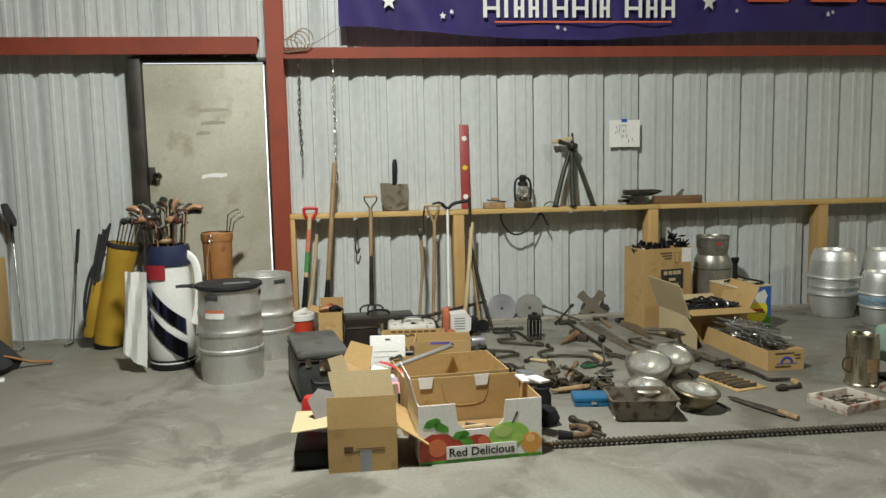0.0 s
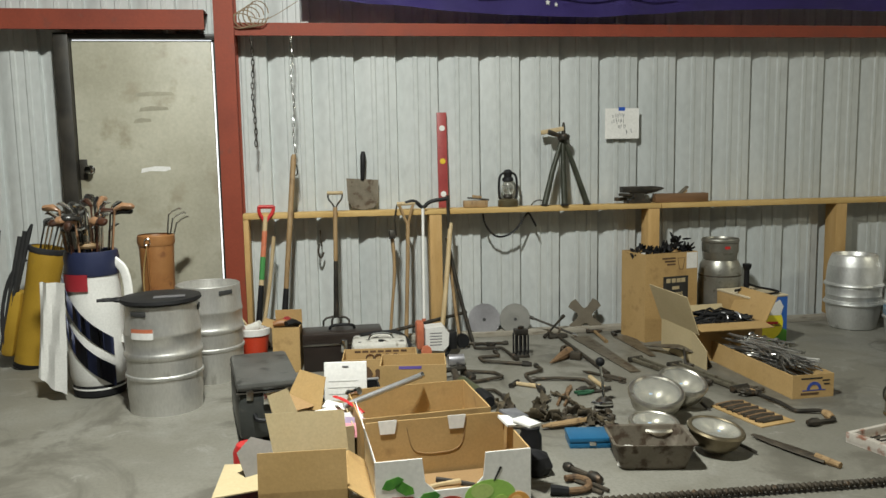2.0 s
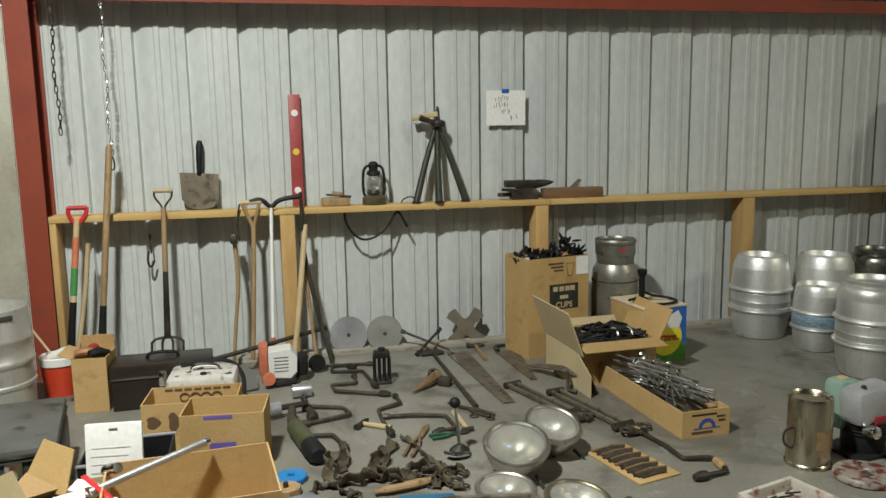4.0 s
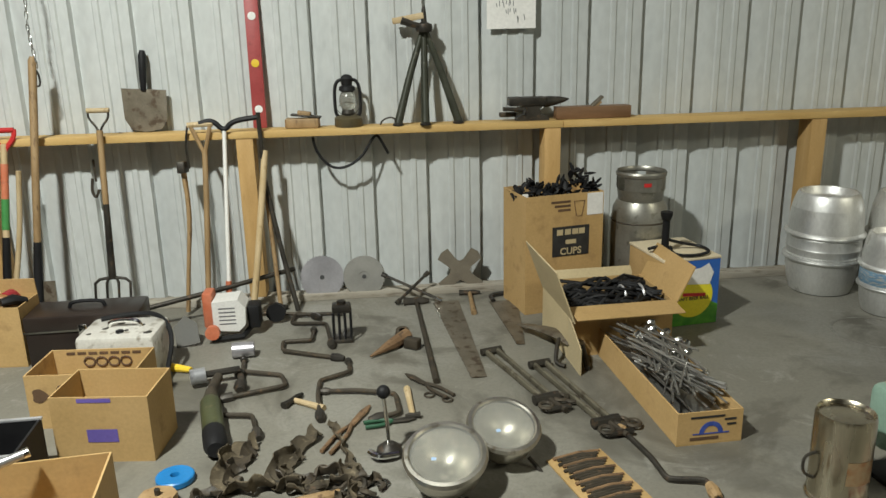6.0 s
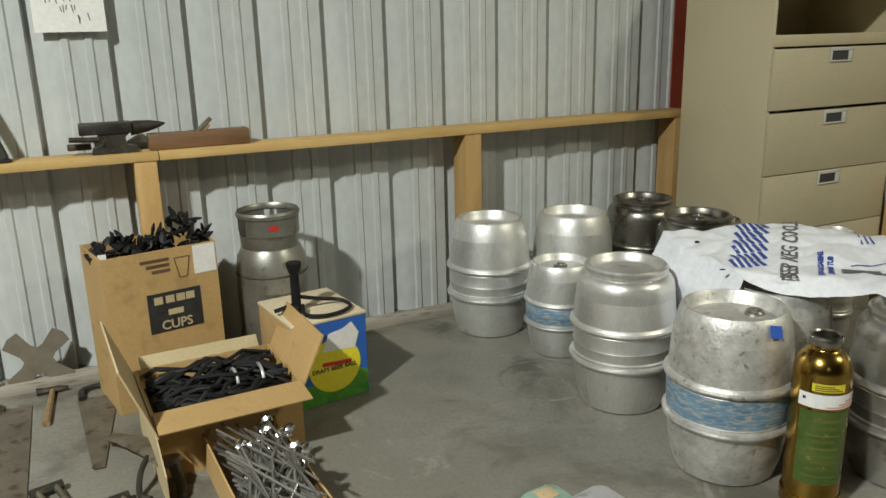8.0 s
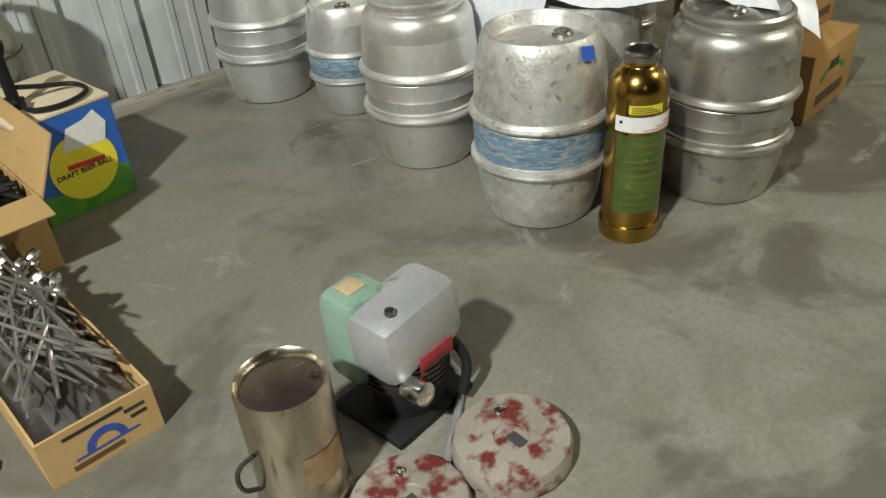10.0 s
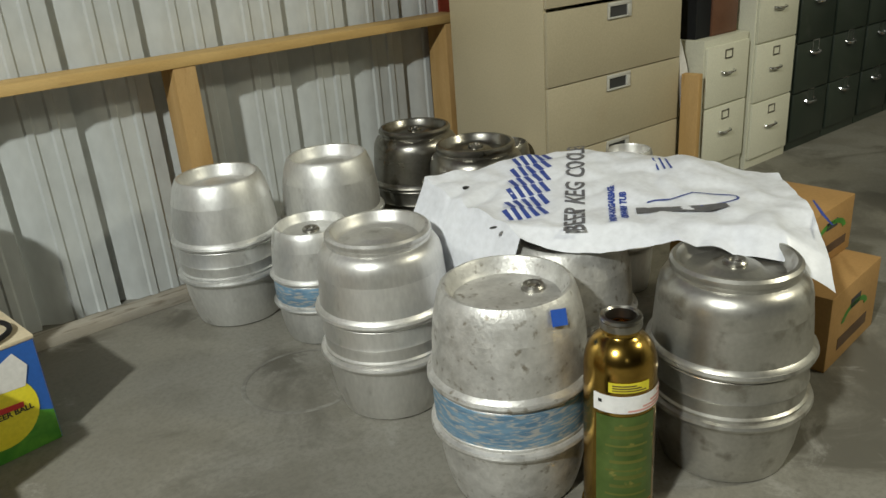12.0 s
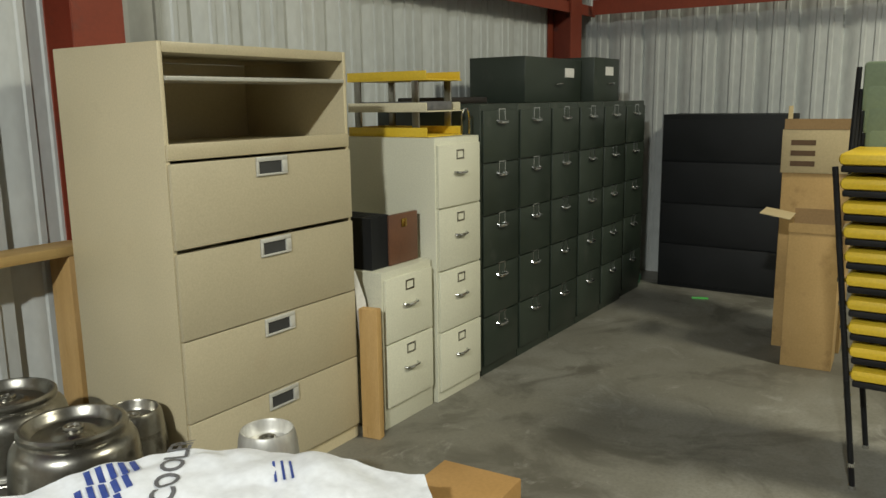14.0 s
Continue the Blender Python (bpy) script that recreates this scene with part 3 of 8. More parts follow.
# ---- filing cabinets ----


def slot_pull(parent, x, y, z):
    bm = bmesh.new()
    add_box(bm, (x - 0.078, y - 0.008, z - 0.035), (x + 0.078, y, z - 0.027), bev=0.002)
    add_box(bm, (x - 0.078, y - 0.008, z + 0.018), (x + 0.078, y, z + 0.035), bev=0.002)
    add_box(bm, (x - 0.078, y - 0.008, z - 0.027), (x - 0.066, y, z + 0.018), bev=0.002)
    add_box(bm, (x + 0.05, y - 0.008, z - 0.027), (x + 0.078, y, z + 0.018), bev=0.002)
    p = part("handle", bm, SATIN, parent, "satin metal recessed pull")
    part("recess", box((x - 0.066, y - 0.002, z - 0.027), (x + 0.05, y - 0.0005, z + 0.018)), VOID, p)


SATIN = material("satin_metal_trim", (0.62, 0.61, 0.56), (0.7, 0.69, 0.64), 0.4, 0.3, 8, 90, 0.0)
lat = thing("lateral_file_cabinet", (4.998, 5.972, 0), "tall tan steel lateral file cabinet, top flipper open", "cabinet")
LW, LD, LH = 0.914, 0.6, 1.692
part("side_panel", box((0, 0.002, 0), (0.018, LD, LH), 0.002), TAN, lat)
part("side_panel", box((LW - 0.018, 0.002, 0), (LW, LD, LH), 0.002), TAN, lat)
part("back_panel", box((0.018, LD - 0.01, 0), (LW - 0.018, LD, LH - 0.036)), TAN, lat)
part("top_panel", box((0.018, 0.002, LH - 0.035), (LW - 0.018, LD, LH), 0.002), TAN, lat)
part("plinth", box((0.018, 0.004, 0), (LW - 0.018, LD - 0.011, 0.06)), TAN, lat)
part("top_bay_floor", box((0.018, 0.006, 1.33), (LW - 0.018, LD - 0.012, 1.345)), TAN, lat)
part("flipper_door", box((0.02, -0.004, 1.567), (LW - 0.02, 0.3, 1.582), 0.003), material("grey_door_edge", (0.4, 0.39, 0.34), (0.45, 0.44, 0.39), 0.4), lat, "top door slid back into its bay")
part("top_rail", box((0.004, -0.006, 1.305), (LW - 0.004, 0.012, 1.36), 0.003), TAN, lat)
for z0, z1 in ((1.005, 1.295), (0.685, 0.99), (0.385, 0.68), (0.065, 0.38)):
    d = part("drawer_front", box((0.006, -0.012, z0), (LW - 0.006, 0.004, z1), 0.003), TANSHADED, lat)
    slot_pull(d, 0.455, -0.012, z1 - 0.036)


def vertical_file(x, y, w, d, h, n, mat, name, label, pull, group=""):
    t = thing(name, (x, y, 0), label, "cabinet", group)
    part("carcass", box((0, 0.004, 0), (w, d, h), 0.003), mat, t)
    lo, hi = (0.1 if n == 2 else 0.05), h - 0.03
    step = (hi - lo) / n
    for i in range(n):
        z0, z1 = lo + i * step + 0.004, lo + (i + 1) * step - 0.004
        f = part("drawer_front", box((0.012, -0.01, z0), (w - 0.012, 0.004, z1), 0.003), mat, t)
        mid = (z0 + z1) / 2 + (0.045 if pull == "bar" else 0.082)
        if pull == "bar":
            bm = bmesh.new()
            for a, b in (((-0.032, 0.012), (0.032, 0.018)), ((-0.032, -0.028), (0.032, -0.022)), ((-0.032, -0.022), (-0.027, 0.012)), ((0.027, -0.022), (0.032, 0.012))):
                add_box(bm, (w / 2 + a[0], -0.0135, mid + 0.06 + a[1]), (w / 2 + b[0], -0.0095, mid + 0.06 + b[1]))
            part("label_holder", bm, DARKALU, f, "small metal label frame")
            part("handle", tube(soften([(w / 2 - 0.05, -0.008, mid - 0.03), (w / 2 - 0.045, -0.03, mid - 0.034), (w / 2 + 0.045, -0.03, mid - 0.034), (w / 2 + 0.05, -0.008, mid - 0.03)]), 0.006, 8), CHROME, f, "chrome bar pull")
        else:
            bm = bmesh.new()
            add_box(bm, (w / 2 - 0.035, -0.014, mid + 0.0), (w / 2 - 0.029, -0.0095, mid + 0.062))
            add_box(bm, (w / 2 + 0.029, -0.014, mid + 0.0), (w / 2 + 0.035, -0.0095, mid + 0.062))
            add_box(bm, (w / 2 - 0.029, -0.014, mid + 0.056), (w / 2 + 0.029, -0.0095, mid + 0.062))
            part("label_holder", bm, CHROME, f, "metal label frame")
            part("handle", tube(soften([(w / 2 - 0.045, -0.008, mid), (w / 2 - 0.04, -0.03, mid - 0.012), (w / 2 + 0.04, -0.03, mid - 0.012), (w / 2 + 0.045, -0.008, mid)]), 0.008, 8), CHROME, f, "chrome cup pull")
    return t


vertical_file(6.02, 5.9, 0.385, 0.62, 0.74, 2, CREAM, "file_cabinet", "short cream two-drawer file cabinet", "bar")
vertical_file(6.43, 5.885, 0.4, 0.66, 1.315, 4, CREAM, "file_cabinet", "tall cream four-drawer file cabinet", "bar")
first = vertical_file(6.87, 5.9, 0.395, 0.68, 1.47, 5, DKGREEN, "file_cabinet", "dark green five-drawer steel file cabinet in a row", "cup", "dark file cabinets")
for i in range(1, 6):
    copy_thing(first, pose(6.87 + 0.402 * i + (0.05 if i == 5 else 0), 5.9 + (0.02 if i == 5 else 0), 0))
blk = thing("storage_cabinet", (9.47, 5.82, 0, 0, 0, -90), "wide matt black steel cabinet against the end wall", "cabinet")
part("carcass", box((0, 0.006, 0), (0.91, 0.44, 1.36), 0.004), BLACKPAINT, blk)
for i in range(4):
    part("drawer_front", box((0.006, -0.006, 0.03 + 0.325 * i), (0.904, 0.008, 0.345 + 0.325 * i), 0.003), BLACKPAINT, blk)


# ---- cardboard boxes ----


def open_box(name, m, w, d, h, label, mat=CARD, walls="fblr", flaps=(), inner=None, th=0.006):
    """An open carton: origin at the front-left corner of its base. flaps: (side, length, angle out from upright in degrees)."""
    t = thing(name, m, label, "box", "cardboard boxes")
    part("base", box((0, 0, 0), (w, d, th)), mat, t)
    if "f" in walls:
        part("front_wall", box((0, 0, th), (w, th, h)), mat, t)
    if "b" in walls:
        part("back_wall", box((0, d - th, th), (w, d, h)), mat, t)
    if "l" in walls:
        part("side_wall", box((0, th, th), (th, d - th, h)), mat, t)
    if "r" in walls:
        part("side_wall", box((w - th, th, th), (w, d - th, h)), mat, t)
    for side, ln, ang in flaps:
        at = {"f": pose(0, 0, h, ang, 0, 0), "b": pose(0, d, h, -ang, 0, 0), "l": pose(0, 0, h, 0, -ang, 0), "r": pose(w, 0, h, 0, ang, 0)}[side]
        lo, hi = {"f": ((0, 0, 0), (w, th * 0.7, ln)), "b": ((0, -th * 0.7, 0), (w, 0, ln)), "l": ((0, 0, 0), (th * 0.7, d, ln)), "r": ((-th * 0.7, 0, 0), (0, d, ln))}[side]
        part("flap", box(lo, hi, 0, at), mat, t)
    return t



# ---- more materials ----
RUST = material("rusted_iron", (0.034, 0.028, 0.02), (0.075, 0.06, 0.042), 0.62, 0.35, 14, 120, 0.3, (0.13, 0.085, 0.05), 0.66, jitter=0.2)
IRON = material("dark_oiled_iron", (0.03, 0.027, 0.023), (0.06, 0.053, 0.043), 0.5, 0.5, 12, 120, 0.2, (0.12, 0.08, 0.05), 0.64, jitter=0.2)
ORANGERUST = material("orange_rust", (0.14, 0.08, 0.04), (0.22, 0.135, 0.07), 0.8, 0.1, 14, 120, 0.3, (0.08, 0.05, 0.03), 0.6, jitter=0.2)
BLADE = material("worn_saw_steel", (0.14, 0.118, 0.085), (0.22, 0.19, 0.145), 0.5, 0.55, 9, 120, 0.2, (0.09, 0.062, 0.04), 0.6)
OLDWOOD = material("old_tool_wood", (0.26, 0.165, 0.075), (0.36, 0.24, 0.12), 0.6, 0, 6, 70, 0.15, (0.16, 0.095, 0.045), 0.64, stretch=(4, 4, 1), jitter=0.15)
PALEWOOD = material("pale_handle_wood", (0.46, 0.34, 0.18), (0.54, 0.42, 0.25), 0.6, 0, 6, 70, 0.12, (0.36, 0.25, 0.12), 0.66, stretch=(4, 4, 1), jitter=0.12)
REDPAINT = material("red_paint", (0.45, 0.02, 0.02), (0.55, 0.03, 0.03), 0.4, 0, 8, 90, 0.04, (0.3, 0.02, 0.02), 0.7)
LEVELRED = material("faded_red_level", (0.33, 0.05, 0.05), (0.4, 0.07, 0.065), 0.5, 0, 8, 90, 0.05, (0.25, 0.04, 0.04), 0.66)
ORANGE = material("faded_orange_plastic", (0.5, 0.13, 0.06), (0.58, 0.2, 0.11), 0.5, 0, 12, 90, 0.05, (0.3, 0.12, 0.07), 0.68)
OLIVE = material("olive_tripod_paint", (0.03, 0.033, 0.022), (0.05, 0.053, 0.036), 0.45, 0.2, 10, 90, 0.06, (0.15, 0.14, 0.11), 0.68)
BLACKPLASTIC = material("black_plastic", (0.008, 0.008, 0.009), (0.016, 0.016, 0.017), 0.55, 0, 9, 90, 0.05, spec=0.25)
BLACKCLOTH = material("black_canvas", (0.016, 0.016, 0.017), (0.03, 0.03, 0.03), 0.9, 0, 9, 160, 0.3)
CANVAS = material("olive_brown_webbing", (0.045, 0.035, 0.021), (0.1, 0.078, 0.047), 0.85, 0, 22, 160, 0.35, (0.17, 0.135, 0.085), 0.66, jitter=0.25)
LEATHER = material("tan_leather", (0.26, 0.11, 0.035), (0.34, 0.16, 0.055), 0.5, 0, 7, 120, 0.12, (0.2, 0.08, 0.03), 0.64)
YELLOWCLOTH = material("mustard_canvas", (0.34, 0.2, 0.012), (0.42, 0.255, 0.02), 0.8, 0, 5, 140, 0.15, (0.33, 0.2, 0.02), 0.64)
WHITEVINYL = material("white_vinyl", (0.7, 0.69, 0.66), (0.78, 0.77, 0.74), 0.45, 0, 5, 90, 0.06)
NAVY = material("navy_vinyl", (0.012, 0.016, 0.045), (0.02, 0.026, 0.065), 0.4, 0, 5, 90, 0.05)
REDVINYL = material("dark_red_vinyl", (0.3, 0.02, 0.03), (0.36, 0.03, 0.04), 0.45, 0, 5, 90, 0.05)
TOWEL = material("white_towel", (0.72, 0.7, 0.64), (0.8, 0.78, 0.72), 0.95, 0, 6, 160, 0.4)
PURPLE = material("purple_banner_cloth", (0.055, 0.035, 0.2), (0.075, 0.05, 0.26), 0.6, 0, 3, 120, 0.08, jitter=0)
BANNERORANGE = material("banner_orange", (0.6, 0.1, 0.04), (0.66, 0.13, 0.05), 0.6)
GREENPAINT = material("green_paint", (0.05, 0.22, 0.06), (0.07, 0.28, 0.08), 0.5)
GLASS = material("dusty_lamp_glass", (0.8, 0.8, 0.74), (0.88, 0.88, 0.82), 0.18, 0, 9, 70, 0.05)
GLASS.node_tree.nodes["Principled BSDF"].inputs["Transmission Weight"].default_value = 0.85
DUSTYMIRROR = material("dusty_reflector", (0.2, 0.19, 0.16), (0.3, 0.285, 0.245), 0.38, 0.75, 10, 70, 0.08, (0.34, 0.32, 0.27), 0.6)
BRONZE = material("tarnished_nickel", (0.46, 0.44, 0.38), (0.62, 0.59, 0.52), 0.4, 1, 8, 90, 0.06, (0.26, 0.22, 0.16), 0.64)
GREYSTONE = material("grey_abrasive", (0.2, 0.195, 0.18), (0.26, 0.255, 0.235), 0.9, 0, 10, 200, 0.2)
BRIGHT = material("bright_blade_steel", (0.44, 0.43, 0.46), (0.56, 0.55, 0.58), 0.38, 0.8, 5, 90, 0.02)
REDBUCKET = material("red_bucket_plastic", (0.55, 0.05, 0.02), (0.62, 0.07, 0.03), 0.4, 0, 6, 90, 0.03)
BROWNSTEEL = material("brown_hammered_toolbox", (0.016, 0.011, 0.009), (0.028, 0.019, 0.015), 0.38, 0.0, 6, 160, 0.1)
BLUEPLASTIC = material("blue_plastic", (0.01, 0.16, 0.42), (0.015, 0.2, 0.5), 0.4, 0, 6, 90, 0.03)
BLUEMETAL = material("blue_metal", (0.02, 0.14, 0.3), (0.03, 0.18, 0.36), 0.35, 0.4, 6, 90, 0.05)
MINT = material("mint_green_enamel", (0.2, 0.32, 0.25), (0.26, 0.38, 0.31), 0.3, 0.1, 6, 90, 0.05, (0.07, 0.12, 0.08), 0.64)
GREYENAMEL = material("grey_cast_cowl", (0.4, 0.405, 0.42), (0.52, 0.525, 0.54), 0.36, 0.5, 7, 90, 0.08, (0.24, 0.24, 0.25), 0.66)
GALV = material("galvanised_cylinder", (0.27, 0.265, 0.23), (0.38, 0.37, 0.33), 0.38, 0.75, 7, 90, 0.08, (0.14, 0.13, 0.1), 0.66)
SKY = material("printed_blue", (0.02, 0.1, 0.4), (0.03, 0.14, 0.5), 0.5)
YELLOWINK = material("printed_yellow", (0.72, 0.62, 0.02), (0.8, 0.7, 0.04), 0.5)
GRASSINK = material("printed_green", (0.04, 0.2, 0.02), (0.1, 0.32, 0.03), 0.5, 0, 20, 60, 0)
APPLERED = material("printed_apple_red", (0.3, 0.02, 0.015), (0.5, 0.07, 0.03), 0.5, 0, 7, 60, 0)
APPLEGREEN = material("printed_apple_green", (0.2, 0.4, 0.06), (0.3, 0.52, 0.1), 0.5, 0, 7, 60, 0)
PURPLEINK = material("purple_stamp", (0.1, 0.07, 0.3), (0.14, 0.1, 0.36), 0.8)
YELLOWPLASTIC = material("yellow_plastic", (0.74, 0.5, 0.03), (0.8, 0.56, 0.05), 0.4, 0, 5, 90, 0.02)

# ---- on the wall ----
bm = bmesh.new()
cols, rows = 110, 24
grid = []
for j in range(rows + 1):
    line = []
    for i in range(cols + 1):
        x, v = -0.37 + 6.0 * i / cols, j / rows
        sag = 0.09 * math.exp(-((x - 1.5) / 1.1) ** 2) - 0.03 * math.exp(-((x + 0.37) / 0.5) ** 2) + 0.02 * max(0, x - 2.5)
        z = 2.395 - sag * (1 - v) + 1.2 * v
        fold = 0.02 * math.sin(9 * x + 7 * v + 2 * math.sin(3 * x)) * (1 - 0.6 * v) + 0.014 * noise.noise((4 * x + 5 * v, 3 * v - 2 * x, 0.3))
        line.append(bm.verts.new((x, 6.565 + fold, z)))
    grid.append(line)
for a, b in zip(grid, grid[1:]):
    for i in range(cols):
        bm.faces.new((a[i], a[i + 1], b[i + 1], b[i]))
bmesh.ops.solidify(bm, geom=bm.faces[:], thickness=0.002)
banner = solo("banner", bm, PURPLE, (0, 0, 0), "creased purple cloth banner with white stars above the girt", "banner")


def star(r):
    return [((r if i % 2 == 0 else r * 0.42) * math.sin(math.pi * i / 5), (r if i % 2 == 0 else r * 0.42) * math.cos(math.pi * i / 5)) for i in range(10)]


for x, z, r in ((0.02, 2.6, 0.07), (0.44, 2.49, 0.03), (0.51, 2.52, 0.022), (1.36, 2.40, 0.022), (1.42, 2.385, 0.018), (2.62, 2.60, 0.075), (2.86, 2.53, 0.018), (3.66, 2.505, 0.025), (3.7, 2.52, 0.02)):
    part("star", prism(star(r), 0, 0.003, pose(x, 6.532, z, 90, 0, 12)), WHITE, banner, "white printed star")
x = 0.76
for w in (0.14, 0.05, 0.09, 0.09, 0.05, 0.13, 0.14, 0.03, 0.09, 0, 0.15, 0.1, 0.12):
    if w == 0:
        x += 0.09
        continue
    big = w > 0.135
    tz, zz = (0.2, 2.475) if big else (0.15, 2.475)
    bm = bmesh.new()
    add_box(bm, (x, 6.522, zz), (x + 0.03, 6.526, zz + tz))
    if w > 0.06:
        add_box(bm, (x + w - 0.035, 6.522, zz), (x + w - 0.008, 6.526, zz + tz))
        add_box(bm, (x + 0.03, 6.522, zz + 0.06), (x + w - 0.035, 6.526, zz + 0.085))
    part("printed_stroke", bm, WHITE, banner, "white printed block strokes")
    x += w + 0.028
part("underline", box((0.85, 6.52, 2.435), (2.3, 6.524, 2.447)), BANNERORANGE, banner, "orange printed line")
for a, b in ((2.95, 3.3), (3.5, 3.9), (4.0, 4.4)):
    part("printed_stroke", box((a, 6.52, 2.6), (b, 6.524, 2.72), 0.01), BANNERORANGE, banner, "orange printed shape")

sign = thing("paper_sign", (2.0, 6.758, 1.56), "white handwritten paper sheet taped to the wall", "sign")
part("sheet", box((-0.135, 0, -0.113), (0.132, 0.0015, 0.113)), WHITE, sign)
BLUEPLASTIC_TAPE = material("blue_tape", (0.01, 0.08, 0.45), (0.015, 0.1, 0.5), 0.6)
part("tape", box((-0.03, -0.002, 0.095), (0.02, -0.0005, 0.122)), BLUEPLASTIC_TAPE, sign, "piece of blue tape")
for i, (w, dx) in enumerate(((0.09, -0.02), (0.1, -0.03), (0.07, 0.0), (0.05, 0.045))):
    bm = bmesh.new()
    k = int(w / 0.012)
    for j in range(k):
        add_box(bm, (dx - w / 2 + j * w / k, -0.0012, 0.055 - i * 0.042 - 0.01 * (j % 2)), (dx - w / 2 + j * w / k + 0.0035, -0.0004, 0.075 - i * 0.042), pose(0, 0, 0, 0, 10 * ((j * 7) % 3 - 1), 0))
    part("handwriting", bm, GREYINK, sign, "faint pencil scrawl")


def chain(x, y, z0, z1, r, mat, label):
    t = thing("hanging_chain", (x, y, z0), label, "chain", "hanging chains")
    n = int((z0 - z1) / (r * 3.1))
    bm = bmesh.new()
    add_tube(bm, [(r * 0.7 * math.cos(a), 0, -r * 2.1 + r * 2.1 * math.sin(a)) for a in np.linspace(0, 2 * math.pi, 11)[:-1]], r * 0.28, 6, True)
    link = mesh_of("link", bm, mat)
    for i in range(n):
        ob = new("link", link)
        ob.parent = t
        ob.matrix_basis = pose(0.006 * math.sin(i * 0.5), 0, -i * r * 3.1, 0, 0, 90 * (i % 2) + 8 * math.sin(i))
    return t


chain(-0.695, 6.59, 2.175, 1.41, 0.0125, IRON, "dark rusty chain hanging from the girt")
c2 = chain(-0.43, 6.59, 2.175, 1.3, 0.0095, CHROME, "thin bright chain with a hook, hanging")
part("snap_hook", tube(soften([(0, 0, -0.87), (0.012, 0, -0.9), (0.01, 0, -0.95), (-0.012, 0, -0.95), (-0.012, 0, -0.92)]), 0.005, 6), IRON, c2, "dark snap hook")
wire = bmesh.new()
for k in range(5):
    add_tube(wire, [(-0.76 + 0.07 * math.cos(a) + 0.03 * k, 6.585 - 0.004 * k, 2.27 + (0.05 + 0.008 * k) * math.sin(a) + 0.012 * k) for a in np.linspace(0, 6.0, 16)], 0.004, 5)
add_tube(wire, soften([(-0.7, 6.58, 2.3), (-0.6, 6.575, 2.27), (-0.5, 6.57, 2.32), (-0.37, 6.56, 2.4)]), 0.0025, 5)
solo("wire_coil", wire, material("twine", (0.2, 0.14, 0.08), (0.27, 0.2, 0.12), 0.9), (0, 0, 0), "tangled brown twine wound at the girt end", "wire")

# ---- on the shelf (top at 0.96) ----
S = 0.962
sh = thing("shovel_blade", (0.035, 6.735, S, -6, 0, 0), "short square-bladed shovel standing on the shelf", "shovel")
part("blade", prism([(-0.115, 0.23), (0.115, 0.215), (0.108, 0.06), (0.075, 0.012), (0, 0), (-0.075, 0.012), (-0.11, 0.07)], -0.002, 0.002, pose(0, -0.01, 0, 90)), BLADE, sh, "dull brown steel blade")
part("grip", tube([(0.0, -0.012, 0.215), (0.005, -0.02, 0.3), (0.01, -0.016, 0.39), (0.012, -0.014, 0.42)], [0.014, 0.019, 0.021, 0.014], 10), BLACKPLASTIC, sh, "black grip")
lv = thing("spirit_level", (0.625, 6.735, S, -3.5, 0, 0), "faded red spirit level leaning upright on the wall", "level")
part("body", box((-0.036, -0.012, 0), (0.036, 0.012, 0.695), 0.004), LEVELRED, lv)
for z in (0.1, 0.34, 0.58):
    part("vial", lathe([(0, 0), (0.02, 0), (0.021, 0.003), (0.012, 0.004), (0, 0.004)], 20, pose(0, -0.0122, z, 90)), YELLOWPLASTIC if z == 0.34 else WHITE, lv, "round bubble vial")
hd = thing("hand_plane", (0.86, 6.69, S, 0, 0, -6), "old wooden hand plane lying on the shelf", "plane")
part("stock", box((-0.095, -0.035, 0), (0.085, 0.035, 0.05), 0.006), OLDWOOD, hd)
part("iron", box((-0.07, -0.026, 0.052), (0.09, 0.026, 0.062), 0.003, pose(0, 0, 0.006, 0, 6, 0)), IRON, hd, "rusty plane iron")
part("wedge", box((-0.04, -0.02, 0.062), (0.03, 0.02, 0.082), 0.004, pose(0, 0, 0.004, 0, 9, 0)), OLDWOOD, hd)
ln = thing("hurricane_lantern", (1.1, 6.69, S), "black hurricane lantern with a glass chimney", "lantern")
part("tank", lathe([(0, 0), (0.074, 0), (0.076, 0.006), (0.074, 0.045), (0.06, 0.055), (0.035, 0.06), (0, 0.06)], 32), material("lantern_tank", (0.12, 0.095, 0.05), (0.17, 0.14, 0.08), 0.5, 0.5, 9, 90, 0.1), ln, "brownish fuel tank")
part("burner", lathe([(0.03, 0.06), (0.036, 0.07), (0.03, 0.09), (0, 0.09)], 20), IRON, ln)
part("chimney", lathe([(0.03, 0.09), (0.044, 0.11), (0.047, 0.14), (0.038, 0.17), (0.03, 0.182), (0.026, 0.182)], 24), GLASS, ln, "clear glass chimney")
part("hood", lathe([(0.032, 0.182), (0.044, 0.19), (0.04, 0.21), (0.028, 0.215), (0.03, 0.24), (0.034, 0.25), (0.026, 0.265), (0.012, 0.272), (0, 0.272)], 24), BLACKPLASTIC, ln)
for s in (-1, 1):
    part("side_tube", tube(soften([(s * 0.05, 0, 0.05), (s * 0.068, 0, 0.07), (s * 0.068, 0, 0.2), (s * 0.05, 0, 0.24), (s * 0.025, 0, 0.245)]), 0.009, 8), BLACKPLASTIC, ln)
part("wire_guard", tube(soften([(-0.05, -0.03, 0.11), (0, -0.055, 0.14), (0.05, -0.03, 0.11), (0.045, 0.02, 0.15), (-0.045, 0.02, 0.15)]), 0.0018, 5), CHROME, ln)
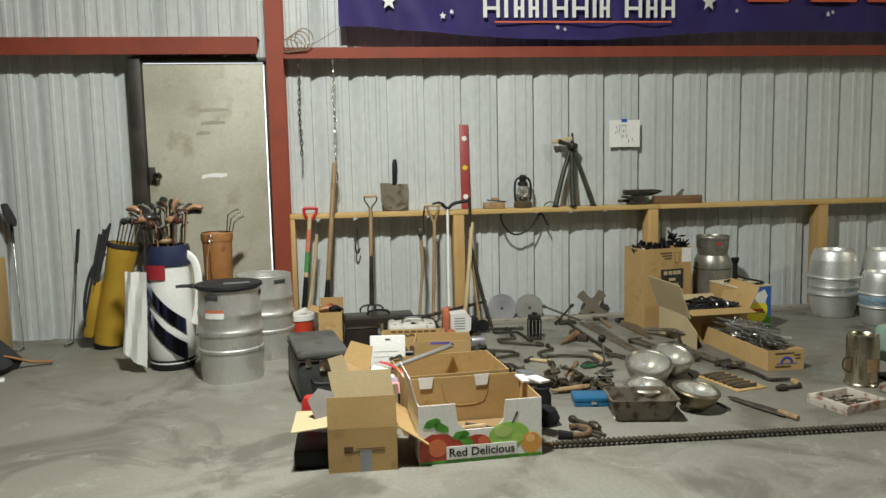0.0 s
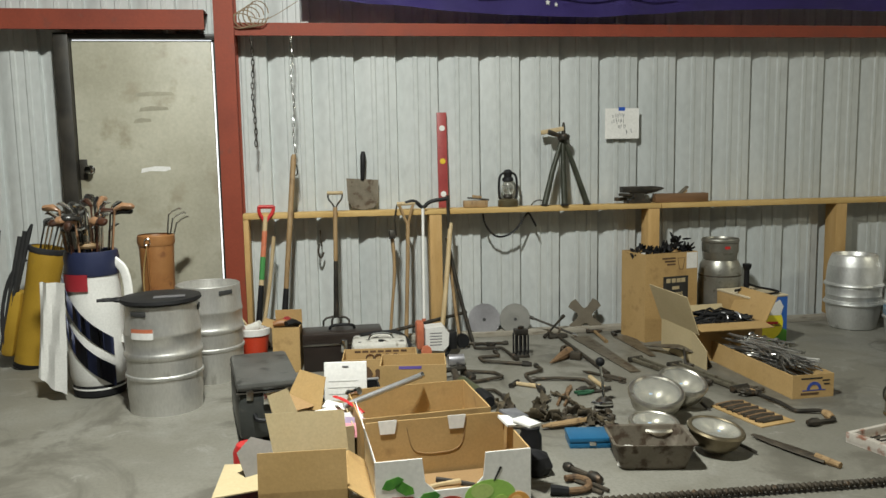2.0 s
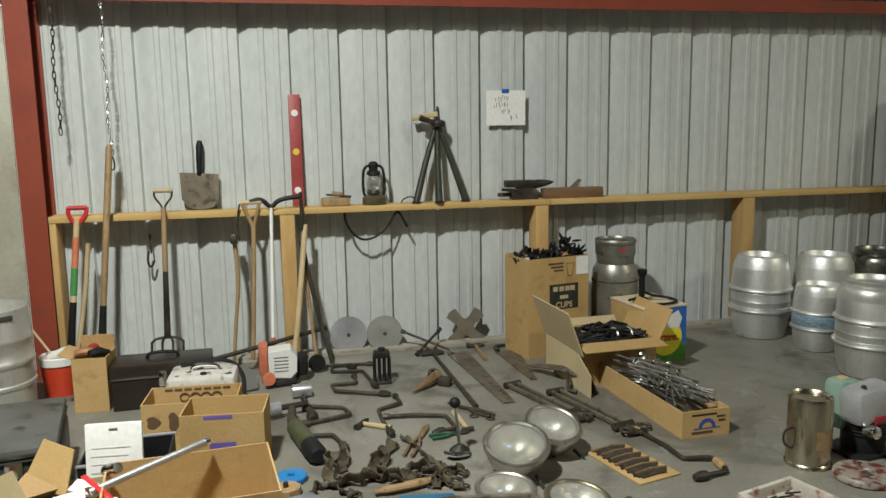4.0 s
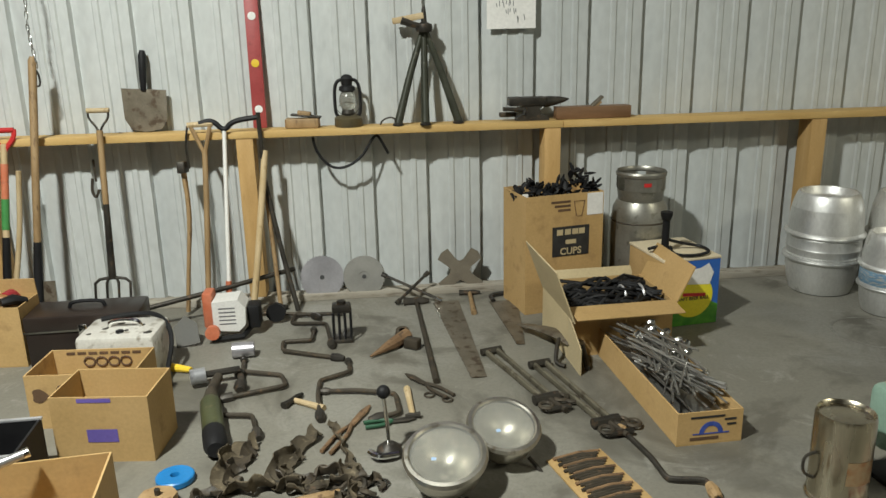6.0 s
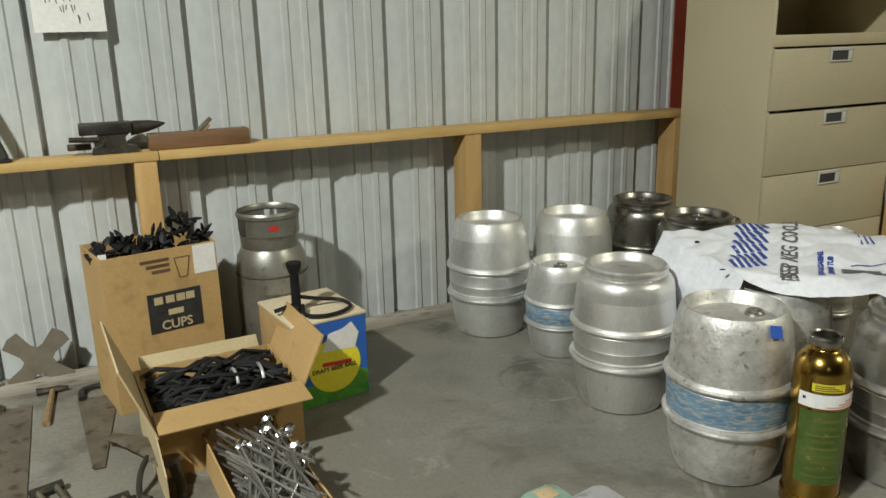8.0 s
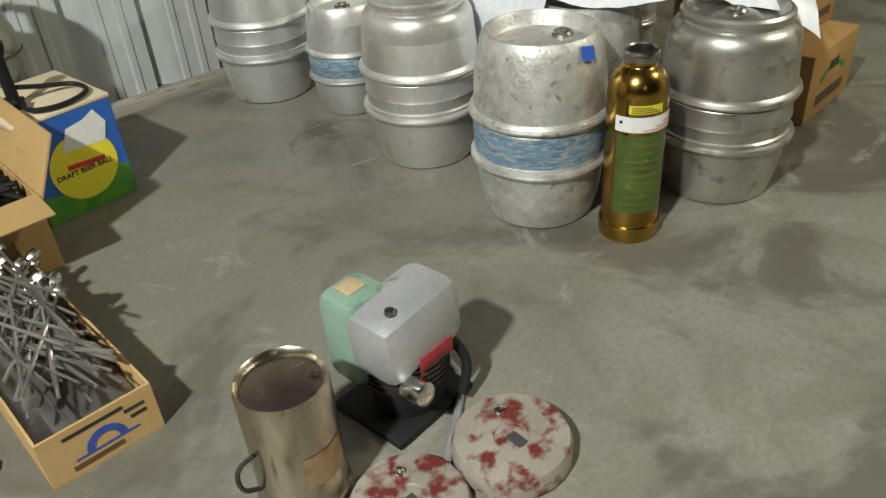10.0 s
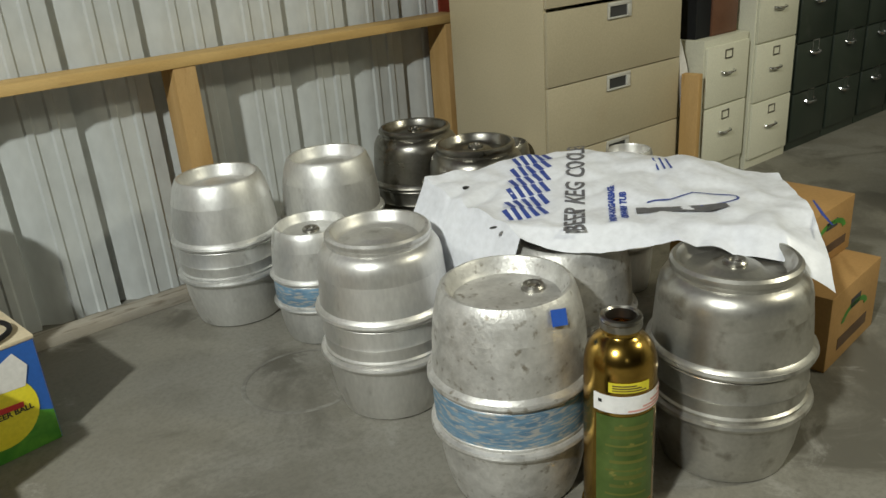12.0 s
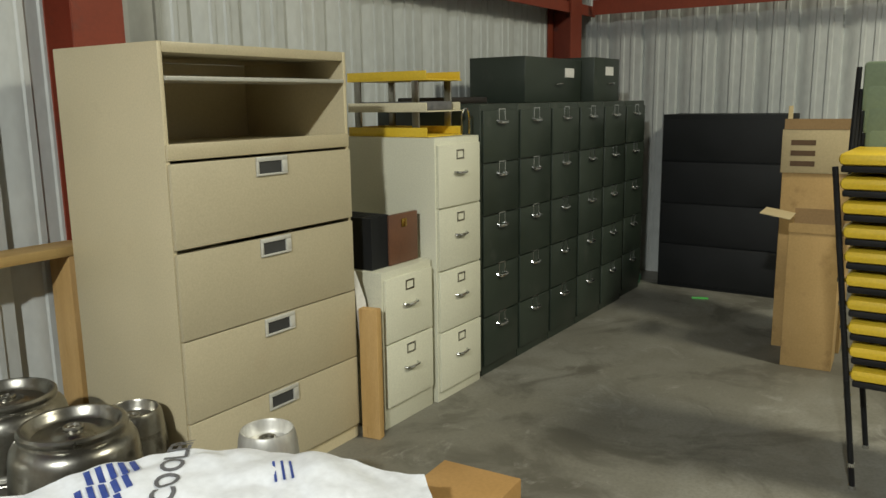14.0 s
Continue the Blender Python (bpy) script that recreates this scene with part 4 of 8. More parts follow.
part("bail", tube([(0.068 * math.cos(a), -0.03 - 0.02 * math.sin(a), 0.13 - 0.07 * math.sin(a)) for a in np.linspace(0, math.pi, 12)], 0.002, 5), IRON, ln)
tr = thing("tripod", (1.52, 6.68, S), "folded dark olive surveying tripod with wooden head", "tripod")
for x, y in ((-0.155, -0.04), (-0.01, -0.06), (0.17, -0.03)):
    leg = part("leg", tube([(0.02 * x, 0.02, 0.5), (0.55 * x, 0.02 + 0.5 * y, 0.25), (x, y, 0.012)], [0.016, 0.02, 0.023], 10), OLIVE, tr)
    part("foot", lathe([(0, 0), (0.03, 0), (0.03, 0.008), (0.02, 0.016), (0, 0.016)], 16, pose(x, y, 0)), IRON, leg)
part("head", lathe([(0, 0.48), (0.04, 0.48), (0.045, 0.5), (0.04, 0.52), (0.015, 0.53), (0.012, 0.585), (0.006, 0.61), (0, 0.61)], 20), IRON, tr)
part("head_block", box((-0.08, -0.02, 0.54), (0.09, 0.02, 0.572), 0.004, pose(0, 0, 0, 0, -9, -15)), PALEWOOD, tr, "pale wooden head block")
part("clamp_arm", tube([(-0.12, -0.02, 0.54), (-0.05, -0.02, 0.515), (0.04, -0.01, 0.5)], [0.02, 0.016, 0.014], 8), IRON, tr)
part("strap", tube(soften([(-0.155, -0.05, 0.02), (-0.19, -0.045, 0.05), (-0.24, -0.03, 0.03), (-0.25, -0.02, 0.006)]), 0.005, 6), IRON, tr)
an = thing("anvil", (2.1, 6.685, S), "small rusty iron anvil with a pointed horn", "anvil")
part("foot", prism([(-0.09, 0), (0.09, 0), (0.085, 0.02), (0.045, 0.035), (0.038, 0.06), (0.06, 0.08), (-0.06, 0.08), (-0.038, 0.06), (-0.045, 0.035), (-0.085, 0.02)], -0.035, 0.035, pose(0, 0, 0, 90)), IRON, an)
part("face", box((-0.13, -0.042, 0.08), (0.07, 0.042, 0.125), 0.004), IRON, an)
part("horn", lathe([(0, 0), (0.03, 0), (0.029, 0.03), (0.022, 0.08), (0.012, 0.12), (0.004, 0.14), (0, 0.142)], 18, pose(0.065, 0, 0.095, 0, 85, 0)), IRON, an)
part("hardy", box((-0.18, -0.02, 0.02), (-0.09, 0.02, 0.045), 0.005), RUST, an)
vp = part("vise_screw", tube([(-0.17, -0.06, 0.07), (-0.06, -0.055, 0.062)], 0.011, 10), IRON, an)
pl = thing("jack_plane", (2.44, 6.69, S), "long brown wooden jack plane on the shelf", "plane")
part("stock", box((-0.21, -0.04, 0), (0.21, 0.04, 0.066), 0.005), material("brown_beech", (0.16, 0.085, 0.04), (0.22, 0.12, 0.06), 0.5, 0, 5, 70, 0.12, stretch=(1, 5, 5)), pl)
part("iron", box((-0.005, -0.024, -0.03), (0.008, 0.024, 0.1), 0.002, pose(-0.02, 0, 0.05, 0, 48, 0)), BLADE, pl)
part("wedge", box((0.008, -0.022, -0.03), (0.022, 0.022, 0.075), 0.004, pose(-0.02, 0, 0.05, 0, 48, 0)), OLDWOOD, pl)
cord = tube(soften([(0.905, 6.66, 0.915), (0.915, 6.66, 0.84), (0.98, 6.66, 0.75), (1.06, 6.66, 0.735), (1.16, 6.66, 0.79), (1.225, 6.66, 0.9), (1.25, 6.66, 0.915), (1.275, 6.66, 0.87), (1.305, 6.66, 0.81)], 3), 0.0075, 8)
solo("rubber_cable", cord, BLACKPLASTIC, (0, 0, 0), "black rubber cable looped under the shelf", "cable")
bm = bmesh.new()
add_tube(bm, [(-0.28, 6.77, 0.82), (-0.275, 6.755, 0.7)], 0.006, 6)
add_tube(bm, soften([(-0.29, 6.75, 0.72), (-0.3, 6.74, 0.65), (-0.28, 6.735, 0.61), (-0.26, 6.74, 0.66)]), 0.008, 6)
solo("wall_hook", bm, RUST, (0, 0, 0), "small rusty hook fixed to the wall", "hook")

# ---- long tools leaning on the shelf ----


def leaning(name, label):
    return thing(name, (0, 0, 0), label, "tool", "leaning long tools")


def d_grip(t, top, d, mat, w=0.055, lab=""):
    """A D-shaped grip at the end of a shaft that runs along d."""
    p, d = Vector(top), Vector(d).normalized()
    s = Vector((1, 0, 0))
    pts = soften([p - d * 0.1, p - d * 0.07 + s * 0.01, p - d * 0.02 + s * w, p + d * 0.025 + s * w])
    part("grip_arm", tube(pts, 0.009, 8, flat=1.4), mat, t, lab)
    part("grip_arm", tube([Vector((2 * p.x - q.x + 2 * d.x * (q - p).dot(d), q.y, q.z)) for q in pts], 0.009, 8, flat=1.4), mat, t, lab)
    part("grip_bar", tube([p + d * 0.02 - s * w, p + d * 0.02 + s * w], 0.014, 10), mat, t, lab)


rs = leaning("red_handle_shovel", "shovel with a red grip and wooden shaft")
a, b = Vector((-0.735, 6.5, 0.05)), Vector((-0.655, 6.6, 0.9))
d = (b - a).normalized()
d_grip(rs, b + d * 0.09, d, REDPAINT, 0.05, "red D-shaped grip")
part("socket", tube([a + d * 0.62, a + d * 0.8], 0.019, 10), ORANGE, rs, "orange wrapped sleeve")
part("label_wrap", tube([a + d * 0.46, a + d * 0.62], 0.0195, 10), GREENPAINT, rs, "green label sleeve")
part("shaft", tube([a + d * 0.2, a + d * 0.9], 0.017, 10), PALEWOOD, rs)
part("neck", tube([a + d * 0.12, a + d * 0.42], [0.022, 0.019], 10), BLACKPLASTIC, rs, "black steel socket")
part("blade", prism([(-0.1, 0.2), (0.1, 0.2), (0.1, 0.05), (0.05, 0), (-0.05, 0), (-0.1, 0.05)], -0.002, 0.002, pose(a.x, a.y - 0.01, 0.0, 82, 0, 0)), BLACKPLASTIC, rs)
sp = leaning("long_spade", "long-handled spade with a weathered wood shaft")
a, b = Vector((-0.56, 6.45, 0.03)), Vector((-0.44, 6.595, 1.37))
d = (b - a).normalized()
part("shaft", tube([a + d * 0.3, b - d * 0.02, b], [0.018, 0.02, 0.012], 10), OLDWOOD, sp)
part("socket", tube([a + d * 0.1, a + d * 0.42], [0.026, 0.019], 10), BLACKPLASTIC, sp, "black steel socket")
part("blade", prism([(-0.1, 0.24), (0.1, 0.24), (0.1, 0.06), (0, 0), (-0.1, 0.06)], -0.002, 0.002, pose(a.x, a.y, 0.0, 84, 0, 0)), BLADE, sp)
pf = leaning("garden_fork", "four-tined garden fork with a wooden grip")
a, b = Vector((-0.19, 6.5, 0.0)), Vector((-0.165, 6.6, 1.09))
d = (b - a).normalized()
part("shaft", tube([a + d * 0.42, a + d * 1.0], 0.016, 10), OLDWOOD, pf)
part("socket", tube([a + d * 0.22, a + d * 0.62], [0.02, 0.016], 10), IRON, pf, "dark steel socket")
for s in (-1, 1):
    part("grip_arm", tube(soften([a + d * 0.98, a + d * 1.02 + Vector((s * 0.015, 0, 0)), a + d * 1.06 + Vector((s * 0.05, 0, 0)), a + d * 1.1 + Vector((s * 0.05, 0, 0))]), 0.006, 8), IRON, pf)
part("grip_bar", tube([a + d * 1.1 - Vector((0.055, 0, 0)), a + d * 1.1 + Vector((0.055, 0, 0))], 0.013, 10), PALEWOOD, pf, "wooden grip bar")
for i in range(4):
    x = -0.09 + 0.06 * i
    part("tine", tube(soften([a + d * 0.23, a + d * 0.215 + Vector((x, 0, 0)), a + d * 0.15 + Vector((x, -0.01, 0)), a + Vector((x, -0.02, 0.002))], 1), [0.009, 0.008, 0.007, 0.003], 8), IRON, pf)
ax = leaning("axe_handle", "curved wooden axe handle with dark head")
part("handle", tube(soften([(0.19, 6.5, 0.02), (0.21, 6.53, 0.25), (0.245, 6.56, 0.55), (0.225, 6.59, 0.82)]), [0.017, 0.016, 0.018, 0.02], 10, flat=0.7), OLDWOOD, ax)
part("head", box((-0.02, -0.05, -0.03), (0.02, 0.06, 0.03), 0.006, pose(0.228, 6.58, 0.79, -8)), IRON, ax)
he = leaning("garden_hoe", "old hoe with a wooden shaft and Y grip")
part("shaft", tube([(0.305, 6.48, 0.06), (0.335, 6.56, 0.6), (0.345, 6.6, 0.86)], 0.015, 10), OLDWOOD, he)
part("fork_arm", tube([(0.345, 6.6, 0.85), (0.285, 6.6, 1.0)], 0.011, 8), OLDWOOD, he)
part("fork_arm", tube([(0.345, 6.6, 0.85), (0.385, 6.6, 1.0)], 0.011, 8), OLDWOOD, he)
part("grip_bar", tube([(0.27, 6.6, 1.005), (0.4, 6.6, 1.01)], 0.014, 8), PALEWOOD, he)
part("iron_loop", tube(soften([(0.27, 6.6, 1.0), (0.25, 6.6, 0.9), (0.26, 6.59, 0.78)]), 0.006, 6), IRON, he)
wp = leaning("weed_digger", "white tubular tool with a black T handle, orange tip")
part("pole", tube([(0.43, 6.44, 0.18), (0.455, 6.6, 0.97)], 0.011, 10), WHITEVINYL, wp, "white steel pole")
part("tip", tube([(0.425, 6.42, 0.05), (0.43, 6.44, 0.2)], [0.02, 0.015], 10), ORANGE, wp, "orange plastic tip")
part("handle", tube(soften([(0.33, 6.6, 1.01), (0.4, 6.6, 1.03), (0.455, 6.6, 0.965), (0.5, 6.6, 1.02), (0.63, 6.6, 1.035)]), 0.014, 8), BLACKPLASTIC, wp, "black T handle")
part("rod", tube([(0.64, 6.59, 0.82), (0.635, 6.6, 1.06)], 0.012, 8), IRON, wp)
for pts, r, mat, lab in (([(0.545, 6.42, 0.02), (0.6, 6.5, 0.4), (0.655, 6.6, 0.86)], 0.018, PALEWOOD, "pale pick handle leaning on the post"), ([(0.78, 6.45, 0.01), (0.7, 6.55, 0.35), (0.63, 6.62, 0.75)], 0.014, IRON, "dark iron bar leaning on the post"), ([(0.69, 6.45, 0.01), (0.665, 6.55, 0.3), (0.64, 6.61, 0.66)], 0.012, OLDWOOD, "thin wooden stick leaning on the post")):
    solo("tool_handle", tube(soften(pts), r, 10), mat, (0, 0, 0), lab, "tool", "leaning long tools")
for pts in ([(-0.72, 6.5, 0.02), (-0.64, 6.58, 0.45), (-0.6, 6.6, 0.8)],):
    solo("tool_handle", tube(soften(pts), 0.014, 10), PALEWOOD, (0, 0, 0), "pale wooden handle behind the red shovel", "tool", "leaning long tools")

# wall-foot discs
dk = thing("saw_blade", (0.905, 6.63, 0.0, -12, 0, 0), "bright round saw blade leaning on the wall", "blade")
teeth = [((0.125 if i % 2 else 0.118) * math.cos(math.pi * i / 40), 0.127 + (0.125 if i % 2 else 0.118) * math.sin(math.pi * i / 40)) for i in range(80)]
part("disc", prism(teeth, -0.001, 0.001, pose(0, 0, 0, 90)), BRIGHT, dk)
part("arbor_hole", lathe([(0, 0), (0.013, 0), (0.013, 0.001), (0, 0.001)], 16, pose(0, -0.0012, 0.127, 90)), VOID, dk)
dk = thing("grinding_wheel", (1.14, 6.63, 0.0, -12, 0, 0), "grey abrasive wheel leaning on the wall", "wheel")
part("disc", lathe([(0, -0.008), (0.115, -0.008), (0.118, 0), (0.115, 0.008), (0.03, 0.008), (0.028, 0.006), (0, 0.006)], 40, pose(0, 0, 0.12, 90)), GREYSTONE, dk)
part("arbor_hole", lathe([(0, 0), (0.012, 0), (0.012, 0.002), (0, 0.002)], 16, pose(0, -0.0066, 0.12, 90)), VOID, dk)
lw = thing("lug_wrench", (1.4, 6.52, 0.0), "four-way cross lug wrench lying by the sill", "wrench")
for p, q in (((-0.16, 0.09, 0.14), (0.16, -0.05, 0.015)), ((-0.09, -0.06, 0.016), (0.1, 0.08, 0.14))):
    b = part("bar", tube([p, q], 0.0085, 8), IRON, lw)
    for e, o in ((p, q), (q, p)):
        dd = (Vector(e) - Vector(o)).normalized()
        part("socket", tube([Vector(e) - dd * 0.03, e], 0.014, 8), CHROME if e[0] > 0.15 else IRON, b)
xp = thing("tiller_tine_plate", (1.69, 6.66, 0.0, -10, 0, 0), "brown iron cross-shaped plate leaning on the wall", "plate")
poly = []
for q in range(4):
    for r, a in ((0.145, 28), (0.15, 45), (0.145, 62), (0.07, 72), (0.055, 90), (0.07, 108)):
        poly.append((r * math.cos(radians(a + 90 * q)), 0.118 + r * math.sin(radians(a + 90 * q))))
part("plate", prism(poly, -0.004, 0.004, pose(0, 0, 0, 90)), material("brown_painted_iron", (0.14, 0.12, 0.09), (0.19, 0.165, 0.125), 0.7, 0.2, 12, 120, 0.2), xp)

# ---- golf corner ----


def golf_club(parent, base, top, head, mat=CHROME, name="golf_club"):
    """A club standing head up: shaft from base to top, with an iron or a wood head."""
    a, b = Vector(base), Vector(top)
    d = (b - a).normalized()
    bm = tube([a, b], 0.0055, 6)
    s = Vector((math.cos(head), math.sin(head), 0))
    if mat is CHROME:
        add_tube(bm, [b - d * 0.01, b + d * 0.015 + s * 0.02, b + d * 0.035 + s * 0.06, b + d * 0.03 + s * 0.078], [0.009, 0.018, 0.028, 0.018], 8, flat=0.3)
    else:
        add_tube(bm, [b - d * 0.02, b + d * 0.01, b + d * 0.03 + s * 0.04, b + d * 0.025 + s * 0.09, b + d * 0.02 + s * 0.105], [0.008, 0.014, 0.029, 0.027, 0.013], 10, flat=0.7)
    return part(name, bm, mat, parent)


BLACKCLUB = material("black_club_head", (0.01, 0.01, 0.01), (0.03, 0.028, 0.025), 0.25, 0, 9, 60, 0.05)
TANCLUB = material("tan_club_head", (0.24, 0.13, 0.07), (0.34, 0.19, 0.1), 0.3, 0, 9, 60, 0.05)
DARKWOODHEAD = material("varnished_wood_head", (0.022, 0.012, 0.009), (0.08, 0.03, 0.015), 0.3, 0, 9, 60, 0.05)
wb = thing("golf_bag", (-1.57, 5.735, 0, 0, 0, 0), "white, navy and red golf bag full of clubs", "golf bag", "golf bags")
part("base", lathe([(0, 0), (0.135, 0), (0.145, 0.01), (0.145, 0.055), (0.14, 0.07), (0, 0.07)], 36), BLACKPLASTIC, wb, "black base cup")
part("trim_ring", lathe([(0.146, 0.045), (0.1475, 0.05), (0.146, 0.055)], 36), WHITEVINYL, wb)
part("body", lathe([(0.14, 0.07), (0.155, 0.12), (0.16, 0.3), (0.15, 0.5), (0.145, 0.62), (0.14, 0.7)], 36, wob=0.03), WHITEVINYL, wb)
part("red_panel", wrap(0.151, 0.62, 0.715, 175, 275, 16, 0.003), REDVINYL, wb, "dark red vinyl panel")
part("collar", lathe([(0.145, 0.7), (0.15, 0.72), (0.146, 0.76), (0.15, 0.8), (0.143, 0.84), (0.128, 0.84), (0.125, 0.75), (0, 0.75)], 36, wob=0.02), NAVY, wb, "navy padded collar")


def sash(r, z0, z1, a0, a1, w, mat, t):
    """A slanting band laid on a round bag."""
    bm = bmesh.new()
    low, high = [], []
    for i in range(15):
        u = i / 14
        a, z = radians(a0 + (a1 - a0) * u), z0 + (z1 - z0) * u - 0.04 * math.sin(math.pi * u)
        for zz, row in ((z, low), (z + w, high)):
            row.append([bm.verts.new((rr * math.cos(a), rr * math.sin(a), zz)) for rr in (r, r + 0.004)])
    for i in range(14):
        bm.faces.new((low[i][1], low[i + 1][1], high[i + 1][1], high[i][1]))
        bm.faces.new((low[i][0], low[i][1], high[i][1], high[i][0]))
        bm.faces.new((high[i][0], high[i][1], high[i + 1][1], high[i + 1][0]))
        bm.faces.new((low[i][0], low[i + 1][0], low[i + 1][1], low[i][1]))
    return part("sash", bm, mat, t, "slanting navy stripe")


sash(0.161, 0.6, 0.24, 205, 318, 0.105, NAVY, wb)
sash(0.161, 0.4, 0.06, 205, 318, 0.12, NAVY, wb)
bm = bmesh.new()
tw = [[bm.verts.new((-0.25 + 0.16 * u - 0.02 * math.sin(3 * u) - 0.04 * v, -0.12 - 0.06 * u + 0.016 * math.sin(4 * v + 11 * u), 0.68 - 0.54 * v - 0.1 * u * v)) for u in np.linspace(0, 1, 8)] for v in np.linspace(0, 1, 14)]
for p, q in zip(tw, tw[1:]):
    for i in range(7):
        bm.faces.new((p[i], p[i + 1], q[i + 1], q[i]))
part("towel", bm, WHITEVINYL, wb, "white towel hanging down the side")
part("strap", tube(soften([(0.13, -0.03, 0.78), (0.2, -0.05, 0.72), (0.21, -0.06, 0.5), (0.17, -0.05, 0.3)]), 0.014, 8, flat=2.0), WHITEVINYL, wb, "white shoulder strap")
part("tube_rim", tube([(0.05 * math.cos(a), -0.02 + 0.07 * math.sin(a), 0.87) for a in np.linspace(0, 6.28, 14)[:-1]], 0.016, 8, True), OLDWOOD, wb)
rnd = random.Random(4)
for i in range(36):
    a, r = i * 2.4, 0.02 + 0.095 * ((i * 7) % 10) / 10
    x, y = r * math.cos(a), r * math.sin(a)
    golf_club(wb, (x, y, 0.6), (x * 1.55, y * 1.5, 0.93 + 0.17 * rnd.random()), a + rnd.uniform(-1, 1), (CHROME, DARKWOODHEAD, CHROME, BLACKCLUB, TANCLUB, CHROME)[i % 6])
yb = thing("golf_bag", (-2.21, 6.43, 0, 0, 12, 0), "slim mustard canvas golf bag leaning on the wall", "golf bag", "golf bags")
part("base", lathe([(0, 0), (0.1, 0), (0.105, 0.01), (0.105, 0.035), (0, 0.035)], 30), BLACKPLASTIC, yb)
part("body", lathe([(0.1, 0.03), (0.105, 0.2), (0.1, 0.45), (0.105, 0.65), (0.11, 0.79), (0.104, 0.81), (0.1, 0.79), (0.095, 0.7), (0, 0.7)], 30, wob=0.05), YELLOWCLOTH, yb)
part("rim_band", lathe([(0.111, 0.775), (0.115, 0.785), (0.113, 0.81), (0.1, 0.812)], 30), BLACKCLOTH, yb)
part("pocket", box((-0.175, -0.08, 0.06), (-0.09, 0.05, 0.5), 0.03), YELLOWCLOTH, yb, "long side pocket")
part("strap", tube(soften([(-0.1, -0.06, 0.72), (-0.19, -0.07, 0.6), (-0.2, -0.07, 0.3), (-0.13, -0.07, 0.08)]), 0.006, 6, flat=2.2), BLACKCLOTH, yb)
part("umbrella", tube([(-0.14, -0.05, 0.45), (-0.11, -0.05, 0.9), (-0.1, -0.05, 0.95)], [0.018, 0.016, 0.008], 8), BLACKCLOTH, yb, "folded black umbrella")
for i in range(7):
    golf_club(yb, (0.022 * i - 0.06, 0.02, 0.6), (0.028 * i - 0.05, 0.03, 0.95 + 0.03 * (i % 3)), 1.2 * i - 1, CHROME if i % 3 else BLACKCLUB)
for x, top in ((-0.16, 0.9), (-0.185, 0.86)):
    part("club_grip", tube([(x + 0.01, -0.07, 0.1), (x + 0.02, -0.07, 0.5), (x + 0.03, -0.07, top)], [0.005, 0.012, 0.015], 8), BLACKCLOTH, yb, "black rubber club grip")
lb = thing("golf_bag", (-1.33, 6.3, 0), "small tan leather golf bag against the door", "golf bag", "golf bags")
part("body", lathe([(0, 0), (0.095, 0), (0.1, 0.03), (0.1, 0.4), (0.105, 0.7), (0.112, 0.84), (0.108, 0.86), (0.1, 0.84), (0.095, 0.7), (0, 0.7)], 30, wob=0.03), LEATHER, lb)
part("cuff", lathe([(0.113, 0.8), (0.118, 0.82), (0.116, 0.86), (0.108, 0.868)], 30), LEATHER, lb)
part("buckle", tube([(0.018 * math.cos(a) - 0.03, -0.117, 0.83 + 0.022 * math.sin(a)) for a in np.linspace(0, 6.28, 12)[:-1]], 0.004, 6, True), CHROME, lb, "chrome strap ring")
for dx in (-0.05, -0.01):
    part("strap", tube(soften([(-0.03, -0.118, 0.81), (dx - 0.02, -0.125, 0.6), (dx, -0.115, 0.3), (dx + 0.05, -0.1, 0.1)]), 0.012, 6, flat=0.4), material("pale_leather", (0.5, 0.33, 0.13), (0.58, 0.4, 0.17), 0.5) if dx < -0.03 else LEATHER, lb, "pale leather strap")
for i in range(3):
    golf_club(lb, (0.05, 0.01 * i, 0.65), (0.09 + 0.02 * i, 0.02 * i, 1.0 - 0.03 * i), 0.4 * i)
for foot, top, lab in (((-2.5, 6.56, 0.015), (-2.47, 6.77, 0.885), "steel golf putter leaning on the wall"), ((-2.82, 6.45, 0.015), (-2.97, 6.77, 1.05), "steel golf club leaning beside the cartons")):
    cl = thing("golf_club", (0, 0, 0), lab, "golf club", "loose clubs")
    a, b = Vector(foot), Vector(top)
    d = (b - a).normalized()
    part("shaft", tube([a, b], 0.005, 6), CHROME, cl)
    part("grip", tube([b - d * 0.27, b], [0.01, 0.013], 8), BLACKPLASTIC, cl, "black rubber grip")
    part("head", tube([a, a + Vector((-0.03, -0.05, -0.005)), a + Vector((-0.04, -0.075, 0))], [0.01, 0.016, 0.01], 8), CHROME, cl)
gl = solo("golf_glove", tube([(-2.99, 6.72, 1.1), (-2.96, 6.7, 1.03), (-2.92, 6.68, 0.97), (-2.9, 6.67, 0.93)], [0.03, 0.045, 0.035, 0.012], 8, flat=0.5), BLACKCLOTH, (0, 0, 0), "black glove hung over the club grip", "glove")
kb = thing("carton", (-3.47, 6.0, 0, 0, 0, 3), "tall brown carton standing by the wall", "box", "cardboard boxes")
part("carton_body", box((0, 0, 0), (0.6, 0.4, 0.72), 0.004), CARD, kb)
part("flap", box((0.0, -0.2, 0.72), (0.62, 0.0, 0.726), 0, pose(0, 0, 0, -8, 0, 0)), CARDLIGHT, kb)
kb = thing("carton", (-3.43, 6.05, 0.73, 0, 0, 3), "brown carton stacked on a taller carton", "box", "cardboard boxes")
part("carton_body", box((0, 0, 0), (0.5, 0.36, 0.36), 0.004), CARD, kb)
bg = thing("duffel_bag", (-2.86, 5.82, 0), "slumped black canvas bag on the floor", "bag")
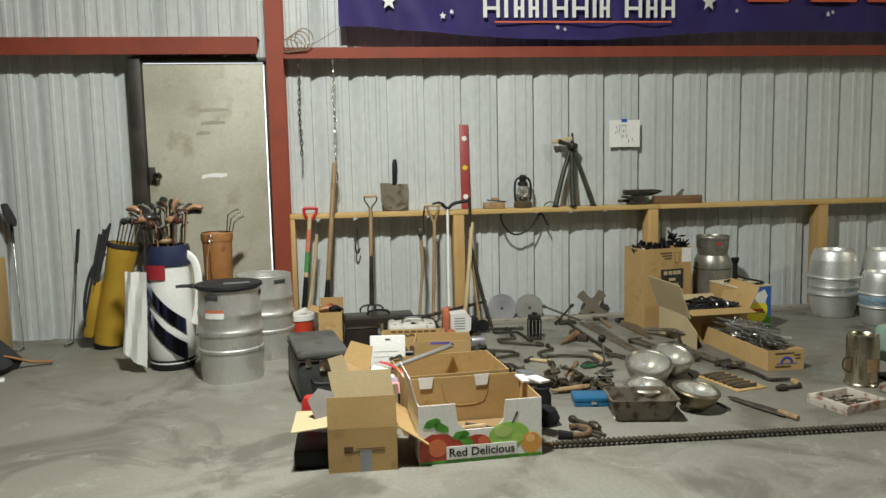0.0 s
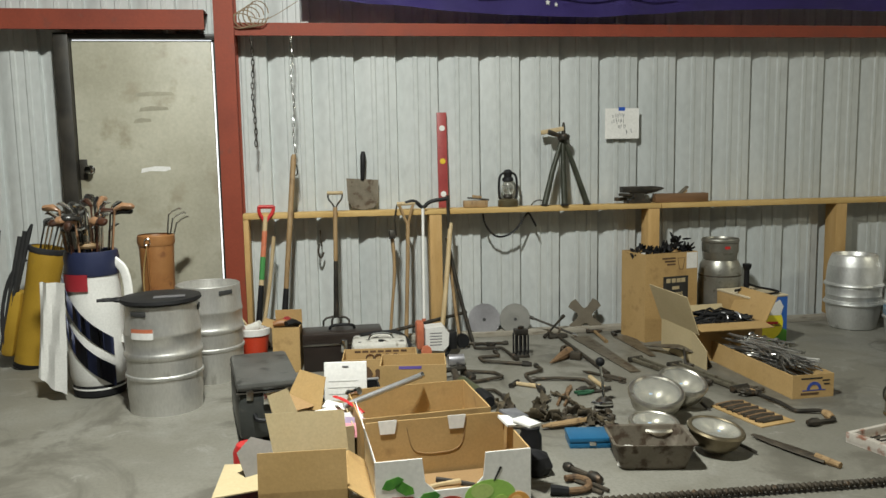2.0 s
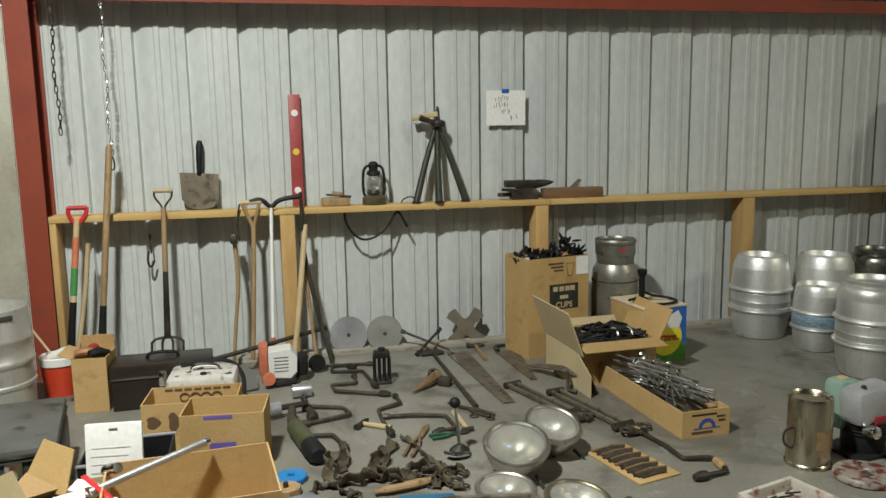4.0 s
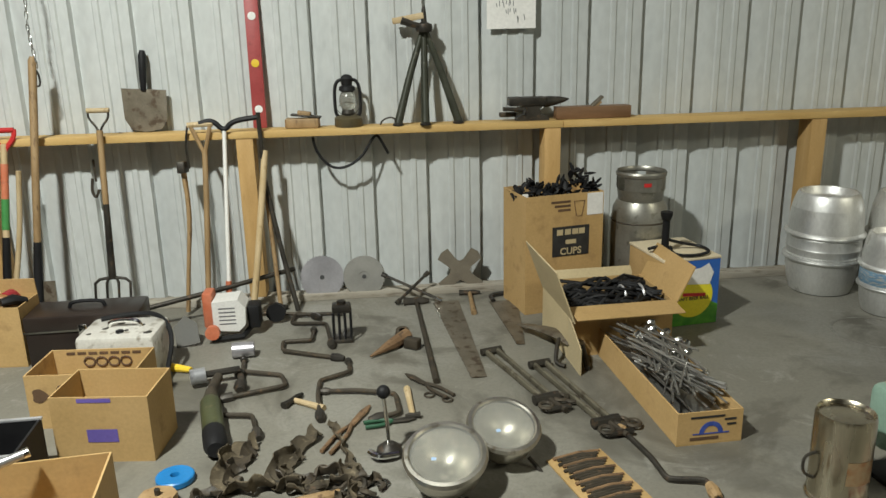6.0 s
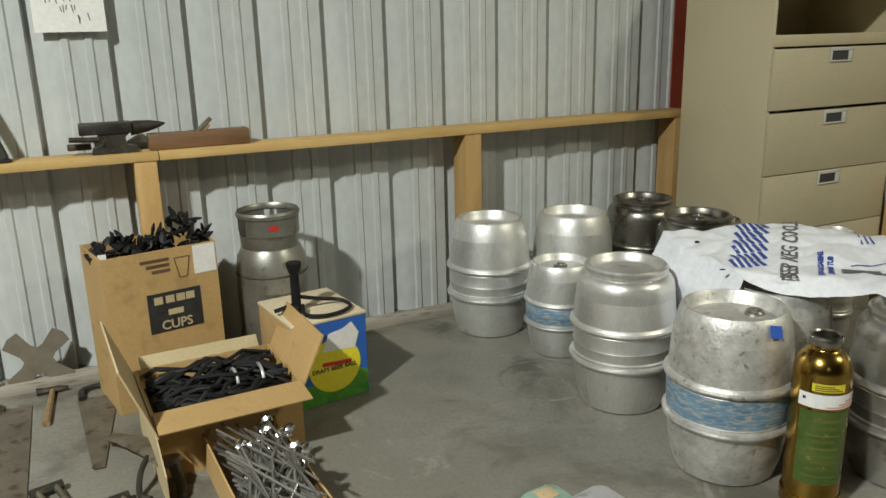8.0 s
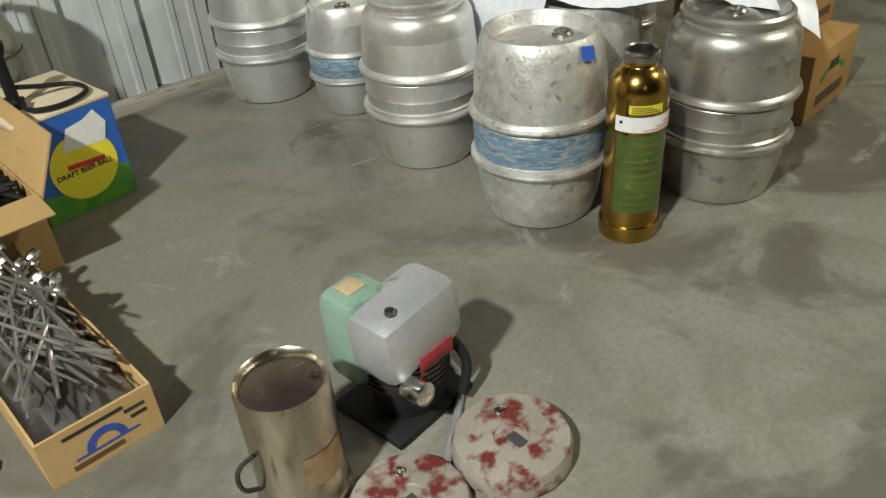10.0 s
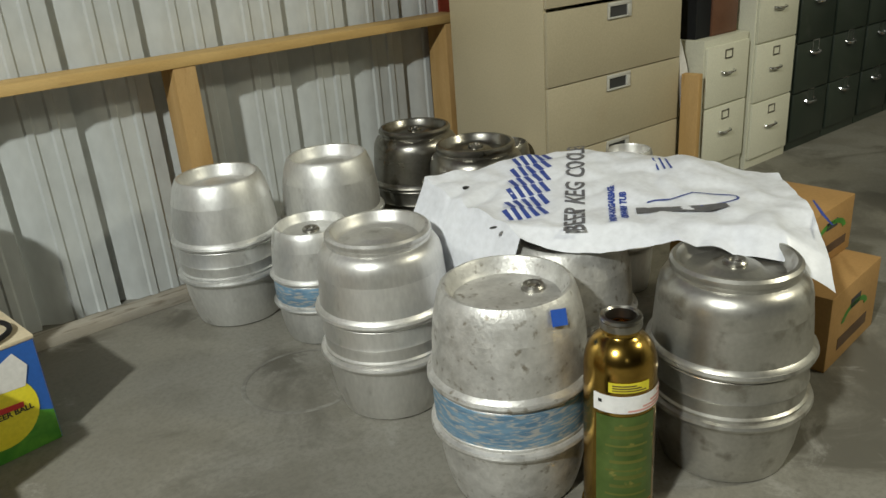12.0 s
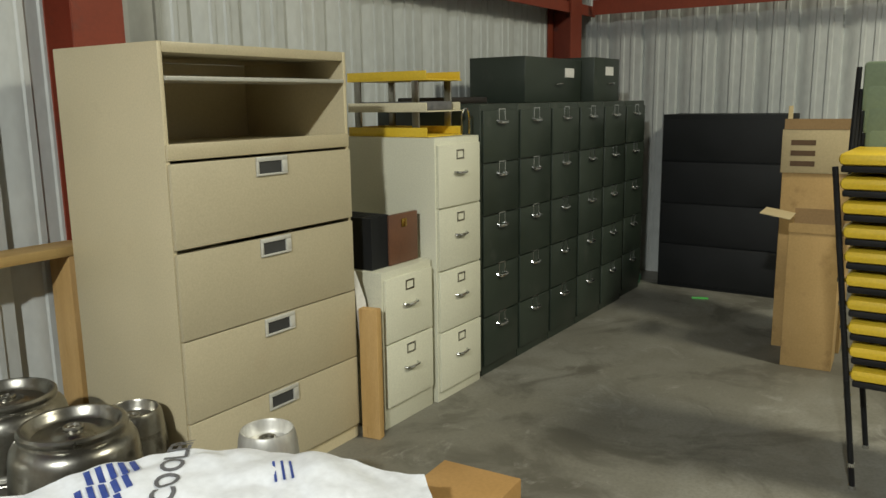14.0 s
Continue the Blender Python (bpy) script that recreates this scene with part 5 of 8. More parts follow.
part("body", lathe([(0, 0.002), (0.2, 0.004), (0.23, 0.05), (0.2, 0.12), (0.12, 0.22), (0.05, 0.27), (0, 0.275)], 30, wob=0.25), BLACKCLOTH, bg)
part("strap", tube(soften([(0.1, -0.1, 0.15), (0.22, 0.0, 0.09), (0.3, 0.1, 0.03), (0.42, 0.14, 0.02)]), 0.024, 6, flat=0.4), LEATHER, bg, "tan leather strap")
solo("paper_scrap", box((-0.06, -0.04, 0), (0.06, 0.04, 0.012), 0.003), WHITE, (-2.66, 5.55, 0.0, 0, 0, 20), "white packet lying on the floor", "packet")
solo("green_packet", box((-0.04, -0.025, 0), (0.04, 0.025, 0.018), 0.004), GREENPAINT, (-2.76, 5.46, 0.0, 0, 0, 15), "small green packet lying on the floor", "packet")

# on the first keg
cov = thing("padded_stool_top", (-1.12, 5.37, 0.592), "black round padded top with a handle on the keg", "stool top")
part("pad", lathe([(0, 0), (0.2, 0), (0.212, 0.01), (0.208, 0.026), (0.15, 0.034), (0, 0.036)], 40), BLACKPLASTIC, cov)
part("handle", tube(soften([(-0.2, -0.02, 0.015), (-0.27, -0.03, 0.02), (-0.32, -0.04, 0.018)]), [0.03, 0.022, 0.018], 8, flat=0.5), BLACKPLASTIC, cov)
part("printing", box((-0.03, -0.13, 0.0345), (0.13, -0.06, 0.0365), 0, pose(0, 0, 0, 0, 0, 8)), GREYINK, cov, "grey printed lettering bars")
k1 = thing("keg_label", (-1.12, 5.37, 0.42), "orange and white sticker on a steel keg", "label")
part("sticker", wrap(0.2025, 0.0, 0.05, 232, 268), WHITE, k1)
part("sticker_band", wrap(0.2027, 0.035, 0.055, 232, 268), ORANGE, k1, "orange sticker band")

# ---- cartons and the left heap ----
ft = open_box("carton", (-0.465, 3.65, 0, 0, 0, -1), 0.305, 0.36, 0.2, "open brown carton with raised flaps and grey tape", flaps=(("f", 0.14, -6), ("r", 0.17, 125)))
part("flap", prism([(0.03, 0), (0.32, 0), (0.305, 0.16), (0.0, 0.16)], 0, 0.004, pose(-0.01, 0.36, 0.2, 78)), CARDLIGHT, ft, "pale rear flap leaning back")
part("flap", prism([(0, 0), (0.165, 0.01), (0.165, 0.25), (0, 0.3)], 0, 0.004, pose(-0.16, 0.02, 0.185, 0, -5, 0)), CARDLIGHT, ft, "pale side flap folded flat")
part("tape", box((0.14, -0.0015, 0.0), (0.19, -0.0005, 0.1)), material("grey_tape", (0.25, 0.26, 0.28), (0.3, 0.31, 0.33), 0.5), ft, "strip of grey duct tape")
for i, (a, b, z) in enumerate(((0.07, 0.11, 0.105), (0.125, 0.25, 0.105), (0.07, 0.25, 0.092))):
    part("print", box((a, -0.0015, z - 0.004 * (i < 1) * 4), (b, -0.0005, z + (0.012 if i < 1 else 0.003))), BROWNINK, ft, "dark printed bars")
part("flap", prism([(0, 0), (0.1, -0.02), (0.11, 0.12), (0.04, 0.15), (-0.02, 0.1)], 0, 0.004, pose(-0.06, 0.16, 0.19, 58, 0, 20)), material("grey_card", (0.17, 0.16, 0.14), (0.22, 0.2, 0.18), 0.8), ft, "grey inner flap")
solo("black_tray", box((0, 0, 0), (0.16, 0.3, 0.085), 0.006), BLACKPLASTIC, (-0.62, 3.72, 0), "black plastic tray on the floor beside the carton", "tray")
red = lathe([(0, 0), (0.055, 0), (0.06, 0.01), (0.06, 0.19), (0.045, 0.22), (0, 0.225)], 24)
solo("red_flask", red, REDPAINT, (-0.545, 4.1, 0.0), "red metal flask standing behind the carton", "flask")

ap = thing("fruit_box", (-0.062, 3.668, 0, 0, 0, 4), "open white fruit carton printed with apples", "box", "cardboard boxes")
AW, AD, AH = 0.575, 0.34, 0.275
part("base", box((0, 0, 0), (AW, AD, 0.006)), CARD, ap)
out = [(0, 0), (AW, 0), (AW, AH), (AW - 0.17, AH), (AW - 0.18, AH - 0.09), (AW - 0.215, AH - 0.125), (0.215, AH - 0.125), (0.18, AH - 0.09), (0.17, AH), (0, AH)]
part("front_wall", prism(out, 0, 0.006, pose(0, 0.006, 0, 90)), WHITE, ap, "white printed front with a hand cut-out")
part("front_liner", prism(out, 0, 0.004, pose(0, 0.011, 0, 90)), CARDDARK, ap, "brown cardboard inner face")
for x in (0, AW - 0.006):
    part("side_wall", box((x, 0.012, 0.006), (x + 0.006, AD, AH)), WHITE if x == 0 else CARD, ap)
part("back_wall", box((0.006, AD - 0.006, 0.006), (AW - 0.006, AD, AH + 0.03)), CARD, ap)
part("cut_line", tube(soften([(0.17, AD - 0.007, AH + 0.0), (0.185, AD - 0.007, AH - 0.09), (0.23, AD - 0.007, AH - 0.115), (0.35, AD - 0.007, AH - 0.115), (0.395, AD - 0.007, AH - 0.09), (0.41, AD - 0.007, AH)]), 0.0016, 4), CARDDARK, ap, "pressed cut line of the hand hole")
part("flap", box((-0.002, 0.0, 0), (0.002, AD - 0.02, 0.13), 0, pose(0.0, 0.01, AH, 0, -14, 0)), WHITE, ap, "white folded side flap")
for x in (0.09, 0.37):
    part("tab", prism([(-0.035, 0), (0.04, 0), (0.03, -0.055), (-0.028, -0.055)][::-1], 0, 0.003, pose(x, AD - 0.008, AH + 0.035, 90)), WHITE, ap, "white paper tab over the back edge")


def round_print(parent, x, z, r, mat, rx=1.0, lift=0.0008, lab=""):
    part("print", prism([(rx * r * math.cos(a), r * math.sin(a)) for a in np.linspace(0, 2 * math.pi, 25)[:-1]], 0, lift, pose(x, 0.0001, z, 90)), mat, parent, lab)


clip = [(0.001, 0.001), (0.22, 0.001), (0.22, 0.05), (0.19, 0.1), (0.13, 0.135), (0.06, 0.14), (0.001, 0.11)]
part("print", prism(clip, 0, 0.0008, pose(0, 0.0001, 0.002, 90)), APPLERED, ap, "printed red apple")
round_print(ap, 0.27, 0.07, 0.055, APPLERED, 1.3)
round_print(ap, 0.42, 0.11, 0.062, APPLEGREEN, 1.55, 0.0012, "printed green apple")
round_print(ap, 0.525, 0.065, 0.05, material("printed_orange", (0.62, 0.28, 0.05), (0.7, 0.36, 0.08), 0.5), 0.97, 0.0016)
for x, z, a in ((0.06, 0.19, 20), (0.1, 0.17, -30), (0.19, 0.125, 10), (0.215, 0.1, -40)):
    part("print", prism([(-0.04, 0), (-0.015, 0.022), (0.03, 0.018), (0.045, 0), (0.02, -0.02), (-0.02, -0.016)], 0, 0.0018, pose(x, 0.0, z, 90, 0, 0) @ pose(0, 0, 0, 0, 0, a)), GRASSINK, ap, "printed leaf")
part("print", prism([(-0.003, 0), (0.003, 0), (0.03, 0.05), (0.022, 0.053)], 0, 0.0018, pose(0.435, 0, 0.165, 90)), BLACKINK, ap)
for x, z, r, rx, c in ((0.085, 0.075, 0.04, 1.1, (0.62, 0.16, 0.06)), (0.3, 0.095, 0.02, 1.4, (0.6, 0.14, 0.05)), (0.39, 0.13, 0.028, 1.5, (0.5, 0.66, 0.2)), (0.46, 0.09, 0.02, 1.3, (0.4, 0.58, 0.12)), (0.52, 0.085, 0.018, 1.2, (0.85, 0.5, 0.18))):
    round_print(ap, x, z, r, material("print_tone", c, tuple(0.85 * v for v in c), 0.5), rx, 0.0022)
part("print", box((0.002, -0.0014, 0.001), (AW - 0.002, -0.0002, 0.016)), GRASSINK, ap, "printed green foot")
part("name_strip", box((0.125, -0.0035, 0.018), (0.455, 0.0, 0.078)), WHITE, ap, "white name strip")
lettering("Red Delicious", 0.055, BLACKINK, ap, pose(0.29, -0.004, 0.047, 90), "black printed letters", bold=0.0012)
for i, (x, y, r) in enumerate(((0.24, 0.12, 30), (0.33, 0.2, -20), (0.28, 0.24, 60), (0.4, 0.15, 10))):
    solo("hand_tool", tube([(-0.09, 0, 0), (0.0, 0, 0.005), (0.1, 0, 0)], [0.012, 0.01, 0.014], 8), IRON if i % 2 else PALEWOOD, pose(-0.062 + x, 3.668 + y, 0.12 - 0.03 * i, 0, 6, r), "small hand tool lying in the fruit carton", "tool", "tools in the carton")
solo("carton_filling", box((0.02, 0.03, 0.008), (AW - 0.02, AD - 0.02, 0.085), 0.01), CARDDARK, (-0.062, 3.668, 0, 0, 0, 4), "brown packing in the fruit carton", "packing")
b2x = open_box("carton", (-0.1, 4.07, 0, 0, 0, 6), 0.55, 0.42, 0.3, "deep open brown carton behind the fruit carton", flaps=())
for i, (x, y, z, c) in enumerate(((0.5, 3.95, 0.29, WHITE), (0.52, 4.02, 0.3, GREYINK), (0.55, 3.93, 0.3, WHITE))):
    solo("paper_packet", box((-0.05, -0.04, 0), (0.05, 0.04, 0.012), 0.002), c, pose(x, y, z - 0.005 * i, 12, 10, 20 + 15 * i), "paper packet resting on a carton edge", "packet", "paper packets")
solo("black_jar", lathe([(0, 0), (0.05, 0), (0.052, 0.01), (0.05, 0.1), (0.04, 0.12), (0.042, 0.14), (0.03, 0.145), (0.028, 0.12), (0, 0.12)], 24), BLACKPLASTIC, (0.66, 4.3, 0), "black jar standing on the floor", "jar")

fl = open_box("carton", (-0.42, 4.14, 0, 0, 0, 6), 0.3, 0.36, 0.24, "open pale carton of small hardware packets", mat=CARDLIGHT)
part("flap", prism([(0, 0), (0.2, 0), (0.19, 0.13), (0.02, 0.15)], 0, 0.004, pose(-0.01, 0.02, 0.24, 70, 0, 62)), CARDLIGHT, fl, "pale flap standing open")
part("flap", prism([(0, 0), (0.2, 0), (0.19, 0.15), (0.05, 0.17)], 0, 0.004, pose(0.03, 0.37, 0.235, 66, 0, -38)), CARD, fl, "brown flap standing open")
part("flap", prism([(0, 0), (0.2, 0.01), (0.12, 0.12)], 0, 0.004, pose(-0.02, 0.2, 0.245, 24, 0, 20)), CARDDARK, fl, "brown flap folded inward")
PINKCARD = material("pink_card", (0.6, 0.25, 0.3), (0.68, 0.3, 0.36), 0.6)
LILAC = material("lilac_card", (0.36, 0.28, 0.42), (0.44, 0.36, 0.5), 0.6)
for i, (x, y, z, c, rx, ry, rz) in enumerate(((-0.14, 4.2, 0.21, PINKCARD, 62, 0, -8), (-0.11, 4.24, 0.22, LILAC, 70, 5, -12), (-0.13, 4.3, 0.225, WHITE, 66, 0, 4), (-0.17, 4.22, 0.2, WHITE, 58, 4, 6), (-0.24, 4.36, 0.235, WHITE, 6, -6, 12), (-0.3, 4.34, 0.23, GREYINK, 0, 8, 30), (-0.2, 4.42, 0.24, WHITE, 12, 10, -20), (-0.25, 4.28, 0.215, BRIGHT, 0, 4, 70))):
    solo("hardware_packet", box((-0.05, -0.03, 0), (0.05, 0.03, 0.014), 0.002), c, pose(x, y, z, rx, ry, rz), "small hardware packet heaped in a carton", "packet", "hardware packets")
solo("red_strap", tube(soften([(-0.2, 4.4, 0.3), (-0.16, 4.33, 0.305), (-0.1, 4.26, 0.285), (-0.08, 4.24, 0.27)]), 0.011, 8, flat=0.4), REDPAINT, (0, 0, 0), "red strap lying over the hardware carton", "strap")
solo("chrome_fitting", lathe([(0, 0), (0.018, 0), (0.02, 0.01), (0.014, 0.02), (0.014, 0.05), (0.02, 0.055), (0.018, 0.07), (0, 0.072)], 18, pose(0, 0, 0, 70, 0, 50)), CHROME, (-0.14, 4.44, 0.295), "chrome pipe fitting on the hardware carton", "fitting")
solo("carton_filling", box((-0.12, 0.02, 0.006), (0.13, 0.34, 0.2), 0.01), CARDDARK, (-0.27, 4.17, 0, 0, 0, 8), "brown packing in the pale carton", "packing")
pp = thing("metal_pipe", (0, 0, 0), "grey metal pipe with dark ends resting on cartons", "pipe")
part("pipe_tube", tube([(-0.16, 4.3, 0.285), (0.2, 4.48, 0.352)], 0.0135, 14), material("grey_pipe", (0.36, 0.36, 0.36), (0.43, 0.43, 0.43), 0.35, 0.7), pp)
part("end_cap", tube([(0.19, 4.475, 0.35), (0.203, 4.4815, 0.3526)], 0.0148, 12), CHROME, pp)
PALEINK = material("faint_grey_print", (0.42, 0.42, 0.42), (0.5, 0.5, 0.5), 0.6)
wbg = thing("paper_bag", (-0.15, 4.6, 0.03, -8, 0, -4), "white printed paper packet standing upright", "packet")
part("sheet", box((-0.1, 0, 0.0), (0.1, 0.02, 0.36), 0.004), WHITE, wbg)
part("hang_slot", box((-0.015, -0.002, 0.335), (0.015, 0.0, 0.342)), GREYINK, wbg)
for i in range(4):
    part("print", box((-0.08, -0.0015, 0.18 + 0.03 * i), (0.05 + 0.01 * (i % 2), -0.0002, 0.1825 + 0.03 * i)), PALEINK, wbg, "grey printed line")
tbx = thing("open_tool_tray", (-0.3, 4.72, 0, 0, 0, 2), "open black plastic tool box with grey rims", "toolbox")
for nm, lo, hi in (("base", (0, 0, 0), (0.33, 0.26, 0.01)), ("side_wall", (0, 0, 0.01), (0.33, 0.008, 0.2)), ("side_wall", (0, 0.252, 0.01), (0.33, 0.26, 0.2)), ("end_wall", (0, 0.008, 0.01), (0.008, 0.252, 0.2)), ("end_wall", (0.322, 0.008, 0.01), (0.33, 0.252, 0.2)), ("divider", (0.16, 0.008, 0.01), (0.168, 0.252, 0.17))):
    part(nm, box(lo, hi), BLACKPLASTIC, tbx)
for y in (-0.004, 0.25):
    part("rim", box((-0.004, y, 0.196), (0.334, y + 0.014, 0.206), 0.002), GREYENAMEL, tbx, "grey metal rim")

cb = open_box("carton", (0.035, 5.03, 0, 0, 0, -6), 0.35, 0.24, 0.255, "open brown carton with a purple stamp")
part("stamp", box((0.12, -0.0015, 0.08), (0.23, -0.0005, 0.13)), PURPLEINK, cb, "purple rubber stamp")
part("print", box((0.1, -0.0015, 0.235), (0.22, -0.0005, 0.25)), PURPLEINK, cb)
bx = open_box("carton", (-0.16, 5.3, 0, 0, 0, -4), 0.42, 0.25, 0.225, "open brown drinks carton with dark printing")
for i, (x, w, h2) in enumerate(((0.05, 0.06, 0.06), (0.14, 0.05, 0.09), (0.2, 0.04, 0.06))):
    part("print", prism([(w / 2 * math.cos(a) * (1 + 0.25 * math.cos(3 * a)), h2 / 2 * math.sin(a)) for a in np.linspace(0, 6.28, 16)[:-1]], 0, 0.0012, pose(x, -0.0002, 0.14, 90)), BROWNINK, bx, "dark brown printed shape")
for i in range(7):
    part("print", box((0.06 + 0.045 * i, 0.2425, 0.203), (0.095 + 0.045 * i, 0.2438, 0.215)), BROWNINK, bx)
for i in range(4):
    part("print", tube([(0.15 + 0.05 * i + 0.022 * math.cos(a), 0.242, 0.172 + 0.02 * math.sin(a)) for a in np.linspace(0, 6.28, 12)[:-1]], 0.004, 5, True), BROWNINK, bx)
cs = thing("cooler_bag", (-0.56, 5.0, 0, 0, 0, 10), "scuffed black rounded hard case on the floor", "case")
part("body", box((-0.15, -0.3, 0.012), (0.15, 0.3, 0.25), 0.04), material("scuffed_black_vinyl", (0.022, 0.024, 0.023), (0.045, 0.048, 0.045), 0.4, 0, 6, 60, 0.15, (0.08, 0.08, 0.07), 0.68), cs)
# lid in a lighter grey than the body
part("lid", box((-0.15, -0.3, 0.252), (0.15, 0.3, 0.298), 0.022), material("grey_case_lid", (0.06, 0.06, 0.056), (0.105, 0.104, 0.096), 0.45, 0, 5, 60, 0.15, (0.03, 0.03, 0.028), 0.62), cs, "grey scuffed lid")
part("seam_strip", box((-0.151, -0.301, 0.244), (0.151, 0.301, 0.25), 0.002), DARKSTEEL, cs)
for x in (-0.09, 0.09):
    part("corner_clasp", box((x - 0.016, -0.306, 0.215), (x + 0.016, -0.3, 0.262), 0.002), DARKALU, cs, "dull metal clasp")
part("latch", box((-0.03, -0.315, 0.19), (0.03, -0.3, 0.25), 0.004), CHROME, cs, "metal latch")
part("handle", tube(soften([(-0.07, -0.3, 0.14), (-0.06, -0.34, 0.12), (0.06, -0.34, 0.12), (0.07, -0.3, 0.14)]), 0.012, 8), BLACKPLASTIC, cs)
bk = thing("paint_bucket", (-0.735, 6.3, 0), "red plastic bucket with a white rim and a brush", "bucket")
part("pail", lathe([(0, 0), (0.08, 0), (0.082, 0.01), (0.1, 0.19), (0.098, 0.19), (0.092, 0.12), (0, 0.12)], 32), REDBUCKET, bk)
part("rim", lathe([(0.1, 0.175), (0.106, 0.18), (0.106, 0.22), (0.1, 0.225), (0.094, 0.22), (0.092, 0.18)], 32), WHITEVINYL, bk, "white rim")
part("roll", tube([(-0.04, 0, 0.2), (0.05, -0.02, 0.24)], 0.035, 12), TOWEL, bk, "pale rag roll")
part("brush_handle", tube([(-0.02, 0, 0.2), (-0.14, 0.04, 0.37)], 0.007, 6), PALEWOOD, bk)
part("bail", tube([(0.103 * math.cos(a), -0.04 * math.sin(a), 0.2 - 0.05 * math.sin(a)) for a in np.linspace(0, math.pi, 12)], 0.0025, 5), CHROME, bk)
sb = open_box("carton", (-0.585, 5.93, 0, 0, 0, -3), 0.17, 0.2, 0.29, "narrow open carton filled with old shoes", flaps=(("b", 0.08, -8), ("l", 0.07, 70)))
for i, (x, y) in enumerate(((-0.53, 6.0), (-0.46, 5.98), (-0.5, 6.06))):
    solo("old_shoe", tube([(-0.05, 0, 0), (0, 0, 0.012), (0.06, 0.01, 0)], [0.022, 0.03, 0.02], 10, flat=0.8), (LEATHER, BLACKPLASTIC, REDVINYL)[i], pose(x, y, 0.3, 0, 10 * i, 40 * i), "worn shoe packed in a carton", "shoe", "old shoes")
solo("carton_filling", box((0.01, 0.01, 0.006), (0.16, 0.19, 0.275), 0.006), CARDDARK, (-0.585, 5.93, 0, 0, 0, -3), "brown packing in the narrow carton", "packing")
tb = thing("toolbox", (-0.395, 5.9, 0, 0, 0, 2), "brown steel toolbox with a chrome latch", "toolbox")
part("body", box((0, 0, 0), (0.5, 0.22, 0.17), 0.006), BROWNSTEEL, tb)
part("lid", box((-0.004, -0.004, 0.172), (0.504, 0.224, 0.245), 0.01), BROWNSTEEL, tb)
part("lid_rim", box((-0.006, -0.007, 0.168), (0.506, -0.003, 0.176)), DARKALU, tb)
part("latch", box((0.235, -0.014, 0.12), (0.275, -0.003, 0.2), 0.003), CHROME, tb, "chrome latch")
part("handle", tube(soften([(0.17, 0.11, 0.245), (0.18, 0.11, 0.275), (0.32, 0.11, 0.275), (0.33, 0.11, 0.245)]), 0.009, 8), BLACKPLASTIC, tb)
ac = thing("metal_case", (-0.1, 5.66, 0, 0, 0, -3), "paint-spattered pale metal case with a carry handle", "case")
part("body", box((0, 0, 0), (0.34, 0.26, 0.225), 0.025), material("spattered_case_paint", (0.55, 0.53, 0.48), (0.62, 0.6, 0.55), 0.5, 0.2, 9, 90, 0.08, (0.3, 0.27, 0.22), 0.62), ac)
part("handle", tube(soften([(0.11, 0.13, 0.222), (0.12, 0.13, 0.255), (0.24, 0.13, 0.255), (0.25, 0.13, 0.222)]), 0.01, 8), CHROME, ac, "chrome carry handle")
part("latch", lathe([(0, 0), (0.018, 0), (0.016, 0.01), (0, 0.012)], 16, pose(0.18, 0.06, 0.224)), BLACKPLASTIC, ac)
for i in range(6):
    part("paint_spot", lathe([(0, 0), (0.012 + 0.004 * (i % 3), 0), (0.009, 0.002), (0, 0.0025)], 9, pose(0.05 + 0.05 * i, 0.05 + 0.03 * ((i * 2) % 5), 0.2245), wob=0.4), DARKSTEEL, ac)
solo("power_cable", tube(soften([(-0.04, 5.86, 0.236), (0.1, 5.91, 0.24), (0.22, 5.88, 0.24), (0.285, 5.8, 0.16), (0.26, 5.7, 0.02), (0.3, 5.6, 0.012)], 3), 0.011, 8), BLACKPLASTIC, (0, 0, 0), "thick black cable draped over the metal case", "cable")
solo("yellow_handle", tube([(0.27, 5.77, 0.02), (0.36, 5.73, 0.02)], [0.02, 0.013], 8), YELLOWPLASTIC, (0, 0, 0), "yellow plastic tool handle on the floor", "handle")

# ---- cartons by the wall ----
tc = open_box("carton", (1.975, 6.215, 0, 0, 0, 12), 0.44, 0.3, 0.63, "tall brown cups carton filled with black branches")
part("print", box((0.15, -0.0018, 0.3), (0.36, -0.0004, 0.46)), BLACKINK, tc, "black printed panel")
for i, x in enumerate((0.175, 0.22, 0.262, 0.3)):
    part("print", box((x, -0.0026, 0.415), (x + 0.034, -0.0018, 0.445)), CARDLIGHT, tc, "pale printed block")
lettering("CUPS", 0.052, CARDLIGHT, tc, pose(0.255, -0.0028, 0.325, 90), "pale printed letters", bold=0.001)
part("print", box((0.225, -0.0026, 0.365), (0.285, -0.0018, 0.388)), CARDLIGHT, tc)
for i in range(3):
    part("print", box((0.14 + 0.02 * i, -0.0016, 0.585 - 0.022 * i), (0.25, -0.0004, 0.597 - 0.022 * i)), BROWNINK, tc, "brown printed line")
part("print", tube([(0.27, -0.001, 0.59), (0.285, -0.001, 0.51), (0.315, -0.001, 0.51), (0.33, -0.001, 0.59)], 0.002, 4, True), BROWNINK, tc, "printed cup outline")
part("paper_label", box((0.345, -0.002, 0.51), (0.435, -0.0005, 0.625)), WHITE, tc, "white address label")
solo("carton_filling", box((0.015, 0.015, 0.01), (0.425, 0.285, 0.56), 0.01), CARDDARK, (1.975, 6.215, 0, 0, 0, 12), "brown packing in the tall carton", "packing")
br = thing("artificial_branches", (2.15, 6.4, 0.56), "bundles of black plastic twigs sticking up", "branches")
rnd = random.Random(8)
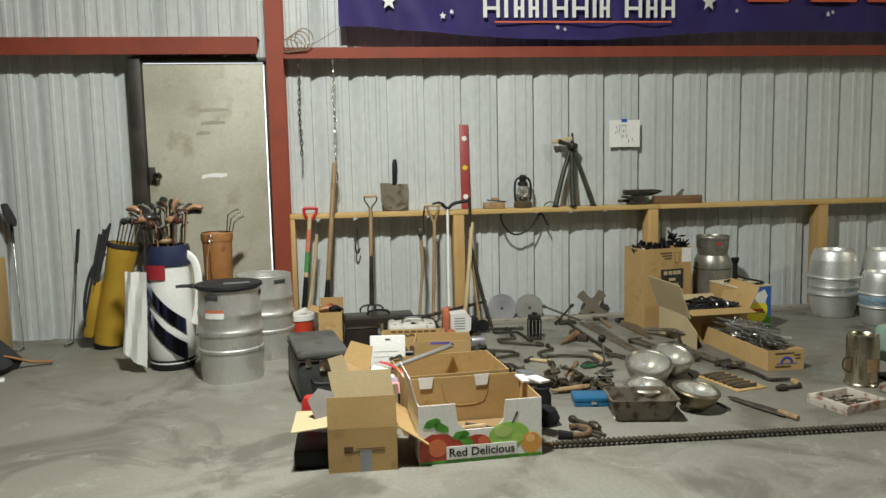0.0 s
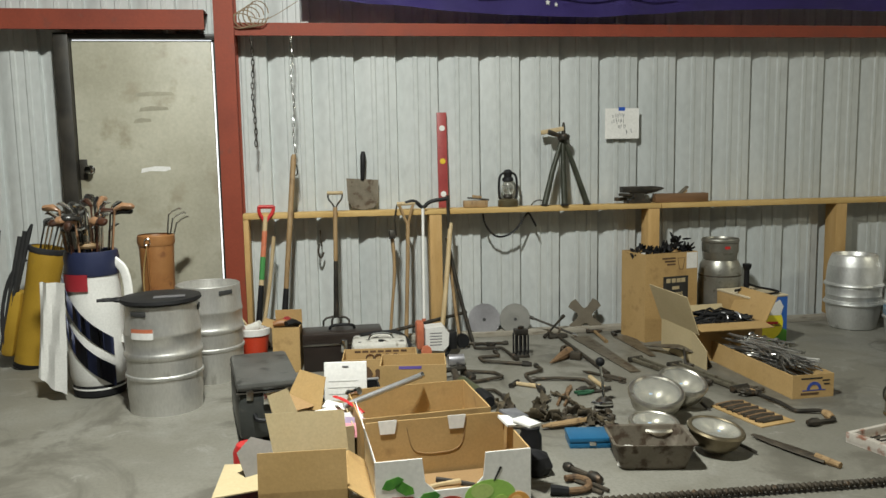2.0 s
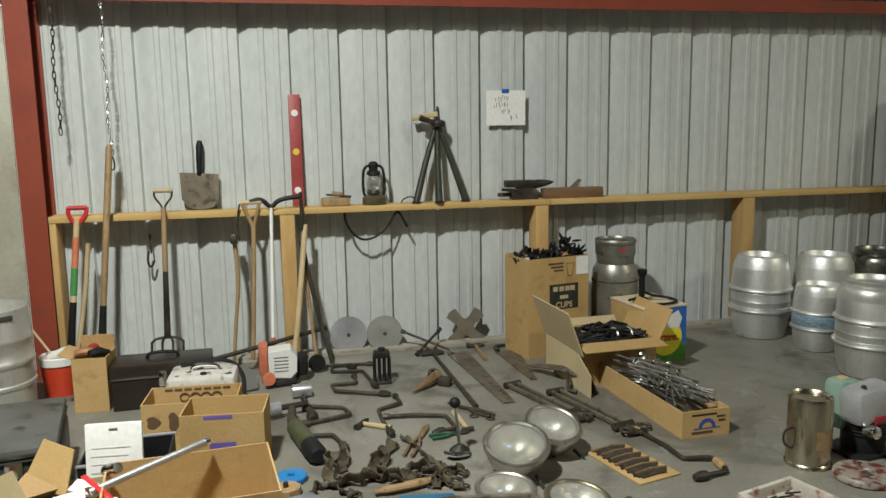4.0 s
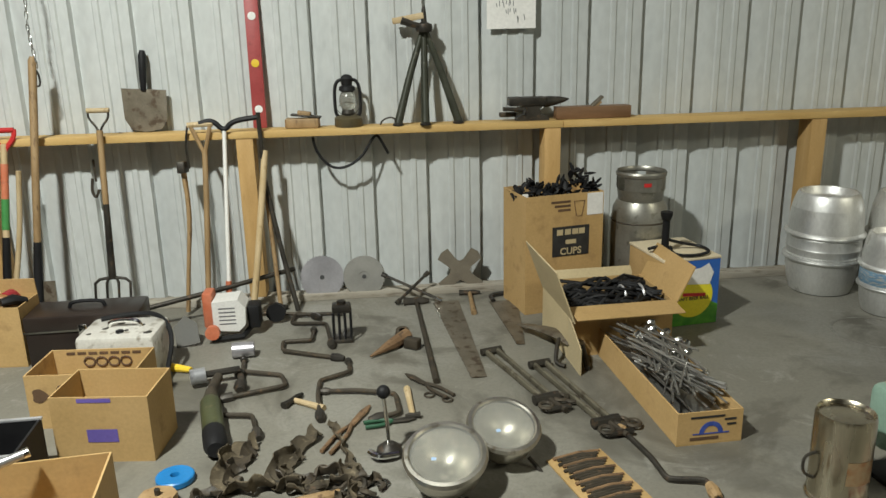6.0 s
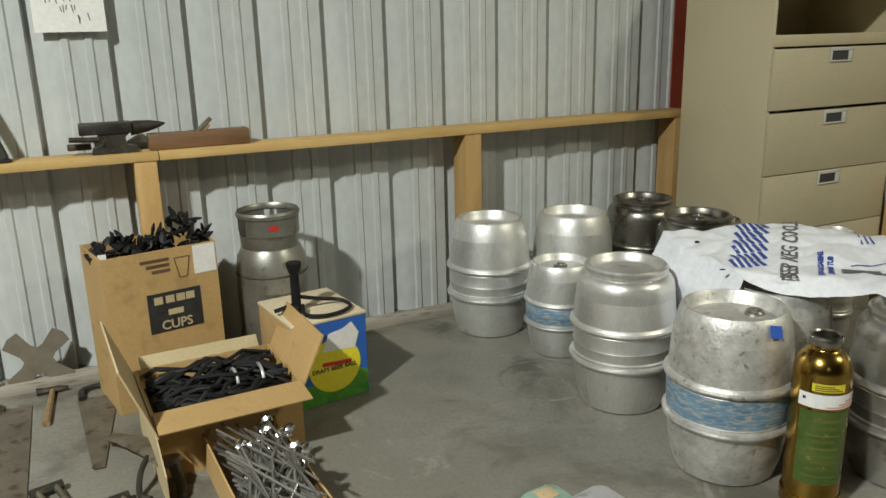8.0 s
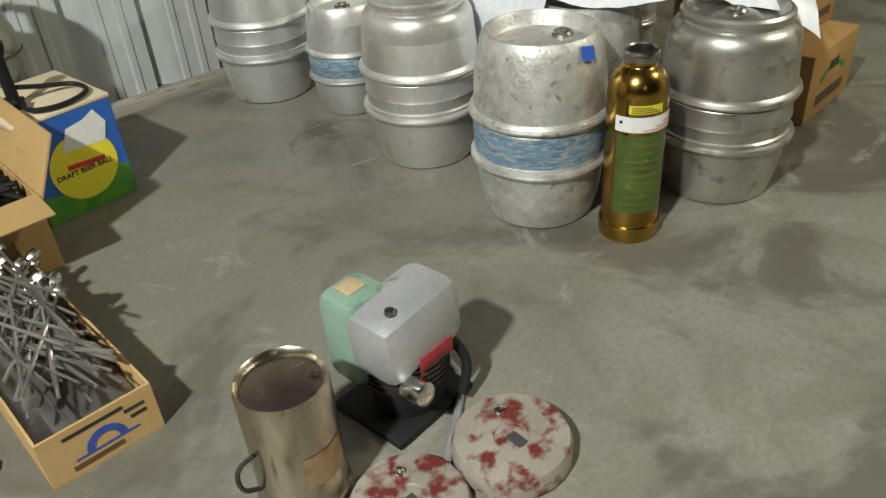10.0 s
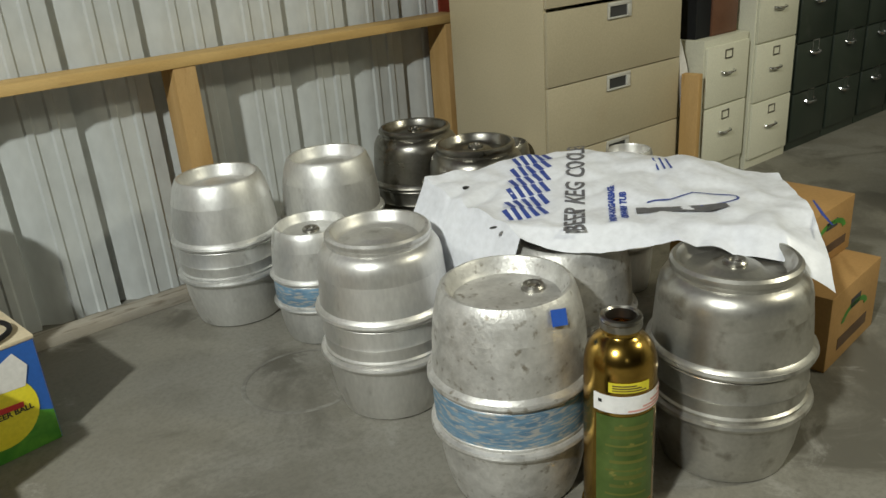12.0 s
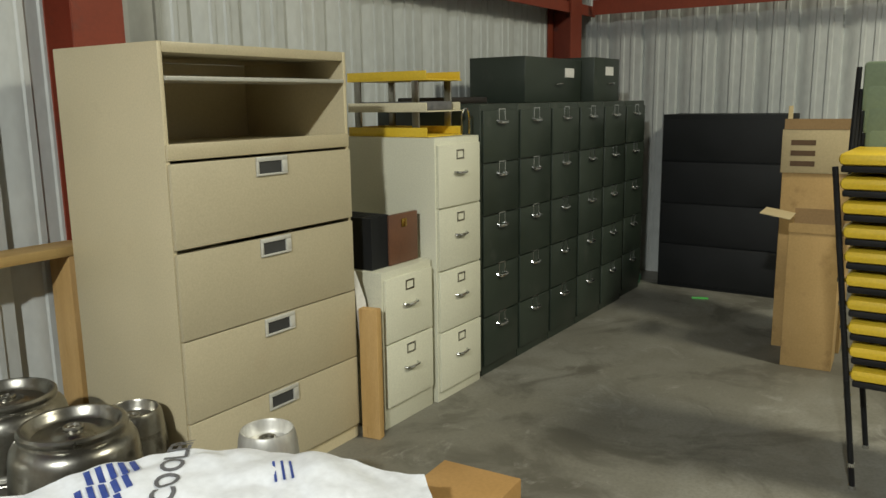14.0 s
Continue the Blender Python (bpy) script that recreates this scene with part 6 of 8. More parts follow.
for k in range(6):
    cx, cy, hh = -0.17 + 0.075 * k, 0.03 * math.sin(k * 2), (0.07, 0.08, 0.07, 0.1, 0.17, 0.1)[k]
    for i in range(24):
        a, e = rnd.uniform(0, 6.28), rnd.uniform(-0.1, 1.3)
        p = Vector((cx + rnd.uniform(-0.04, 0.04), cy + rnd.uniform(-0.06, 0.05), rnd.uniform(0.02, hh)))
        d = Vector((math.cos(a) * math.cos(e), math.sin(a) * math.cos(e), math.sin(e)))
        part("twig", tube([p, p + d * 0.03, p + d * rnd.uniform(0.04, 0.06)], [0.011, 0.017, 0.007], 5, flat=0.5), BLACKPLASTIC, br)
part("price_tag", box((-0.18, -0.12, 0.02), (-0.15, -0.118, 0.075)), WHITE, br, "white hanging tag")
gc = thing("gas_cylinder", (2.66, 6.47, 0), "grey steel gas cylinder with a collar guard", "gas cylinder")
part("tank", lathe([(0, 0), (0.12, 0), (0.13, 0.03), (0.15, 0.06), (0.152, 0.3), (0.153, 0.31), (0.152, 0.44), (0.145, 0.5), (0.125, 0.54), (0.09, 0.555), (0, 0.56)], 40), GALV, gc)
bm = bmesh.new()
add_lathe(bm, [(0.12, 0.535), (0.122, 0.56), (0.126, 0.6)], 40)
part("collar", bm, GALV, gc)
part("collar_wall", wrap(0.126, 0.6, 0.67, 210, 420, 24, 0.004), GALV, gc)
part("collar_wall", wrap(0.126, 0.6, 0.67, 85, 160, 12, 0.004), GALV, gc)
part("collar_rim", lathe([(0.128, 0.67), (0.134, 0.675), (0.136, 0.69), (0.13, 0.7), (0.124, 0.69), (0.124, 0.675)], 40), GALV, gc)
part("weld_seam", lathe([(0.152, 0.425), (0.1555, 0.43), (0.152, 0.435)], 40), RUST, gc)
part("valve", lathe([(0, 0.55), (0.025, 0.55), (0.025, 0.6), (0.035, 0.61), (0.035, 0.64), (0, 0.645)], 16), BRASS, gc, "brass valve")
part("sticker", wrap(0.131, 0.63, 0.65, 258, 275, 6), REDPAINT, gc, "small red sticker")
bb = thing("beer_ball_box", (2.6, 5.93, 0, 0, 0, 8), "blue printed drinks box with a white top", "box", "cardboard boxes")
part("carton_body", box((0, 0, 0), (0.31, 0.36, 0.34), 0.003), CARD, bb)
part("top", box((-0.003, -0.003, 0.34), (0.313, 0.363, 0.352), 0.002), material("cream_card_top", (0.66, 0.56, 0.38), (0.72, 0.62, 0.44), 0.7), bb, "pale cream lid")
part("front_print", box((0.002, -0.0012, 0.002), (0.308, -0.0002, 0.338)), SKY, bb, "blue printed front")
part("grass_print", prism([(0.002, 0), (0.308, 0), (0.308, 0.1), (0.24, 0.13), (0.15, 0.07), (0.002, 0.1)], 0, 0.001, pose(0, -0.0012, 0.002, 90)), GRASSINK, bb, "printed grass")
part("ball_print", prism([(0.112 * math.cos(a), 0.112 * math.sin(a)) for a in np.linspace(0, 6.28, 30)[:-1]], 0, 0.001, pose(0.165, -0.0022, 0.155, 90)), YELLOWINK, bb, "printed yellow ball")
part("foam_print", prism([(-0.07, -0.02), (0.07, -0.03), (0.09, 0.03), (0.06, 0.08), (0.02, 0.06), (-0.04, 0.05)], 0, 0.001, pose(0.185, -0.0033, 0.24, 90)), WHITE, bb, "printed white foam")
part("script_print", box((0.1, -0.0045, 0.165), (0.225, -0.0033, 0.182), 0, pose(0, 0, 0, 0, 4, 0)), REDPAINT, bb, "red printed script bar")
lettering("DRAFT BEER BALL", 0.024, BLACKINK, bb, pose(0.163, -0.0036, 0.142, 90), "black printed letters", bold=0.0006)
for m, w in ((pose(0.31, 0, 0, 90, 0, 90), 0.36),):
    part("side_print", box((0.3102, 0.002, 0.002), (0.3112, 0.358, 0.338)), SKY, bb, "blue printed side")
    part("side_grass", box((0.3112, 0.002, 0.002), (0.3118, 0.358, 0.11)), GRASSINK, bb, "printed grass")
hp = thing("tap_pump", (2.66, 6.08, 0.354), "black beer tap hand pump with hose", "pump")
part("barrel", lathe([(0, 0), (0.03, 0), (0.03, 0.02), (0.019, 0.03), (0.018, 0.16), (0.022, 0.165), (0.03, 0.19), (0.03, 0.205), (0, 0.205)], 20), BLACKPLASTIC, hp)
part("hose", tube(soften([(0.02, -0.02, 0.03), (0.0, -0.1, 0.012), (0.1, -0.14, 0.012), (0.21, -0.08, 0.012), (0.2, 0.03, 0.012), (0.1, 0.03, 0.03), (0.02, 0.0, 0.06)], 3), 0.008, 8), BLACKPLASTIC, hp)
part("lever", tube([(-0.09, -0.01, 0.02), (0.0, 0, 0.035)], 0.009, 8), BLACKPLASTIC, hp)

cx = open_box("carton", (2.06, 5.66, 0, 0, 0, 3), 0.5, 0.4, 0.24, "carton of black cables with its flaps open", flaps=(("f", 0.13, 97),))
part("flap", box((-0.003, -0.1, 0), (0.003, 0.42, 0.26), 0, pose(0, 0, 0.2, 0, -20, 0)), CARDLIGHT, cx, "tall pale side flap")
part("flap", box((-0.003, -0.02, 0), (0.003, 0.4, 0.2), 0, pose(0.5, 0.0, 0.22, 0, 26, 0)), CARD, cx, "tan side flap")
part("flap", box((0.02, -0.003, 0), (0.46, 0.003, 0.05), 0, pose(0, 0.4, 0.24, -40, 0, 0)), CARDLIGHT, cx, "pale rear flap")
part("side_facing", box((-0.006, -0.01, 0.0), (-0.001, 0.4, 0.24)), CARDLIGHT, cx, "pale outer side panel")
part("lower_side", prism([(-0.02, 0), (0.2, 0), (0.2, 0.12), (-0.02, 0.23)], 0, 0.005, pose(0.0, 0.0, 0, 90, 0, -90)), CARDLIGHT, cx, "pale side panel")
solo("carton_filling", box((0.01, 0.01, 0.006), (0.49, 0.39, 0.17), 0.006), BLACKPLASTIC, (2.06, 5.66, 0, 0, 0, 3), "dark bottom layer of cable in the carton", "cable")
cb2 = thing("cable_heap", (2.3, 5.86, 0.17, 0, 0, 3), "tangled heap of black cables and ties", "cables")
rnd = random.Random(21)
for i in range(46):
    bm = bmesh.new()
    x, y, a = rnd.uniform(-0.2, 0.2), rnd.uniform(-0.15, 0.15), rnd.uniform(-0.6, 0.6)
    L = rnd.uniform(0.09, 0.17)
    h = 0.07 * math.exp(-(x / 0.2) ** 2 - (y / 0.18) ** 2)
    pts = []
    for u in np.linspace(-1, 1, 7):
        px = max(-0.225, min(0.225, x + u * L * math.cos(a)))
        py = max(-0.175, min(0.175, y + u * L * math.sin(a) + 0.03 * math.sin(3 * u + i)))
        pts.append((px, py, 0.012 + h + 0.025 * rnd.random() + 0.02 * (1 - u * u)))
    part("cable", add_tube(bm, pts, rnd.uniform(0.006, 0.011), 7), BLACKPLASTIC, cb2)
for i in range(2):
    part("wire_tie", tube([(0.05 + 0.09 * i, -0.06 + 0.05 * math.cos(a), 0.075 + 0.035 * math.sin(a)) for a in np.linspace(0, 3.1, 8)], 0.006, 6), GREYENAMEL, cb2, "silver wire tie")
lo = open_box("carton", (2.25, 4.835, 0, 0, 0, 3), 0.25, 0.84, 0.13, "long low carton heaped with metal rods")
part("print", prism([(0.045 * math.cos(a), 0.045 * math.sin(a)) for a in np.linspace(0, math.pi, 12)] + [(-0.035, 0)] + [(0.028 * math.cos(a), 0.028 * math.sin(a)) for a in np.linspace(math.pi, 0, 10)], 0, 0.0012, pose(0.13, -0.0002, 0.045, 90)), BLUEINK, lo, "blue printed arch")
part("print", box((0.06, -0.0014, 0.04), (0.2, -0.0002, 0.045)), BLUEINK, lo)
part("print", box((0.05, -0.0014, 0.018), (0.16, -0.0002, 0.03)), BROWNINK, lo, "brown printed bar")
for i, (a, b, z) in enumerate(((0.05, 0.18, 0.105), (0.18, 0.225, 0.09), (0.19, 0.225, 0.07))):
    part("handwriting", box((a, -0.0014, z), (b, -0.0002, z + 0.008)), BLACKINK, lo, "dark handwritten bar")
rd = thing("rod_heap", (2.35, 5.26, 0.02, 0, 0, 3), "heap of thin grey metal rods with bright fittings", "rods")
rnd = random.Random(5)
RODS = material("dull_steel_rod", (0.34, 0.33, 0.31), (0.46, 0.45, 0.42), 0.33, 0.85, 9, 90, 0.05, jitter=0.3)
for i in range(80):
    L, a = rnd.uniform(0.15, 0.24), 1.57 + rnd.gauss(0, 0.3) + (0.35 if i % 3 else -0.2)
    x, y = rnd.uniform(-0.07, 0.07), rnd.uniform(-0.2, 0.2)
    z = 0.075 + 0.0013 * i + rnd.uniform(0, 0.02)
    t = rnd.gauss(0, 0.06)
    dx, dy = L * math.cos(a), L * math.sin(a)
    p, q = Vector((max(-0.1, min(0.1, x - dx)), y - dy, z - L * t)), Vector((max(-0.1, min(0.16, x + dx)), y + dy, z + L * t))
    p.y, q.y = max(-0.39, min(0.39, p.y)), max(-0.39, min(0.39, q.y))
    r = part("rod", tube([p, q], rnd.uniform(0.0035, 0.0055), 6), RODS, rd)
    if i % 3 == 0:
        e = q if q.y > p.y else p
        part("fitting", lathe([(0, -0.02), (0.012, -0.017), (0.017, 0), (0.012, 0.017), (0, 0.02)], 8, Matrix.Translation(e) @ pose(0, 0, 0, 60 * rnd.random(), 60, 40)), CHROME, r, "bright end fitting")
solo("carton_filling", box((0.01, 0.01, 0.006), (0.24, 0.83, 0.06), 0.004), RODS, (2.25, 4.835, 0, 0, 0, 3), "bottom layer of rods in the long carton", "rods")

# ---- tools on the floor ----


def round_corners(pts, r):
    """Keeps stretches straight and rounds only the bends."""
    out = [pts[0]]
    for a, b, c in zip(pts, pts[1:], pts[2:]):
        p, q = (a - b), (c - b)
        p, q = b + p.normalized() * min(r, p.length * 0.4), b + q.normalized() * min(r, q.length * 0.4)
        out += [p, p.lerp(b, 0.5).lerp(b.lerp(q, 0.5), 0.33), p.lerp(b, 0.5).lerp(b.lerp(q, 0.5), 0.67), q]
    return out + [pts[-1]]


def bent_bar(pts, r, mat, label, z=None, grip=None, name="bit_brace"):
    """A cranked tool lying flat: a bent bar with a chuck, a turned knob and, where given, a wooden sleeve on one stretch."""
    h = z if z is not None else r + 0.002
    t = thing(name, (pts[0][0], pts[0][1], 0), label, "hand tool", "old hand tools")
    loc = [Vector((x - pts[0][0], y - pts[0][1], h + 0.006 * (i % 2))) for i, (x, y) in enumerate(pts)]
    part("crank", tube(round_corners(loc, 0.024), r * 0.86, 9), mat, t)
    d0, d1 = (loc[1] - loc[0]).normalized(), (loc[-1] - loc[-2]).normalized()
    part("chuck", tube([loc[-1] - d1 * 0.05, loc[-1] - d1 * 0.02, loc[-1] + d1 * 0.012], [r * 1.7, r * 1.9, r * 1.1], 9), IRON, t)
    part("knob", tube([loc[0] + d0 * 0.02, loc[0], loc[0] - d0 * 0.02], [r * 1.1, r * 1.6, r * 1.2], 9), IRON if grip is None else OLDWOOD, t)
    if grip is not None:
        a, b = loc[grip], loc[grip + 1]
        part("sleeve", tube([a.lerp(b, 0.22), a.lerp(b, 0.5), a.lerp(b, 0.78)], [r * 1.3, r * 1.9, r * 1.3], 9), OLDWOOD, t, "dark wooden hand sleeve")
    return t


bent_bar([(1.0, 6.36), (0.77, 6.36), (0.76, 6.25), (0.94, 6.21), (0.98, 5.92)], 0.0115, RUST, "rusty bit brace lying on the concrete")
bent_bar([(0.88, 6.14), (0.88, 6.0), (0.74, 6.01), (0.75, 5.89), (1.03, 5.77)], 0.0115, RUST, "rusty cranked brace lying on the concrete")
bent_bar([(1.06, 5.73), (1.07, 5.61), (0.94, 5.55), (0.94, 5.4), (0.96, 5.2)], 0.0115, RUST, "rusty bit brace with a worn chuck")
bent_bar([(0.97, 5.44), (1.1, 5.42), (1.26, 5.38), (1.27, 5.2), (1.16, 5.17)], 0.0115, RUST, "rusty cranked lever lying on the concrete")
bent_bar([(0.58, 5.82), (0.595, 5.68), (0.77, 5.63), (0.8, 5.51), (0.54, 5.43)], 0.0115, RUST, "rusty bit brace crossing another")
bent_bar([(0.585, 5.66), (0.6, 5.6), (0.61, 5.5)], 0.016, IRON, "dark iron bar across a brace", name="iron_bar")
bent_bar([(0.55, 5.29), (0.69, 5.26), (0.735, 5.09)], 0.0115, RUST, "bent rusty pipe handle on the concrete", name="bent_pipe")
bent_bar([(0.7, 6.5), (0.55, 6.42), (0.83, 6.38), (0.9, 6.3)], 0.011, RUST, "rusty rods lying near the wall", name="iron_bar")
bent_bar([(2.09, 4.96), (2.125, 4.75), (2.135, 4.62), (2.255, 4.59), (2.25, 4.46), (2.09, 4.43)], 0.012, IRON, "hand brace drill with wooden sleeve and bit", grip=3)
scy = thing("hay_knife", (0, 0, 0), "old curved hay knife with a bent iron handle", "knife", "old hand tools")
part("blade", tube(soften([(1.9, 6.02, 0.03), (1.98, 5.9, 0.055), (2.05, 5.76, 0.075), (2.1, 5.62, 0.075)]), [0.012, 0.03, 0.04, 0.045, 0.045, 0.04], 9, flat=0.3), BLADE, scy, "brown tapered blade")
part("handle", tube(round_corners([Vector(p) for p in ((2.03, 5.7, 0.075), (2.0, 5.62, 0.07), (1.985, 5.58, 0.012), (2.02, 5.54, 0.012))], 0.03), 0.01, 8), IRON, scy, "bent iron handle")
part("end_grip", tube([(2.105, 5.6, 0.075), (2.115, 5.55, 0.03), (2.11, 5.5, 0.014)], [0.02, 0.016, 0.013], 8), IRON, scy)

gt = thing("iron_grinder_frame", (1.03, 6.02, 0), "black cast-iron hand grinder frame, standing", "hand tool", "old hand tools")
part("base", box((-0.05, -0.045, 0), (0.05, 0.045, 0.02), 0.005), IRON, gt)
part("head", box((-0.045, -0.035, 0.15), (0.045, 0.035, 0.19), 0.008), IRON, gt)
for x in (-0.042, -0.014, 0.014, 0.042):
    for y in (-0.035, 0.035):
        part("bar", tube([(x, y, 0.018), (x, y, 0.155)], 0.006, 6), BLACKPLASTIC, gt)
part("knob", lathe([(0, 0.19), (0.02, 0.19), (0.022, 0.205), (0, 0.212)], 14), IRON, gt)


def hammer(p, q, head, label, mat=OLDWOOD, hl=0.06):
    """A hammer lying from head p to handle end q."""
    a, b = Vector((*p, 0.014)), Vector((*q, 0.012))
    d = (b - a).normalized()
    s = Vector((-d.y, d.x, 0))
    t = thing("hammer", (0, 0, 0), label, "hammer", "old hand tools")
    part("handle", tube([a, a.lerp(b, 0.6), b], [0.011, 0.013, 0.015], 9), mat, t)
    part("head", tube([a - s * hl, a - s * hl * 0.4, a + s * hl * 0.4, a + s * hl], [head, head * 0.75, head * 0.85, head * 0.45], 8), IRON, t, "rusty iron head")
    return t


hammer((1.42, 6.48), (1.44, 5.47), 0.03, "long-handled sledge lying on the concrete", RUST, 0.07)
hammer((1.73, 6.58), (1.71, 6.26), 0.018, "claw hammer with a wooden handle")
hammer((0.84, 5.38), (0.97, 5.29), 0.017, "small hammer with a pale handle", PALEWOOD)
hammer((1.32, 5.18), (1.31, 5.42), 0.014, "wooden-handled scraper lying on the concrete", PALEWOOD, 0.03)


def saw(p, q, w0, w1, label, handle=True):
    """A hand saw lying from heel p to toe q, with cut teeth along one side."""
    a, b = Vector((*p, 0)), Vector((*q, 0))
    L = (b - a).length
    ang = math.degrees(math.atan2(b.y - a.y, b.x - a.x))
    t = thing("hand_saw", pose(a.x, a.y, 0.004, 0, 0, ang), label, "saw", "old hand tools")
    n = 36
    low = []
    for i in range(n + 1):
        u = i / n
        low.append((L * u, -(w0 + (w1 - w0) * u) / 2 - (0.006 if i % 2 else 0)))
    part("blade", prism(low + [(L, w1 / 2), (0, w0 / 2)], 0, 0.0022), BLADE, t, "brown-stained toothed blade")
    if handle:
        part("handle", tube(soften([(0.02, w0 * 0.45, 0.012), (-0.08, w0 * 0.5, 0.012), (-0.1, 0, 0.012), (-0.07, -w0 * 0.45, 0.012), (0.02, -w0 * 0.4, 0.012)]), 0.014, 8, flat=0.7), IRON, t, "dark wooden grip")
    return t


saw((1.585, 6.48), (1.63, 5.5), 0.14, 0.065, "wide brown crosscut saw lying flat", False)
saw((1.9, 6.44), (1.88, 5.83), 0.15, 0.035, "dark handsaw lying flat by the wall")
ph = thing("pick_head", (1.28, 5.9, 0), "orange-rusted pick head lying on the concrete", "hand tool", "old hand tools")
part("spike", tube([(0.06, 0.05, 0.035), (-0.02, -0.04, 0.03), (-0.12, -0.13, 0.014)], [0.035, 0.026, 0.004], 9), ORANGERUST, ph)
part("eye", lathe([(0.015, 0), (0.035, 0), (0.037, 0.03), (0.033, 0.06), (0.016, 0.06)], 16, pose(0.04, 0.07, 0.004, 15)), RUST, ph)
part("poll", box((-0.035, -0.025, 0), (0.04, 0.025, 0.05), 0.008, pose(0.08, -0.03, 0.002, 0, 0, -30)), RUST, ph)


def scissors(x, y, turn, L, mat, label, grips=None):
    t = thing("pliers", (x, y, 0.004, 0, 0, turn), label, "pliers", "old hand tools")
    for s in (-1, 1):
        j = part("jaw", tube([(0, 0, 0.006), (L * 0.3, s * 0.006, 0.006), (L * 0.45, s * 0.002, 0.006)], [0.012, 0.011, 0.004], 7, flat=0.6), mat, t)
        part("grip", tube(soften([(0, 0, 0.008), (-L * 0.2, -s * 0.022, 0.008), (-L * 0.55, -s * 0.018, 0.008)]), 0.008, 7), grips or mat, t)
    return t


scissors(1.39, 5.46, 125, 0.3, RUST, "rusty tin snips lying on the concrete")
scissors(1.24, 5.15, 10, 0.2, IRON, "small pliers with dark green grips", material("dark_green_grip", (0.015, 0.07, 0.035), (0.025, 0.1, 0.05), 0.5))
scissors(1.08, 5.14, 65, 0.38, ORANGERUST, "orange-rusted fencing pliers on the concrete")
scissors(0.8, 3.96, 120, 0.2, RUST, "rusty nippers near the auger")
for p in ((1.4, 5.36), (1.47, 5.31)):
    solo("iron_ring", tube([(p[0] + 0.02 * math.cos(a), p[1] + 0.02 * math.sin(a), 0.006) for a in np.linspace(0, 6.28, 14)[:-1]], 0.0045, 6, True), RUST, (0, 0, 0), "small rusty ring on the concrete", "ring", "iron rings")


PALEBLUE = material("pale_blue_sticker", (0.25, 0.42, 0.66), (0.5, 0.6, 0.75), 0.5, 0, 60, 90, 0)


def headlamp(x, y, r, h, tilt, turn, label, mat=BRONZE):
    """A vintage headlamp lying on its bowl, glass upward."""
    t = thing("vintage_headlamp", pose(x, y, 0, 0, 0, turn), label, "headlamp", "old headlamps")
    m = pose(0, 0, h * 0.5 + 0.012) @ pose(0, 0, 0, tilt) @ pose(0, 0, -h * 0.5)
    part("bowl", lathe([(0, 0), (r * 0.35, 0.004), (r * 0.62, h * 0.16), (r * 0.84, h * 0.42), (r * 0.93, h * 0.7), (r * 0.95, h * 0.84)], 40, m), mat, t)
    part("rim", lathe([(r * 0.94, h * 0.82), (r * 1.0, h * 0.84), (r * 1.02, h * 0.92), (r * 0.97, h), (r * 0.88, h * 1.01), (r * 0.84, h * 0.97)], 44, m), mat, t, "polished metal rim")
    part("lens", lathe([(r * 0.85, h * 0.965), (r * 0.6, h * 0.985), (r * 0.3, h * 0.995), (0, h)], 36, m), GLASS, t, "dusty glass lens").visible_shadow = False
    part("reflector", lathe([(r * 0.8, h * 0.9), (r * 0.5, h * 0.5), (r * 0.1, h * 0.3), (0, h * 0.3)], 30, m), DUSTYMIRROR, t)
    part("bracket", tube([m @ Vector((r * 0.5, -r * 0.75, h * 0.4)), m @ Vector((r * 0.7, -r * 1.15, h * 0.25)), m @ Vector((r * 0.75, -r * 1.3, h * 0.2))], 0.008, 7), IRON, t)
    part("price_sticker", box((-0.008, -0.006, 0), (0.008, 0.006, 0.0012), 0, m @ pose(-r * 0.25, -r * 0.2, h * 0.995)), PALEBLUE, t, "tiny blue and white price sticker")
    return t


headlamp(1.4, 4.67, 0.138, 0.15, 19, -10, "large tarnished vintage headlamp lying face up")
headlamp(1.615, 4.85, 0.13, 0.14, 20, 14, "tarnished vintage headlamp with a dusty lens")
headlamp(1.26, 4.36, 0.115, 0.1, 6, 0, "shallow vintage headlamp lying face up")
headlamp(1.48, 4.2, 0.125, 0.11, 9, 40, "brown vintage headlamp with a flat lens", material("brown_lamp_bowl", (0.16, 0.13, 0.08), (0.24, 0.2, 0.13), 0.4, 0.8, 8, 90, 0.1))
sl = thing("gear_lever", (1.22, 4.92, 0), "gear lever with a black ball knob, upright", "lever")
part("base", lathe([(0, 0), (0.05, 0), (0.045, 0.03), (0.02, 0.05), (0, 0.05)], 18), IRON, sl)
part("rod", tube([(0, 0, 0.04), (-0.005, 0.02, 0.14), (-0.012, 0.03, 0.215)], 0.0075, 8), CHROME, sl)
part("ball_knob", lathe([(0, -0.024)] + [(0.025 * math.cos(a), 0.025 * math.sin(a)) for a in np.linspace(-1.3, 1.3, 10)] + [(0, 0.025)], 18, pose(-0.012, 0.032, 0.235)), BLACKPLASTIC, sl, "black ball knob")
part("clevis", tube(soften([(0.03, -0.03, 0.02), (-0.04, -0.06, 0.03), (-0.07, -0.02, 0.03)]), 0.012, 8), CHROME, sl)


CLAMPSTEEL = material("dull_clamp_steel", (0.13, 0.118, 0.085), (0.2, 0.18, 0.13), 0.5, 0.5, 12, 120, 0.2, (0.08, 0.065, 0.045), 0.62)


